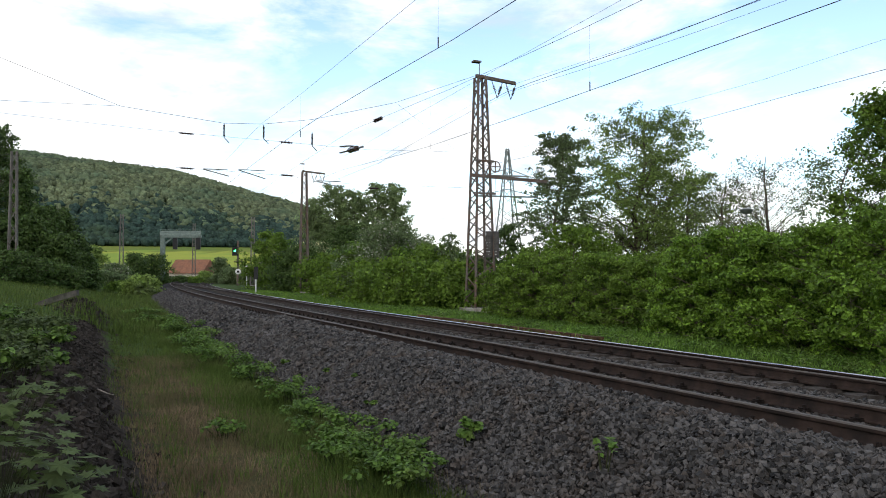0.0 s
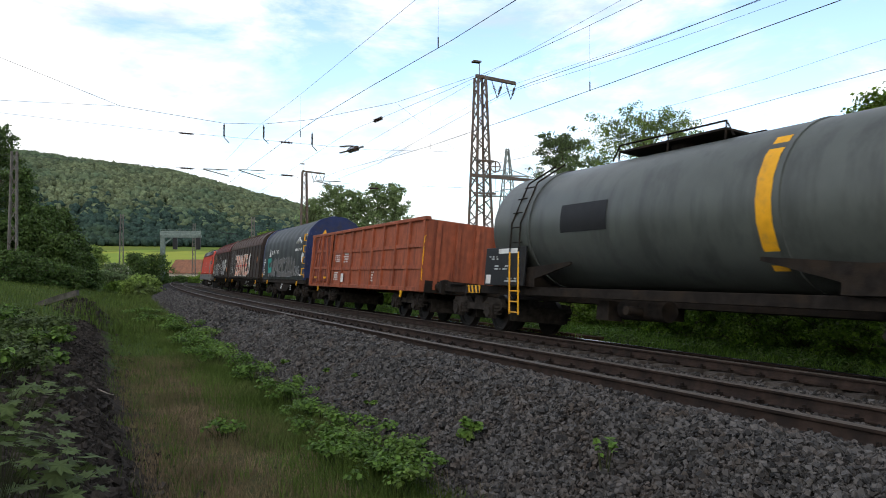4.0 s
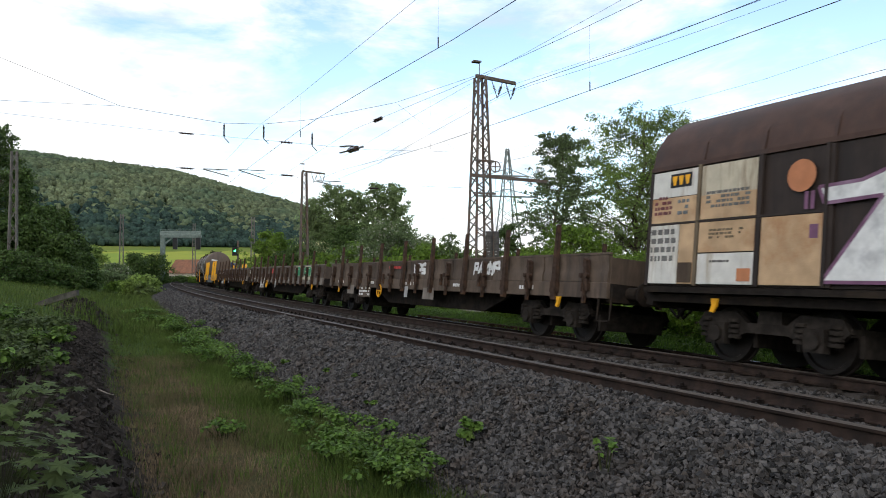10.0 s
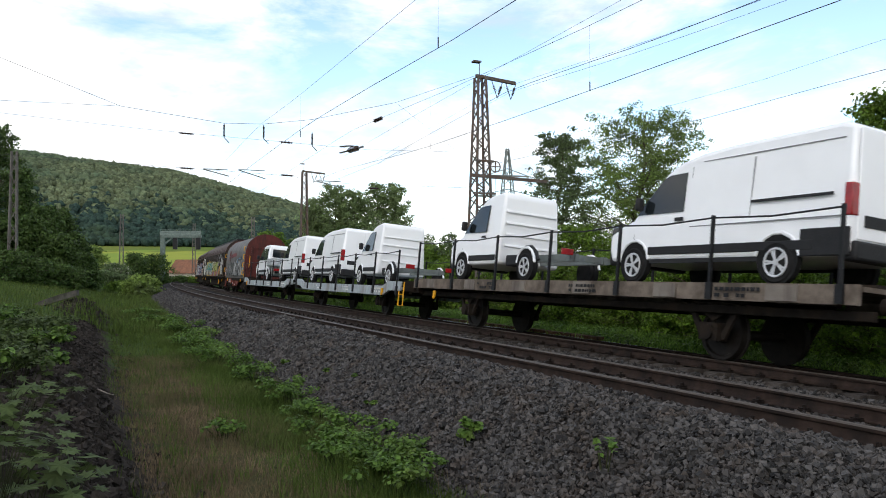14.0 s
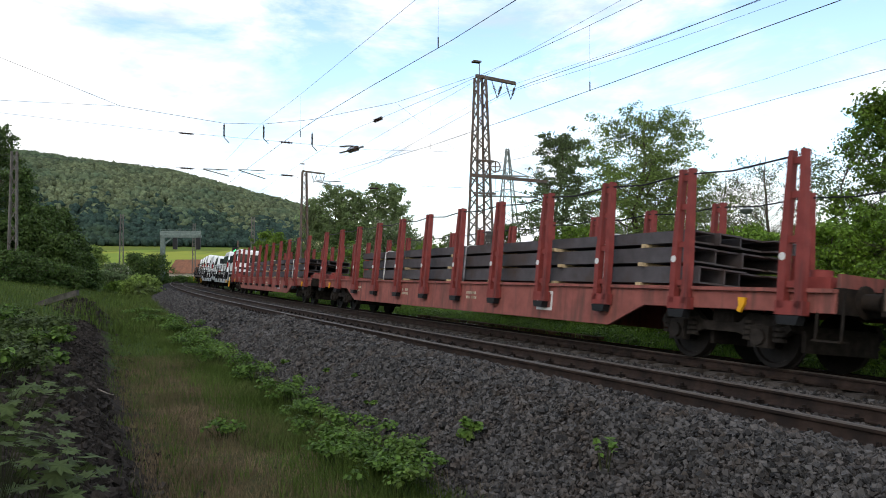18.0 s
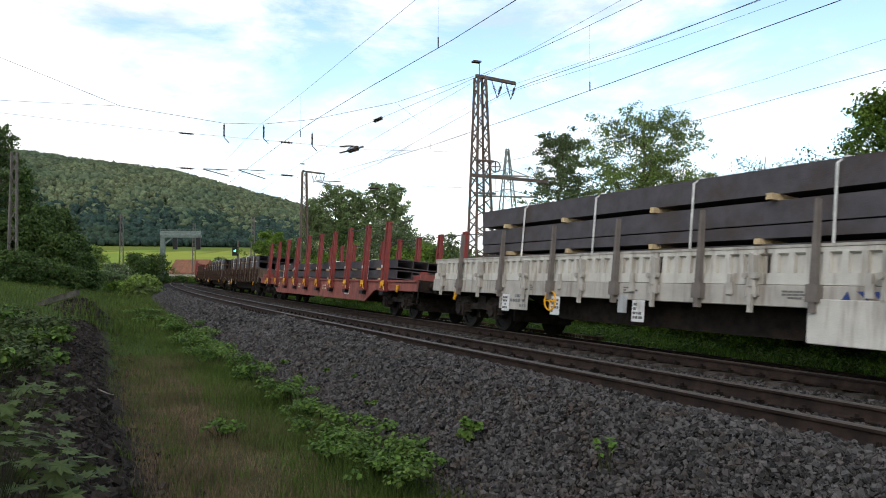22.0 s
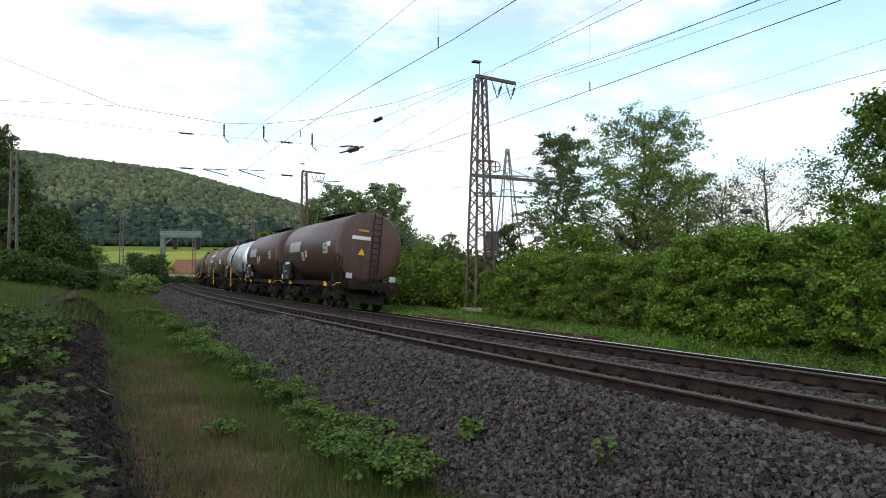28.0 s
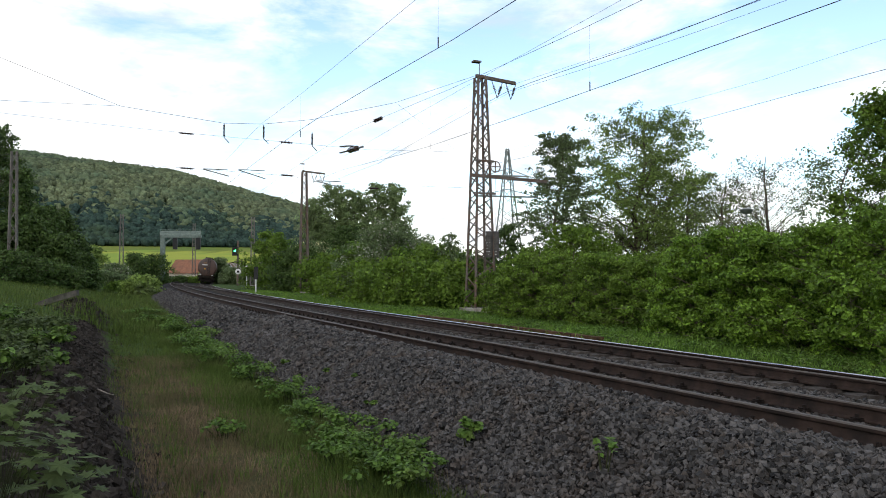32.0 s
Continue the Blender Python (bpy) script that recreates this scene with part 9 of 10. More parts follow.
# 2 and 3: two axle sliding wall wagons
w, b = box_wagon("brown two-axle sliding-wall wagon with red-brown roof and white graffiti", LONG[2], False, M_BOXBROWN, M_BOXROOF_RED, 2, 0.08)
couple(w, 2)
plate(w, "door_panel", 5.6, 2.2, 0.8, 1.9, M_PANELTAN, 1.424, "faded tan panel")
plate(w, "door_panel", 4.55, 2.85, 0.75, 0.75, M_PANELTAN, 1.424, "faded tan panel")
plate(w, "emblem", 4.5, 2.72, 0.32, 0.24, M_BROWNMARK, 1.431)
for k, (x, z, ww, hh, n) in enumerate(((5.7, 1.95, 0.4, 0.5, 4), (5.7, 1.55, 0.4, 0.35, 3), (4.75, 1.95, 0.45, 0.4, 3), (2.1, 1.32, 0.5, 0.1, 1), (-2.6, 1.32, 0.5, 0.1, 1))):
    bars(w, x, z, ww, hh, n, M_SPRAYW, 1.432, 210 + k)
part("label_plate", Geo().prism([(4.55, 1.42), (4.72, 1.6), (4.55, 1.78), (4.38, 1.6)], 1.425, 1.43, axis="y"), M_WHITE, w)
spray(w, 1.2, 3.9, 1.28, 2.25, [M_BOXBROWN, M_SPRAYS], 1.472, 11, 5, outline=M_SPRAYW)
spray(w, -2.0, 1.1, 1.25, 2.3, [M_SPRAYW], 1.472, 12, 5, label="thin white sprayed tag", thin=True)
spray(w, -5.0, -2.2, 1.35, 2.5, [M_SPRAYS, M_SPRAYW], 1.472, 13, 3, outline=M_BLACK)
spray(w, 0.1, 0.7, 2.3, 2.95, [M_SPRAYW], 1.472, 14, 3, label="thin pale tag", thin=True)
spray(w, -1.25, -0.35, 2.55, 3.0, [M_SPRAYW], 1.472, 15, 3, label="thin pale tag", thin=True)
ring(w, -1.85, 2.35, 0.13, M_SPRAYW, 1.44)
ring(w, -5.55, 1.75, 0.22, M_BROWNMARK, 1.44, label="round orange mark")
part("step", Geo().box(-6.1, -5.7, 1.3, 1.45, 0.5, 0.54), M_UNDER, w)

w, b = box_wagon("dark brown two-axle sliding-wall wagon with pink graffiti letters", LONG[3], False, M_BOXBROWN, M_BOXROOF, 2, 0.1)
couple(w, 3)
plate(w, "door_panel", 6.05, 2.2, 0.95, 1.95, M_PANELDARK, 1.424, "dark grey end panel")
plate(w, "door_panel", 4.95, 2.2, 0.95, 1.95, M_PANELDARK, 1.424, "dark grey end panel")
for k, (x, z, ww, hh, n) in enumerate(((6.05, 2.9, 0.6, 0.22, 3), (6.05, 2.2, 0.35, 1.0, 7), (5.1, 1.75, 0.6, 0.55, 5), (6.05, 1.4, 0.4, 0.2, 2))):
    bars(w, x, z, ww, hh, n, M_SPRAYW, 1.432, 220 + k)
for k, (ch, x) in enumerate((("Z", 2.9), ("O", 1.77), ("N", 0.6), ("K", -0.75), ("E", -1.8))):
    words(w, ch, x, 1.32, 2.0, M_SPRAYW, 1.472, 0.085, "white outline of a sprayed letter", name="letter_outline", squeeze=0.68)
    words(w, ch, x, 1.33, 1.98, M_PINK, 1.479, 0.035, "big pink sprayed letter", name="letter", squeeze=0.68)
    for j in range(3 if k else 2):
        ring(w, x + 0.24 - 0.23 * j, 1.98, 0.085, M_SPRAYRED, 1.486, "dot")
spray(w, -3.5, -2.75, 1.35, 2.7, [M_PINK, M_SPRAYW], 1.472, 18, 2, outline=M_SPRAYW)
ring(w, -2.5, 1.45, 0.17, M_PINK, 1.472)
ring(w, 3.95, 2.0, 0.2, M_SPRAYW, 1.472)
ring(w, 3.95, 2.0, 0.15, M_BOXBROWN, 1.479)
plate(w, "mark", 3.6, 2.62, 0.12, 0.36, M_SPRAYW, 1.472)
plate(w, "mark", 3.85, 2.62, 0.12, 0.36, M_SPRAYW, 1.472)
ring(w, -6.0, 2.3, 0.2, M_BROWNMARK, 1.44, label="round orange mark")
spray(w, -2.8, -1.2, 0.66, 0.95, [M_SPRAYS], 1.31, 19, 4, thin=True)

# 4: tarpaulin wagon
w, b = hood_wagon("dark tarpaulin coil wagon with blue ends and silver graffiti", LONG[4], M_TARP, M_BLUE, M_UNDER)
couple(w, 4)
spray(w, -3.4, 3.2, 1.28, 2.2, [M_TARPGREY, M_TARPGREY], 1.455, 21, 8, outline=M_LOCOROOF)
spray(w, -4.4, -3.3, 1.35, 1.8, [M_LOCOROOF], 1.455, 121, 4)
spray(w, 2.7, 3.6, 1.5, 2.2, [M_TEAL], 1.462, 22, 1, label="teal sprayed figure")
part("emblem", Geo().prism([(3.55, 2.4), (3.1, 2.4), (3.32, 2.85)], 1.452, 1.458, axis="y"), M_SPRAYW, w, "white triangular emblem")
bars(w, 1.95, 2.62, 1.7, 0.36, 1, M_SPRAYW, 1.452, 230, name="name_bars")
bars(w, -3.65, 2.62, 1.7, 0.2, 1, M_SPRAYW, 1.452, 231, name="name_bars")
part("emblem", Geo().tube([(-4.3, 1.43, 2.95), (-3.8, 1.42, 3.2), (-3.2, 1.43, 2.95)], 0.05, 5).tube([(-3.9, 1.42, 3.1), (-3.5, 1.43, 2.92)], 0.04, 5), M_SPRAYW, w, "white curved emblem")
part("round_window", Geo().cyl((-4.8, 1.42, 2.2), (-4.8, 1.462, 2.2), 0.24, 24), M_WHITE, w, "white round spot")
plate(w, "hatch", -4.85, 2.6, 0.75, 1.2, M_BLACK, 1.445)
for k, (x, z, ww, hh, n, m) in enumerate(((4.75, 1.8, 0.45, 1.0, 7, M_SPRAYW), (-4.6, 1.35, 0.7, 0.14, 1, M_SPRAYW), (0.2, 0.75, 0.5, 0.3, 3, M_SPRAYW), (-2.1, 0.72, 0.3, 0.3, 3, M_SPRAYW))):
    bars(w, x, z, ww, hh, n, m, 1.458 if z > 1.2 else 1.285, 232 + k)
for z in (1.35, 1.9, 2.45, 3.0):
    part("handrail", Geo().tube([(-b + 0.05, 1.44, z), (-b + 0.05, 1.56, z), (-b + 0.05, 1.56, z + 0.3), (-b + 0.05, 1.44, z + 0.3)], 0.03, 6), M_YELLOW, w, "yellow handrail")
spray(w, -b + 0.02, -b + 0.28, 3.0, 3.4, [M_SPRAYW], 1.42, 23, 2)
for y, z in ((0.5, 3.4), (0.4, 2.5)):
    part("warning_sign", Geo().prism([(y, z), (y + 0.24, z), (y + 0.12, z + 0.22)], -b - 0.012, -b - 0.004), M_YELLOW, w)

# 5: open wagon
w = open_wagon("rust-red ribbed open wagon with braced door", LONG[5])
couple(w, 5)

# 6: tank, 7: low flat
c = MIDDLE[6]
w = tank_wagon("grey-green tank wagon with a dark data board", LONG[6], c - 79.0, c - 91.2, 1.42, 2.6, M_TANKGREEN, (3.5, -3.5), (-1.5, 1.5), 3.9)
couple(w, 6)
pad(w, -3.4, -3.1, 1.5, 3.6, M_YELLOW, 1.42, 2.6, "barrel_stripe", "yellow stripe", 0.012)
pad(w, 0.6, 2.2, 2.3, 2.9, M_BLACK, 1.42, 2.6, "label_plate")
w, b = flat_wagon("low dark flat wagon with a few yellow stakes", LONG[7], M_UNDER, (6.7, -1.8), False, 1.28, 0.62, 2.55)
couple(w, 7)
for k in range(3):
    part("lashing_winch", Geo().box(4.0 - 4.4 * k, 4.7 - 4.4 * k, 1.28, 1.46, 1.02, 1.22), M_YELLOW, w)

# 8, 9, 10: long brown tanks
w = tank_wagon("brown tank wagon with a white emblem plate", LONG[8], 6.85, -7.05, 1.44, 2.62, M_TANK, (4.6, 2.2, 0.05, -0.4, -2.6, -4.9), (-2.0, 1.6), 0.0, flat=True)
couple(w, 8)
pad(w, 3.6, 6.5, 2.35, 3.25, M_WHITE, 1.44, 2.62, label="large white emblem plate")
pad(w, 3.8, 5.3, 2.6, 3.0, M_NAVY, 1.44, 2.62, "name_bar", lift=0.014)
pad(w, 5.6, 6.3, 2.55, 3.05, M_NAVY, 1.44, 2.62, "emblem", lift=0.014)
pad(w, 0.5, 1.3, 1.75, 2.1, M_WHITE, 1.44, 2.62)
pad(w, -0.35, 0.25, 1.7, 2.2, M_WHITE, 1.44, 2.62)
pad(w, -5.7, -4.7, 1.85, 2.2, M_WHITE, 1.44, 2.62)
pad(w, -4.3, -3.7, 2.35, 2.7, M_LOCOGREY, 1.44, 2.62)
pad(w, -0.2, 0.05, 2.5, 2.7, M_ORANGE, 1.44, 2.62)

w = tank_wagon("brown tank wagon with dark blue repainted patch and purple graffiti", LONG[9], 6.7, -6.55, 1.45, 2.62, M_TANK, (-1.6,), (-1.6, 2.2), -1.15, foot=M_UNDER, flat=True)
couple(w, 9)
pad(w, -2.0, 2.3, 2.35, 3.95, mat("tank_patch_blue", (0.045, 0.052, 0.075), 0.55, 0, 0.15, 3, (0.07, 0.065, 0.07), 0.4, 1), 1.45, 2.62, "paint_patch", "dark blue-grey repainted patch")
pad(w, -5.1, -3.25, 2.5, 3.05, mat("tank_patch_dark", (0.055, 0.045, 0.042), 0.6), 1.45, 2.62, "paint_patch", "dark painted rectangle")
pad(w, -2.15, -1.85, 2.4, 2.95, M_WHITE, 1.45, 2.62)
pad(w, -2.1, -1.9, 2.75, 2.92, M_YELLOW, 1.45, 2.62, "warning_sign", lift=0.014)
pad(w, -2.1, -1.9, 2.45, 2.62, M_SPRAYRED, 1.45, 2.62, "warning_sign", lift=0.014)
board = plate(w, "label_board", 1.55, 1.92, 2.7, 0.76, M_BLACK, 1.47, "dark sprayed ground", 0.006)
plate(w, "ledge", 0.8, 2.36, 3.4, 0.06, M_UNDER, 1.47, "dark ledge above the lettering", 0.08)
for x, dx in ((2.95, 0.22), (2.8, 0.16), (0.25, 0.2), (0.1, 0.1), (0.3, 0.3)):
    part("graffiti_cloud", Geo().cyl((x, 1.472, 1.72 + dx), (x, 1.479 + dx * 0.004, 1.72 + dx), dx + 0.14, 18), M_PURPLE, w, "purple sprayed cloud")
for k, ch in enumerate("TOSE"):
    words(w, ch, 2.6 - 0.65 * k, 1.58, 0.98, M_LETTEREDGE, 1.486, 0.05, "yellow edge of a sprayed letter", name="letter_outline", tilt=0.05 * (k - 1.5), squeeze=1.0)
    words(w, ch, 2.6 - 0.65 * k, 1.59, 0.96, M_PANELDARK, 1.493, 0.03, "dark sprayed letter", name="letter", tilt=0.05 * (k - 1.5), squeeze=1.0)
words(w, "22", 3.4, 2.05, 0.3, M_SPRAYW, 1.40, 0.004, "small white sprayed number")
words(w, "LTS", -0.35, 2.15, 0.24, M_LIME, 1.45, 0.004, "pale yellow sprayed word")
plate(w, "label_plate", -0.55, 1.62, 0.5, 0.25, M_WHITE, 1.492)
words(w, "TOSE", -2.75, 2.62, 0.34, M_CREAM, 1.462, 0.004, "pale yellow sprayed word", tilt=-0.15)
words(w, "STEK", -2.85, 2.3, 0.34, M_CREAM, 1.452, 0.004, "pale yellow sprayed word", tilt=-0.3)
words(w, "TOSE", -0.4, 1.88, 0.24, M_LIME, 1.495, 0.004, "pale yellow sprayed word")
words(w, "TOSE", -5.6, 1.3, 0.5, M_SPRAYW, 1.305, 0.012, "white sprayed word")

w = tank_wagon("brown tank wagon with silver graffiti and yellow ladder", LONG[10], 7.2, -7.1, 1.45, 2.62, M_TANK, (5.0, 3.0, 1.2, -0.8, -2.9, -4.9), (-2.6, 1.6), 1.75, flat=True)
couple(w, 10)
pad(w, 4.45, 6.2, 2.45, 2.85, mat("faint_mark", (0.2, 0.19, 0.19), 0.6), 1.45, 2.62, "name_bar", "faint worn name bar")
pad(w, -1.1, 1.3, 1.72, 2.35, M_WHITE, 1.45, 2.62, label="white label plate")
spray(w, -5.4, -0.9, 1.75, 2.75, [M_SPRAYS], 0, 31, 6, curve=(1.45, 2.62), outline=M_BLACK)
pad(w, -6.6, -5.45, 2.55, 2.9, M_WHITE, 1.45, 2.62, label="white label plate")
spray(w, -6.6, -4.9, 1.2, 1.7, [M_SPRAYW], 1.31, 32, 4)
part("number_plate", Geo().box(-7.1, -7.0, 0.1, 0.75, 3.0, 3.14), M_WHITE, w, "white label bar on the tank end")
part("hazard_sign", Geo().cyl((-7.11, 0.4, 2.7), (-7.0, 0.4, 2.7), 0.17, 18), M_BOGIE, w)

# 11: flat with yellow stakes
w, b = flat_wagon("blue-grey flat wagon with yellow end frames and stakes", LONG[11], M_FLATGREY, (5.55, 3.1, -3.0, -5.45), True, 1.26, 0.56, 2.62)
couple(w, 11)
plate(w, "paper_plate", 4.35, 1.05, 0.3, 0.24, M_WHITE, 1.362)
ring(w, 1.9, 0.95, 0.1, M_SPRAYRED, 1.362)

# 12, 13, 14: low side wagons
w, b = low_side_wagon("empty weathered grey-beige low-side wagon with white sprayed word", LONG[12], M_RESBROWN, M_RESGREY, 8)
couple(w, 12)
words(w, "RENTA", 8.3, 1.36, 0.5, M_SPRAYW, 1.366, 0.01, "white sprayed word")
spray(w, 5.1, 6.7, 1.32, 1.74, [M_SPRAYW], 1.366, 35, 4)
plate(w, "patch", 7.0, 1.55, 0.9, 0.4, M_BROWNMARK, 1.364)
plate(w, "emblem", 2.25, 1.58, 0.6, 0.26, M_SPRAYRED, 1.364, "small red emblem")
plate(w, "emblem_field", 2.25, 1.58, 0.3, 0.1, M_WHITE, 1.371)
plate(w, "paper_plate", 3.4, 0.95, 0.28, 0.28, M_SKYBLUE, 1.384)
for x in (5.0, 0.8, -0.9, -2.2, -4.0, -5.2):
    plate(w, "patch", x, 1.1, 0.55, 0.18, M_RESWHITE, 1.383)

w, b = low_side_wagon("empty weathered brown low-side wagon with green graffiti", LONG[13], M_RESBROWN, M_RESGREY, 8)
couple(w, 13)
plate(w, "emblem", 1.85, 1.58, 0.8, 0.26, M_SPRAYRED, 1.366, "small red emblem")
for x0, x1, sd in ((-5.05, -3.75, 36), (-7.15, -5.7, 37)):
    part("graffiti_edge", Geo().prism([(x0, 1.29), (x0 - 0.03, 1.7), (x0 + 0.25, 1.8), (x1 - 0.2, 1.78), (x1 + 0.02, 1.66), (x1 - 0.06, 1.27)], 1.364, 1.368, axis="y"), M_CREAM, w, "cream sprayed edge")
    part("graffiti_field", Geo().prism([(x0 + 0.06, 1.33), (x0 + 0.03, 1.67), (x0 + 0.27, 1.75), (x1 - 0.22, 1.73), (x1 - 0.05, 1.63), (x1 - 0.11, 1.32)], 1.37, 1.374, axis="y"), M_GREENSPRAY, w, "green sprayed block")
for z0, z1, x0, x1 in ((1.64, 1.69, -6.9, -6.2), (1.5, 1.55, -6.6, -6.0), (1.38, 1.43, -6.7, -6.25), (1.62, 1.66, -4.7, -4.2)):
    part("graffiti_stroke", Geo().box(x0, x1, 1.375, 1.38, z0, z1), M_CREAM, w)
plate(w, "graffiti_field", -6.4, 1.2, 1.6, 0.12, M_CREAM, 1.385)
plate(w, "paper_plate", 9.3, 1.5, 0.6, 0.4, M_RESWHITE, 1.366)

w, b = low_side_wagon("empty brown low-side wagon with small white tags", LONG[14], M_RESBROWN, M_RESBROWN, 8)
couple(w, 14)
bars(w, 1.9, 1.62, 1.4, 0.14, 1, M_SPRAYRED, 1.366, 240)
spray(w, -0.5, 0.4, 1.4, 1.7, [M_SPRAYW], 1.366, 38, 3)
spray(w, -5.1, -3.7, 1.4, 1.7, [M_SPRAYW], 1.366, 39, 5)
for x in (6.5, -0.9):
    plate(w, "paper_plate", x, 0.82, 0.8, 0.34, M_RESGREY, 1.387)

# 15, 16: long sliding wall wagons
w, b = box_wagon("long brown sliding-wall wagon with cream ends and graffiti", LONG[15], True, M_BOXBROWN, M_BOXROOF, 2, 0.22)
couple(w, 15)
for x, z, ww, hh, m in ((10.4, 2.97, 1.06, 0.46, M_PANELWHITE), (10.4, 2.51, 1.06, 0.44, M_PANELRUST), (10.58, 1.74, 0.7, 1.02, M_PANELWHITE), (10.05, 1.74, 0.34, 1.02, M_PANELRUST),
                        (9.2, 2.95, 1.14, 0.5, M_CREAM), (9.2, 2.5, 1.14, 0.4, M_PANELRUST), (9.2, 2.0, 1.14, 0.5, M_PANELRUST), (9.2, 1.48, 1.14, 0.5, M_PANELWHITE), (7.98, 1.74, 1.06, 1.02, M_PANELRUST),
                        (-10.6, 2.65, 1.1, 1.0, M_PANELWHITE), (-10.6, 1.65, 1.1, 0.9, M_CREAM), (-8.7, 1.65, 2.2, 0.85, M_PANELTAN)):
    plate(w, "door_panel", x, z, ww, hh, m, 1.474, "stained orange panel" if m == M_PANELRUST else "faded cream painted panel")
for x0, x1, z0, z1 in ((9.79, 9.86, 1.2, 3.24), (8.53, 8.6, 1.2, 3.24), (7.4, 7.46, 1.2, 3.24), (8.6, 10.95, 2.26, 2.29), (7.46, 8.53, 2.26, 2.29)):
    part("panel_strip", Geo().box(x0, x1, 1.45, 1.492, z0, z1), M_PANELTAN if z1 - z0 > 1 and x0 > 9 else M_BOXBROWN, w, "narrow strip between the panels")
sign = plate(w, "logo_plate", 10.25, 3.02, 0.5, 0.24, M_BLACK, 1.482, "black logo plate")
for x in (10.4, 10.25, 10.1):
    part("logo_shape", Geo().prism([(x + 0.06, 3.1), (x - 0.06, 3.1), (x - 0.03, 2.94), (x + 0.02, 2.94)], 1.488, 1.493, axis="y"), M_YELLOW, sign)
for k, (x, z, ww, hh, n, m) in enumerate(((10.65, 2.6, 0.42, 0.36, 4, M_FADEDRED), (10.15, 2.55, 0.3, 0.3, 3, M_LOCOROOF), (10.6, 1.9, 0.6, 0.62, 4, M_LOCOGREY), (9.2, 2.62, 0.9, 0.3, 4, M_LOCOGREY), (9.2, 2.05, 0.7, 0.18, 3, M_PANELTAN), (9.3, 1.6, 0.4, 0.06, 1, M_LOCOGREY),
                                          (-8.7, 1.7, 1.9, 0.6, 3, M_PINK), (-10.6, 1.45, 0.7, 0.3, 2, M_BLACK), (-9.8, 1.28, 1.6, 0.12, 1, M_SPRAYW))):
    bars(w, x, z, ww, hh, n, m, 1.481, 250 + k)
plate(w, "label_plate", 10.05, 1.42, 0.32, 0.34, M_RESDARK, 1.481, "brown paper holder")
plate(w, "label_plate", 8.8, 1.38, 0.26, 0.2, M_BROWNMARK, 1.481, "orange hazard label")
plate(w, "label_plate", 7.6, 2.0, 0.14, 0.2, M_PLUM, 1.481, "small purple sticker")
ring(w, 7.85, 2.82, 0.24, M_BROWNMARK, 1.474, label="round orange mark")
ring(w, -9.45, 2.75, 0.28, M_BROWNMARK, 1.474, label="round orange mark")
slab_letter(w, [(7.55, 2.62), (7.45, 2.38), (6.6, 2.42), (7.45, 1.28), (5.4, 1.28), (5.5, 1.6), (6.5, 1.62), (5.8, 2.62), (6.3, 2.85), (6.9, 2.65)], M_SPRAYW, M_PLUM, 1.482)
for x in (7.75, 7.65):
    plate(w, "graffiti_stroke", x, 2.45, 0.06, 0.26, M_PLUM, 1.474, "short purple stroke")
plate(w, "graffiti_field", 2.8, 1.8, 4.6, 0.9, M_SPRAYS, 1.472, "silver sprayed ground")
spray(w, 0.5, 5.3, 1.28, 2.5, [M_SPRAYW, M_PURPLE, M_SPRAYS], 1.48, 41, 4, outline=M_PLUM)
spray(w, -7.4, -0.6, 1.3, 2.6, [M_BLACK, M_SKYBLUE, M_BLACK, M_SPRAYRED], 1.472, 42, 8, outline=M_PINK)
spray(w, -7.2, -0.8, 1.3, 2.3, [M_SPRAYW, M_SKYBLUE], 1.494, 142, 9, label="thin pale highlights", thin=True)
ring(w, -1.2, 2.4, 0.24, M_SPRAYW, 1.474)

w, b = box_wagon("long dark brown sliding-wall wagon with teal and lime graffiti", LONG[16], True, M_BOXBROWN, M_BOXROOF, 2, 0.22)
couple(w, 16)
part("roof_seal", Geo().box(-b - 0.05, b + 0.05, -0.6, 0.6, 4.36, 4.5), M_BLACK, w, bevel=0.02)
for x, z, ww, hh in ((10.2, 2.2, 0.9, 1.7), (9.2, 1.8, 0.95, 0.95), (8.1, 1.95, 0.72, 0.75)):
    p = plate(w, "white_plate", x, z, ww, hh, M_PANELWHITE, 1.474, "dirty white data plate")
    bars(p, x, z + hh * 0.12, ww * 0.6, hh * 0.5, 4, M_LOCOGREY, 1.481, 260 + int(x))
spray(w, -0.3, 7.6, 2.0, 2.55, [M_SPRAYYELLOW, M_SPRAYYELLOW, M_SPRAYW], 1.473, 43, 9, label="yellow sprayed halo")
spray(w, -0.3, 7.6, 1.26, 1.7, [M_SPRAYYELLOW, M_ORANGE], 1.473, 143, 9, label="yellow sprayed halo")
spray(w, -0.2, 7.5, 1.34, 2.42, [M_TEAL, M_TEAL, M_TEAL, M_CREAM], 1.49, 44, 7, outline=M_SPRAYW)
spray(w, 0.0, 7.4, 1.3, 1.75, [M_BLACK, M_SPRAYW], 1.512, 144, 12)
for k, (x, z, r) in enumerate(((6.9, 2.45, 0.13), (7.2, 2.2, 0.11), (5.2, 2.6, 0.12), (4.7, 2.72, 0.1), (4.4, 2.55, 0.12), (3.0, 2.6, 0.11))):
    ring(w, x, z, r, M_SPRAYYELLOW, 1.473, "yellow_blot")
ring(w, 8.1, 2.0, 0.2, M_BLACK, 1.482, "no_smoking_mark")
ring(w, 8.1, 2.0, 0.15, M_PANELWHITE, 1.489, "no_smoking_mark")
plate(w, "graffiti_field", -1.8, 2.42, 2.8, 0.3, M_CREAM, 1.472, "cream board painted on the wall")
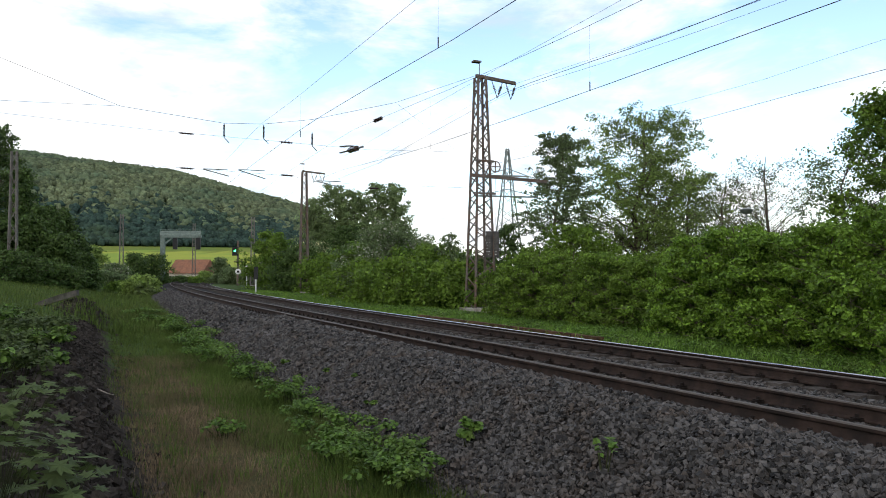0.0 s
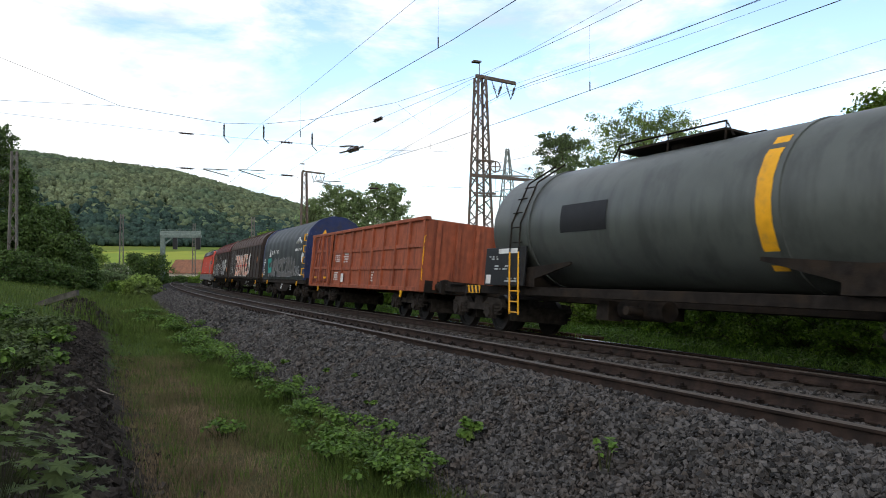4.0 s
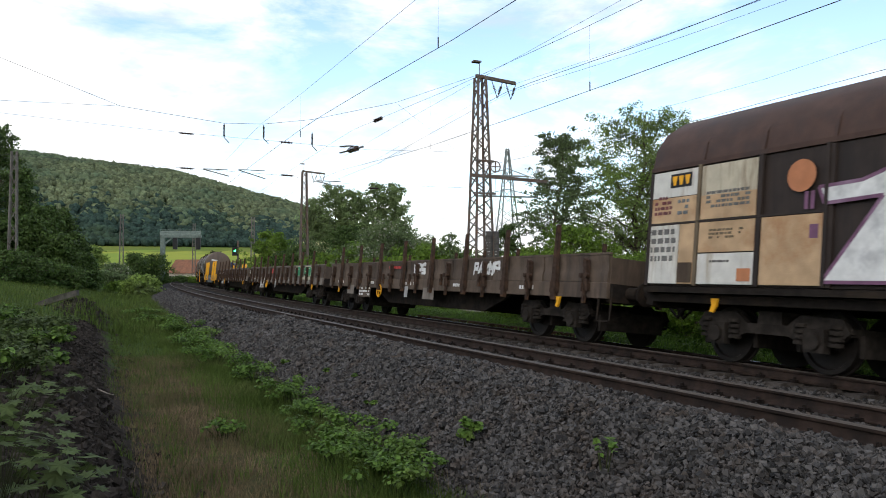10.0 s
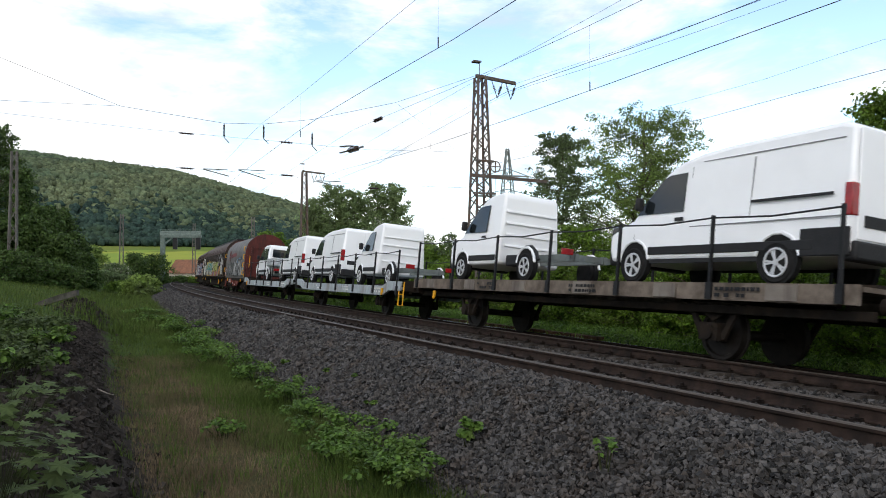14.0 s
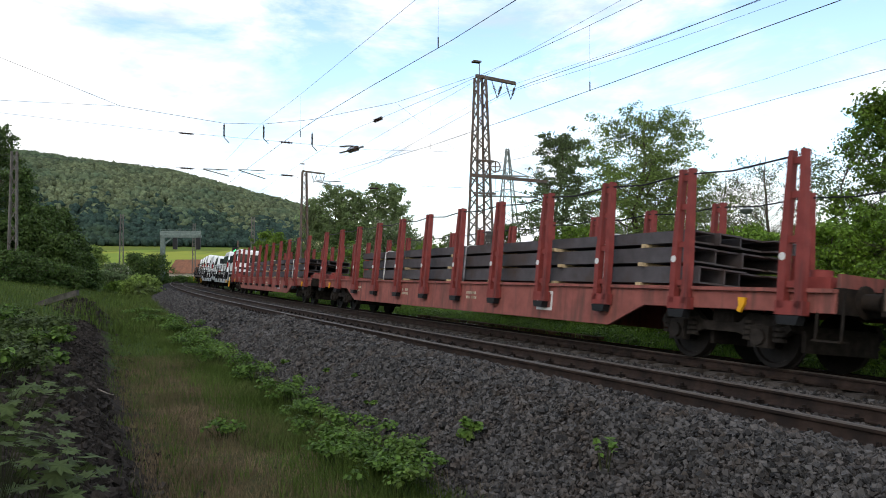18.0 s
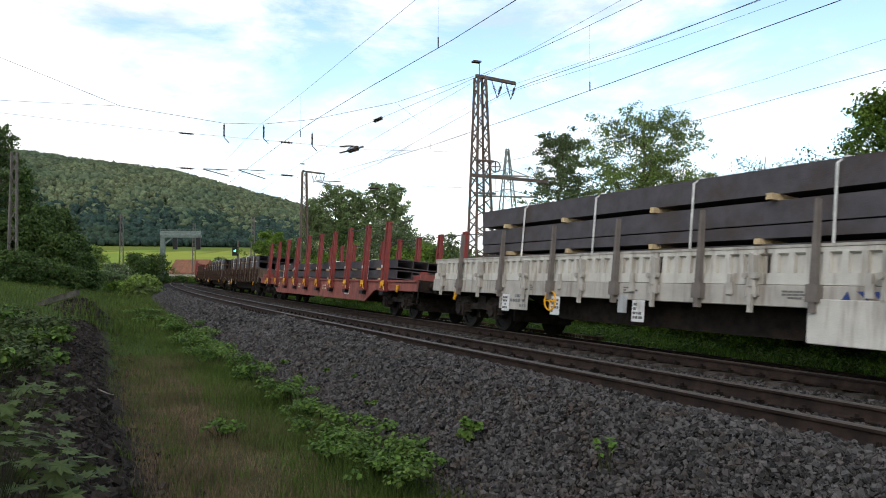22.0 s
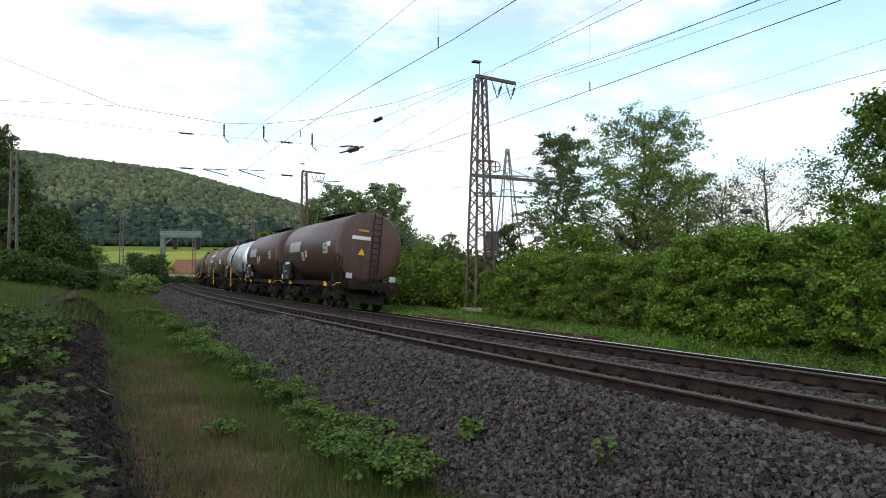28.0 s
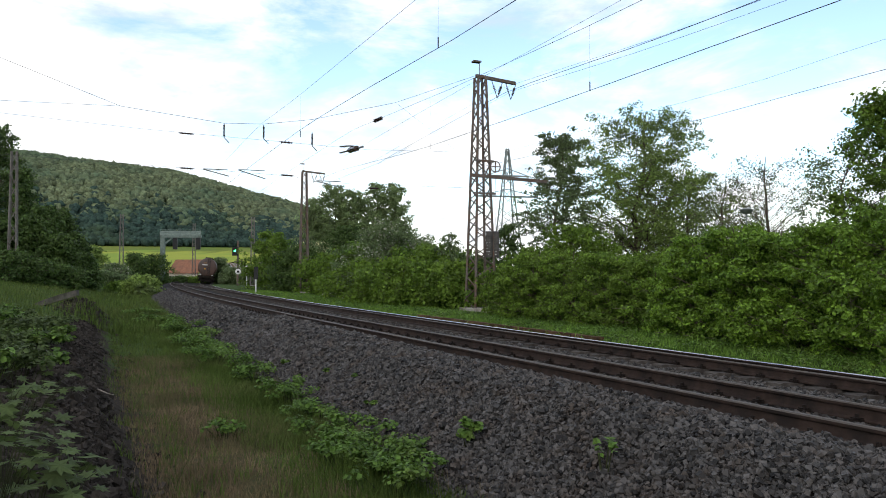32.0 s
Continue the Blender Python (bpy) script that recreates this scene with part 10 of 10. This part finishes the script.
bars(w, -1.8, 2.42, 2.4, 0.2, 1, M_UNDER, 1.479, 264)
spray(w, -6.9, -0.4, 1.28, 2.4, [M_LIME, M_LIME, M_LIME, M_PURPLE, M_CREAM], 1.476, 46, 8, outline=M_LIME)
spray(w, -6.9, -0.4, 1.26, 1.6, [M_LIME, M_PURPLE, M_YELLOW, M_SPRAYRED], 1.49, 146, 12)
for k in range(6):
    ring(w, -0.6 - 1.1 * k, 1.5 + 0.2 * (k % 3), 0.07, M_SPRAYRED, 1.53, "dot")
spray(w, -8.2, -6.9, 1.3, 2.0, [M_YELLOW, M_ORANGE], 1.476, 47, 2)
spray(w, -8.6, -4.4, 2.4, 3.15, [M_SPRAYS], 1.476, 48, 3, label="thin grey tag", thin=True)
spray(w, -10.2, -8.3, 1.4, 2.7, [M_SPRAYW], 1.476, 49, 4, outline=M_SPRAYS)
plate(w, "door_panel", -9.1, 1.62, 0.8, 0.5, M_CREAM, 1.474)
p = plate(w, "data_plate", -9.95, 1.66, 0.75, 0.55, M_LABELSILVER, 1.482, "pale data plate")
bars(p, -9.95, 1.68, 0.6, 0.36, 4, M_LOCOGREY, 1.49, 266)
plate(w, "door_panel", -10.75, 1.4, 0.7, 0.14, M_PANELTAN, 1.474)
words(w, "FREE", 4.9, 0.6, 0.56, M_LIME, 1.125, 0.02, "pale yellow sprayed word")
part("hand_wheel", Geo().tube([(-4.6 + 0.24 * math.cos(k * 0.3927), 1.16, 0.74 + 0.24 * math.sin(k * 0.3927)) for k in range(17)], 0.024, 6).beam((-4.82, 1.16, 0.74), (-4.38, 1.16, 0.74), 0.03, 0.03).beam((-4.6, 1.16, 0.52), (-4.6, 1.16, 0.96), 0.03, 0.03), M_YELLOW, w, "yellow hand wheel")

# 17: tarpaulin wagon
w, b = hood_wagon("grey tarpaulin coil wagon with red ends and silver graffiti", LONG[17], M_TARPGREY, M_ENDRED, M_UNDER, M_FRAMERED, 0.06)
couple(w, 17)
slab_letter(w, [(0.45, 1.28), (-0.05, 2.42), (-0.5, 2.42), (-0.34, 2.0), (-0.85, 2.45), (-1.5, 2.42), (-0.95, 1.85), (-1.15, 1.28), (-0.65, 1.28), (-0.52, 1.62), (-0.3, 1.28)], M_SPRAYCHALK, M_TARP, 1.468)
slab_letter(w, [(-1.2, 1.28), (-1.3, 1.9), (-1.42, 2.1), (-1.75, 2.1), (-1.7, 1.28)], M_SPRAYCHALK, M_TARP, 1.468)
slab_letter(w, [(-1.4, 2.5), (-1.8, 2.5), (-1.75, 2.28), (-1.5, 2.25)], M_SPRAYCHALK, M_SKYBLUE, 1.468)
slab_letter(w, [(-1.95, 1.28), (-2.05, 2.1), (-2.4, 2.4), (-3.0, 2.38), (-3.2, 2.0), (-3.15, 1.28), (-2.75, 1.28), (-2.75, 1.9), (-2.55, 2.02), (-2.4, 1.85), (-2.4, 1.28)], M_SPRAYCHALK, M_TARP, 1.468)
slab_letter(w, [(-2.1, 2.62), (-2.9, 2.55), (-3.6, 2.62), (-3.5, 2.5), (-2.9, 2.45), (-2.2, 2.48)], M_SKYBLUE, M_TARP, 1.468)
slab_letter(w, [(-3.4, 1.28), (-3.5, 2.4), (-3.9, 2.42), (-3.95, 1.75), (-4.35, 1.72), (-4.4, 1.28)], M_SPRAYCHALK, M_TARP, 1.468)
slab_letter(w, [(4.45, 1.32), (4.2, 2.2), (3.95, 2.25), (3.85, 1.75), (3.65, 2.2), (3.4, 2.15), (3.5, 1.75), (3.75, 1.3), (4.0, 1.7), (4.15, 1.34)], M_SPRAYWORN, M_TARP, 1.468)
slab_letter(w, [(3.3, 1.3), (2.85, 2.3), (2.5, 2.1), (2.3, 1.32), (2.6, 1.32), (2.75, 1.65), (2.95, 1.62), (3.05, 1.3)], M_SPRAYWORN, M_TARP, 1.468)
slab_letter(w, [(2.2, 1.32), (2.25, 2.2), (1.75, 2.28), (1.6, 1.9), (1.85, 1.75), (1.55, 1.34), (1.85, 1.32), (2.0, 1.6)], M_SPRAYWORN, M_TARP, 1.468)
slab_letter(w, [(1.45, 1.3), (1.3, 2.2), (0.95, 2.25), (0.9, 1.8), (0.7, 2.25), (0.4, 2.2), (0.65, 1.7), (0.6, 1.34), (0.9, 1.3), (1.05, 1.6), (1.2, 1.3)], M_SPRAYWORN, M_TARP, 1.468)
for r0 in (0.42, 0.24):
    part("emblem", Geo().tube([(2.75 + r0 * math.cos(k * 0.3927), 1.47, 2.8 + r0 * math.sin(k * 0.3927)) for k in range(17)], 0.016, 4).tube([(2.75 + (r0 - 0.05) * math.cos(k * 0.3927), 1.47, 2.8 + (r0 - 0.05) * math.sin(k * 0.3927)) for k in range(17)], 0.016, 4).box(2.75 - r0 - 0.08, 2.75 + r0 + 0.08, 1.45, 1.476, 2.76, 2.84), M_FADEDRED, w, "faded red round emblem")
for k, ww in enumerate((0.34, 0.22, 0.46, 0.34, 0.34, 0.34, 0.3)):
    xx = 1.95 - 0.42 * k
    part("name_bar", Geo().box(xx - ww / 2, xx + ww / 2, 1.452, 1.468, 2.64 + 0.015 * k, 2.94 + 0.015 * k), M_FADEDRED, w, "faded red printed block")
for q, levels in ((-1, (1.35, 1.9, 2.45, 3.0)), (1, (1.6, 2.75))):
    for z in levels:
        part("handrail", Geo().tube([(q * (b - 0.05), 1.44, z), (q * (b - 0.05), 1.56, z), (q * (b - 0.05), 1.56, z + 0.3), (q * (b - 0.05), 1.44, z + 0.3)], 0.024, 6), M_YELLOW, w, "yellow handrail")
plate(w, "label_plate", -4.7, 1.6, 0.4, 0.5, M_WHITE, 1.47)
for z, hh in ((1.78, 0.3), (1.45, 0.26)):
    p = plate(w, "data_plate", b - 0.5, z, 0.62, hh, M_FRAMERED, 1.466, "dark red data plate")
    bars(p, b - 0.5, z, 0.54, hh * 0.8, 3, M_SPRAYW, 1.474, int(z * 100))
p = part("frame_board", Geo().box(b - 3.7, b - 2.3, 1.3, 1.38, 0.72, 1.05), M_FRAMERED, w, "brick red board on the frame", 0.01)
bars(p, b - 3.0, 0.87, 1.1, 0.22, 2, M_SPRAYW, 1.383, 271)
for x in (-0.8, 0.0, 0.75):
    part("frame_rib", Geo().box(x - 0.04, x + 0.04, 1.28, 1.34, 0.5, 0.99), M_FRAMERED, w)
bars(w, 1.1, 0.7, 0.5, 0.16, 2, M_SPRAYW, 1.286, 272)
bars(w, -0.1, 0.62, 0.6, 0.12, 1, M_SPRAYW, 1.286, 273)
part("brake_lever", Geo().tube([(2.0, 1.29, 0.95), (2.0, 1.36, 0.9), (1.95, 1.36, 0.68)], 0.022, 6), M_YELLOW, w, "yellow brake lever")
part("footstep", Geo().tube([(b - 0.35, 1.38, 0.95), (b - 0.35, 1.42, 0.42), (b - 0.85, 1.42, 0.42), (b - 0.85, 1.38, 0.95)], 0.02, 6).box(b - 0.85, b - 0.35, 1.32, 1.43, 0.4, 0.43), M_FRAMERED, w, "red footstep")

# 18, 19, 20: flats with new vans
w, z18 = car_flat("pale grey vehicle flat wagon pair with rope fences", LONG[18])
couple(w, 18)
w, z19 = car_flat("vehicle flat wagon pair with weathered timber edges", LONG[19], True)
couple(w, 19)
w, z20 = car_flat("pale grey vehicle flat wagon pair with rope fences", LONG[20])
couple(w, 20)
V_LABEL = {"van": "new white high-roof panel van on a flat wagon", "window": "new white van with rear windows on a flat wagon", "crew": "new white crew-cab pickup on a flat wagon", "chassis": "new white bare chassis cab on a flat wagon"}
for k, z, kind, u0, u1 in ((18, z18, "crew", 296.8, 302.4), (18, z18, "van", 304.2, 309.9), (18, z18, "van", 311.35, 317.05), (18, z18, "chassis", 318.6, 324.6),
                           (19, z19, "chassis", 327.8, 333.8), (19, z19, "van", 335.3, 341.0), (19, z19, "van", 343.4, 349.1), (19, z19, "van", 351.0, 356.8),
                           (20, z20, "van", 359.0, 364.9), (20, z20, "crew", 366.2, 372.0), (20, z20, "window", 374.6, 380.4), (20, z20, "window", 381.7, 387.4)):
    load(shrink(van(kind, V_LABEL[kind]), 0.96, 0.97, 1.0), k, (u0 + u1) / 2 - 0.12, z)

# 21, 22, 26: red stake wagons with steel
for k, yellow in ((21, False), (22, False), (26, True)):
    w, b = stake_wagon("faded red stake wagon with yellow ratchet levers" if yellow else "faded red stake wagon with roped double stakes", LONG[k], yellow)
    couple(w, k, -0.5 if k == 22 else 0.0)
    if not yellow:
        load(beams_load("flat stack of dark rolled steel between red stakes", 3, 17.5, (0.3, 0.28, 0.22), 60 + k, 3, 2.3), k, MIDDLE[k] + 1.5, 1.2)
    else:
        load(beams_load("low stack of dark rolled steel on pale timbers", 2, 20.0, (0.3, 0.3), 66, 4, 2.3), k, MIDDLE[k], 1.2)

# 23, 24, 25: dark low side wagons with steel
for k, n, hs, ln, dx in ((23, 1, (0.3,), 16.0, 0.0), (24, 3, (0.46, 0.46, 0.4), 14.0, -1.6), (25, 3, (0.46, 0.44, 0.36), 14.0, -0.4)):
    w, b = low_side_wagon("dark brown low-side wagon with beige painted flaps" if k == 25 else "dark brown weathered low-side wagon carrying steel", LONG[k], M_RESDARK, M_RESBROWN, 8)
    couple(w, k)
    load(beams_load("single layer of dark steel slabs" if k == 23 else "tall strapped stack of dark steel beams", n, ln, hs, 70 + k, 4, 2.35), k, MIDDLE[k] - dx, 1.2)

# 27: pale low side wagon with steel
w, b = low_side_wagon("white-grey low-side wagon with ribbed flaps", LONG[27], M_RESWHITE, M_RESCREAM, 8, stake_mat=M_STAKEGREY, bright=True)
couple(w, 27)
box = part("equipment_box", Geo().box(-5.6, -3.2, 1.2, 1.43, 0.42, 1.05), M_RESWHITE, w, "white equipment panel", 0.015)
for x, ww in ((-3.75, 0.16), (-4.0, 0.18), (-4.2, 0.15), (-4.4, 0.16)):
    part("logo_shape", Geo().prism([(x + ww / 2, 1.03 if x > -3.8 else 1.17), (x - ww / 2, 1.03), (x - ww / 6, 1.17)], 1.381, 1.388, axis="y"), M_NAVY, w, "navy logo shape")
bars(box, -4.9, 0.7, 0.7, 0.3, 3, M_LOCOGREY, 1.436, 291)
for k, x in enumerate((0.4, 3.1, 5.2)):
    tag_plate = plate(w, "label_plate", x, 0.72, 0.34, 0.4, M_WHITE, 1.4, "white paper label")
    bars(tag_plate, x, 0.72, 0.26, 0.32, 4, M_LOCOGREY, 1.408, 292 + k)
load(beams_load("tall strapped stack of dark steel beams", 4, 15.5, (0.62, 0.2, 0.36, 0.42), 90, 5, 2.35, (0.07, 0.09, 0.025, 0.1)), 27, MIDDLE[27] + 0.6, 1.2)

# 28: double deck car carrier
w = double_deck("red two-deck car carrier wagon of two units", LONG[28])
couple(w, 28)
for paint, lab, u0, u1, z in (("white", "new white hatchback with film on roof and tail", 550.9, 554.9, 2.62), ("dark", "new dark grey estate car with white film", 556.3, 560.4, 2.62), ("grey", "new grey estate car with white film", 561.2, 565.3, 2.62), ("white", "new white hatchback with film on roof and tail", 568.5, 572.6, 2.62),
                              ("dark", "new dark grey car with white film", 551.0, 554.9, 0.92), ("black", "new black car with white film", 555.3, 559.4, 0.92), ("dark", "new dark grey car with white film", 563.8, 567.8, 0.92), ("black", "new black car with white film", 568.8, 572.8, 0.92)):
    load(shrink(car(paint, lab, "estate" in lab), 0.97, 0.97, 0.99), 28, (u0 + u1) / 2 - 0.5, z)

# 29 to 35: tanks
for k in (29, 30, 34, 35):
    w = tank_wagon("short brown tank wagon with a ladder on its end" if k == 35 else "short brown tank wagon with white label panels", LONG[k], 5.1, -5.1, 1.5, 2.66, M_TANKDARK, (), (-2.6, 2.0), None, saddle=False, flat=True, hazard=False)
    couple(w, k)
    for x0, x1 in ((2.65, 3.45), (1.15, 2.6)):
        pad(w, x0, x1, 2.5, 3.0, M_LABELSILVER, 1.5, 2.66, label="pale reflective label")
    pad(w, 0.35, 0.9, 2.05, 2.45, M_LABELSILVER, 1.5, 2.66, label="pale reflective label")
    pad(w, -3.9, -3.1, 2.3, 2.75, M_LABELSILVER, 1.5, 2.66, label="pale reflective label")
    for x0, z0 in ((-3.8, 2.6), (-3.6, 2.42)):
        pad(w, x0, x0 + 0.45, z0, z0 + 0.08, M_LOCOGREY, 1.5, 2.66, "marking", lift=0.014)
    pad(w, -0.2, 0.1, 2.2, 2.5, M_WHITE, 1.5, 2.66)
    pad(w, -0.15, 0.05, 2.3, 2.45, M_YELLOW, 1.5, 2.66, "warning_sign", lift=0.014)
    for q in (-1, 1):
        part("brake_pipe", Geo().tube([(q * 5.9, 1.34, 1.05), (q * 5.4, 1.36, 1.05), (q * 5.1, 1.36, 0.98), (q * 4.75, 1.36, 0.92)], 0.018, 6), M_YELLOW, w, "yellow bent pipe")
        part("hook_bracket", Geo().prism([(q * 3.4, 0.9), (q * 3.4 + 0.34, 0.9), (q * 3.4 + 0.34, 1.1), (q * 3.4 + 0.1, 1.04)], 1.22, 1.3, axis="y"), M_YELLOW, w, "yellow bracket")
        part("corner_railing", Geo().tube([(q * 5.55 - 0.25, 1.34, 1.15), (q * 5.55 - 0.25, 1.34, 2.05), (q * 5.55 - 0.15, 1.34, 2.12), (q * 5.55 + 0.2, 1.34, 2.1), (q * 5.55 + 0.2, 1.34, 1.45), (q * 5.55 - 0.2, 1.34, 1.45)], 0.024, 6), M_UNDER, w)
    if k == 35:
        pad(w, -4.3, -3.6, 2.6, 2.8, M_WHITE, 1.5, 2.66)
        part("number_plate", Geo().box(-5.1, -5.0, 0.0, 0.8, 2.95, 3.1), M_WHITE, w, "white label bar on the tank end")
        part("warning_sign", Geo().prism([(0.2, 2.3), (0.5, 2.3), (0.35, 2.58)], -5.12, -5.0), M_YELLOW, w)
        rungs = Geo()
        for y in (-0.42, -0.08):
            rungs.tube([(-5.16, y, 1.2), (-5.16, y, 4.1), (-4.95, y, 4.32)], 0.022, 6)
        for j in range(11):
            rungs.tube([(-5.16, -0.42, 1.35 + 0.26 * j), (-5.16, -0.08, 1.35 + 0.26 * j)], 0.016, 5)
        part("end_ladder", rungs, M_UNDER, w, "dark ladder up the tank end")
        part("label_bar", Geo().box(-5.12, -5.05, 0.1, 0.55, 3.3, 3.38), M_ORANGE, w)
        for y in (-0.95, 0.95):
            plate_at = Geo().box(-5.62, -5.6, y - 0.13, y + 0.13, 1.28, 1.5)
            part("tail_plate", plate_at, M_LABELSILVER, w, "pale tail plate")
w = tank_wagon("long beige tank wagon with dark bands", LONG[31], 7.25, -6.55, 1.53, 2.69, M_TANKBEIGE, (5.0, 2.6, 1.1, 0.8, -4.0), (-0.8, 2.6), None, dished=0.55, hazard=False, rail=M_GALV)
couple(w, 31)
pad(w, 4.2, 6.3, 2.5, 2.9, mat("faint_blue_mark", (0.19, 0.17, 0.15), 0.6), 1.53, 2.69, "name_bar", "faint worn name bar")
pad(w, -5.5, -4.3, 2.35, 2.7, M_WHITE, 1.53, 2.69, label="white label plate")
for x0, x1, z0, z1 in ((-5.0, -4.36, 2.6, 2.64), (-5.45, -5.06, 2.6, 2.64), (-4.62, -4.42, 2.42, 2.52), (-4.98, -4.76, 2.39, 2.55), (-5.42, -5.12, 2.42, 2.53)):
    pad(w, x0, x1, z0, z1, M_BLACK, 1.53, 2.69, "marking", lift=0.03)
for x0, x1, z0, z1, m in ((6.2, 6.05, 2.3, 2.7, M_BLUE), (5.7, 5.5, 2.3, 2.62, M_BLUE), (5.2, 4.95, 2.35, 2.75, M_BLUE), (4.7, 4.5, 2.4, 2.7, M_BLUE)):
    pad(w, x1, x0, z0 + 0.15, z1 + 0.15, mat("faint_blue_tag", (0.10, 0.115, 0.16), 0.6), 1.53, 2.69, "marking", lift=0.03)
bp2 = plate(w, "label_plate", -4.35, 1.12, 0.4, 0.2, M_BLACK, 1.45)
bars(bp2, -4.35, 1.12, 0.32, 0.14, 2, M_WHITE, 1.457, 298)
bp3 = plate(w, "label_plate", -5.0, 1.12, 0.3, 0.2, M_WHITE, 1.45)
bars(bp3, -5.0, 1.12, 0.22, 0.14, 2, M_BLACK, 1.457, 299)
for x in (1.5, 0.45, -1.9):
    part("dark_band", Geo().lathe([(x - 0.06, 1.5), (x - 0.06, 1.568), (x + 0.06, 1.568), (x + 0.06, 1.5)], 40, at=(0, 0, 2.69)), M_UNDER, w)
pad(w, 0.72, 0.88, 2.1, 3.0, M_WHITE, 1.53, 2.69, "paint_streak", lift=0.034)
bp = plate(w, "data_panel", 1.55, 1.85, 0.45, 0.8, M_BLACK, 1.55)
bars(bp, 1.55, 1.85, 0.35, 0.7, 5, M_WHITE, 1.557, 281)

w = tank_wagon("brown tank wagon with white emblem plate and rust streaks", LONG[32], 6.85, -6.75, 1.45, 2.62, M_TANK, (1.0, -0.9), (-1.4, 1.6), 0.9)
couple(w, 32)
pad(w, 2.6, 6.2, 2.55, 3.3, M_WHITE, 1.45, 2.62, label="large white emblem plate")
pad(w, 2.9, 4.8, 2.75, 3.1, M_NAVY, 1.45, 2.62, "name_bar", lift=0.014)
pad(w, 5.2, 5.95, 2.65, 3.15, M_NAVY, 1.45, 2.62, "emblem", lift=0.014)
pad(w, 2.4, 3.7, 1.85, 2.25, M_WHITE, 1.45, 2.62, label="white label plate")
pad(w, -0.8, 0.9, 1.9, 3.6, mat("rust_streaks", (0.3, 0.2, 0.11), 0.7, 0, 0.4, 3, (0.45, 0.4, 0.34), 0.45, 2.5, streak=True), 1.45, 2.62, "rust_band", "rust and white streaked band")
pad(w, 1.2, 1.55, 1.9, 2.9, M_WHITE, 1.45, 2.62)
pad(w, 1.27, 1.48, 2.6, 2.82, M_YELLOW, 1.45, 2.62, "warning_sign", lift=0.014)
pad(w, 1.27, 1.48, 2.05, 2.25, M_SPRAYRED, 1.45, 2.62, "warning_sign", lift=0.014)
pad(w, -4.9, -3.1, 2.3, 2.75, M_WHITE, 1.45, 2.62, label="white label plate")

w = tank_wagon("short silver tank wagon with a dark data board", LONG[33], 5.0, -5.0, 1.42, 2.6, M_SILVER, (2.4, -2.4), (-1.6, 1.6), 0.6, dished=0.4)
couple(w, 33)
pad(w, 1.6, 3.0, 2.4, 2.8, M_WHITE, 1.42, 2.6)


def motions():
    for ob, u, (x, y, z) in MOVING:
        walk(ob, [(t, train_pose(u, t) @ Matrix.Translation((x, y, z))) for t in range(0, 33)])


motions()
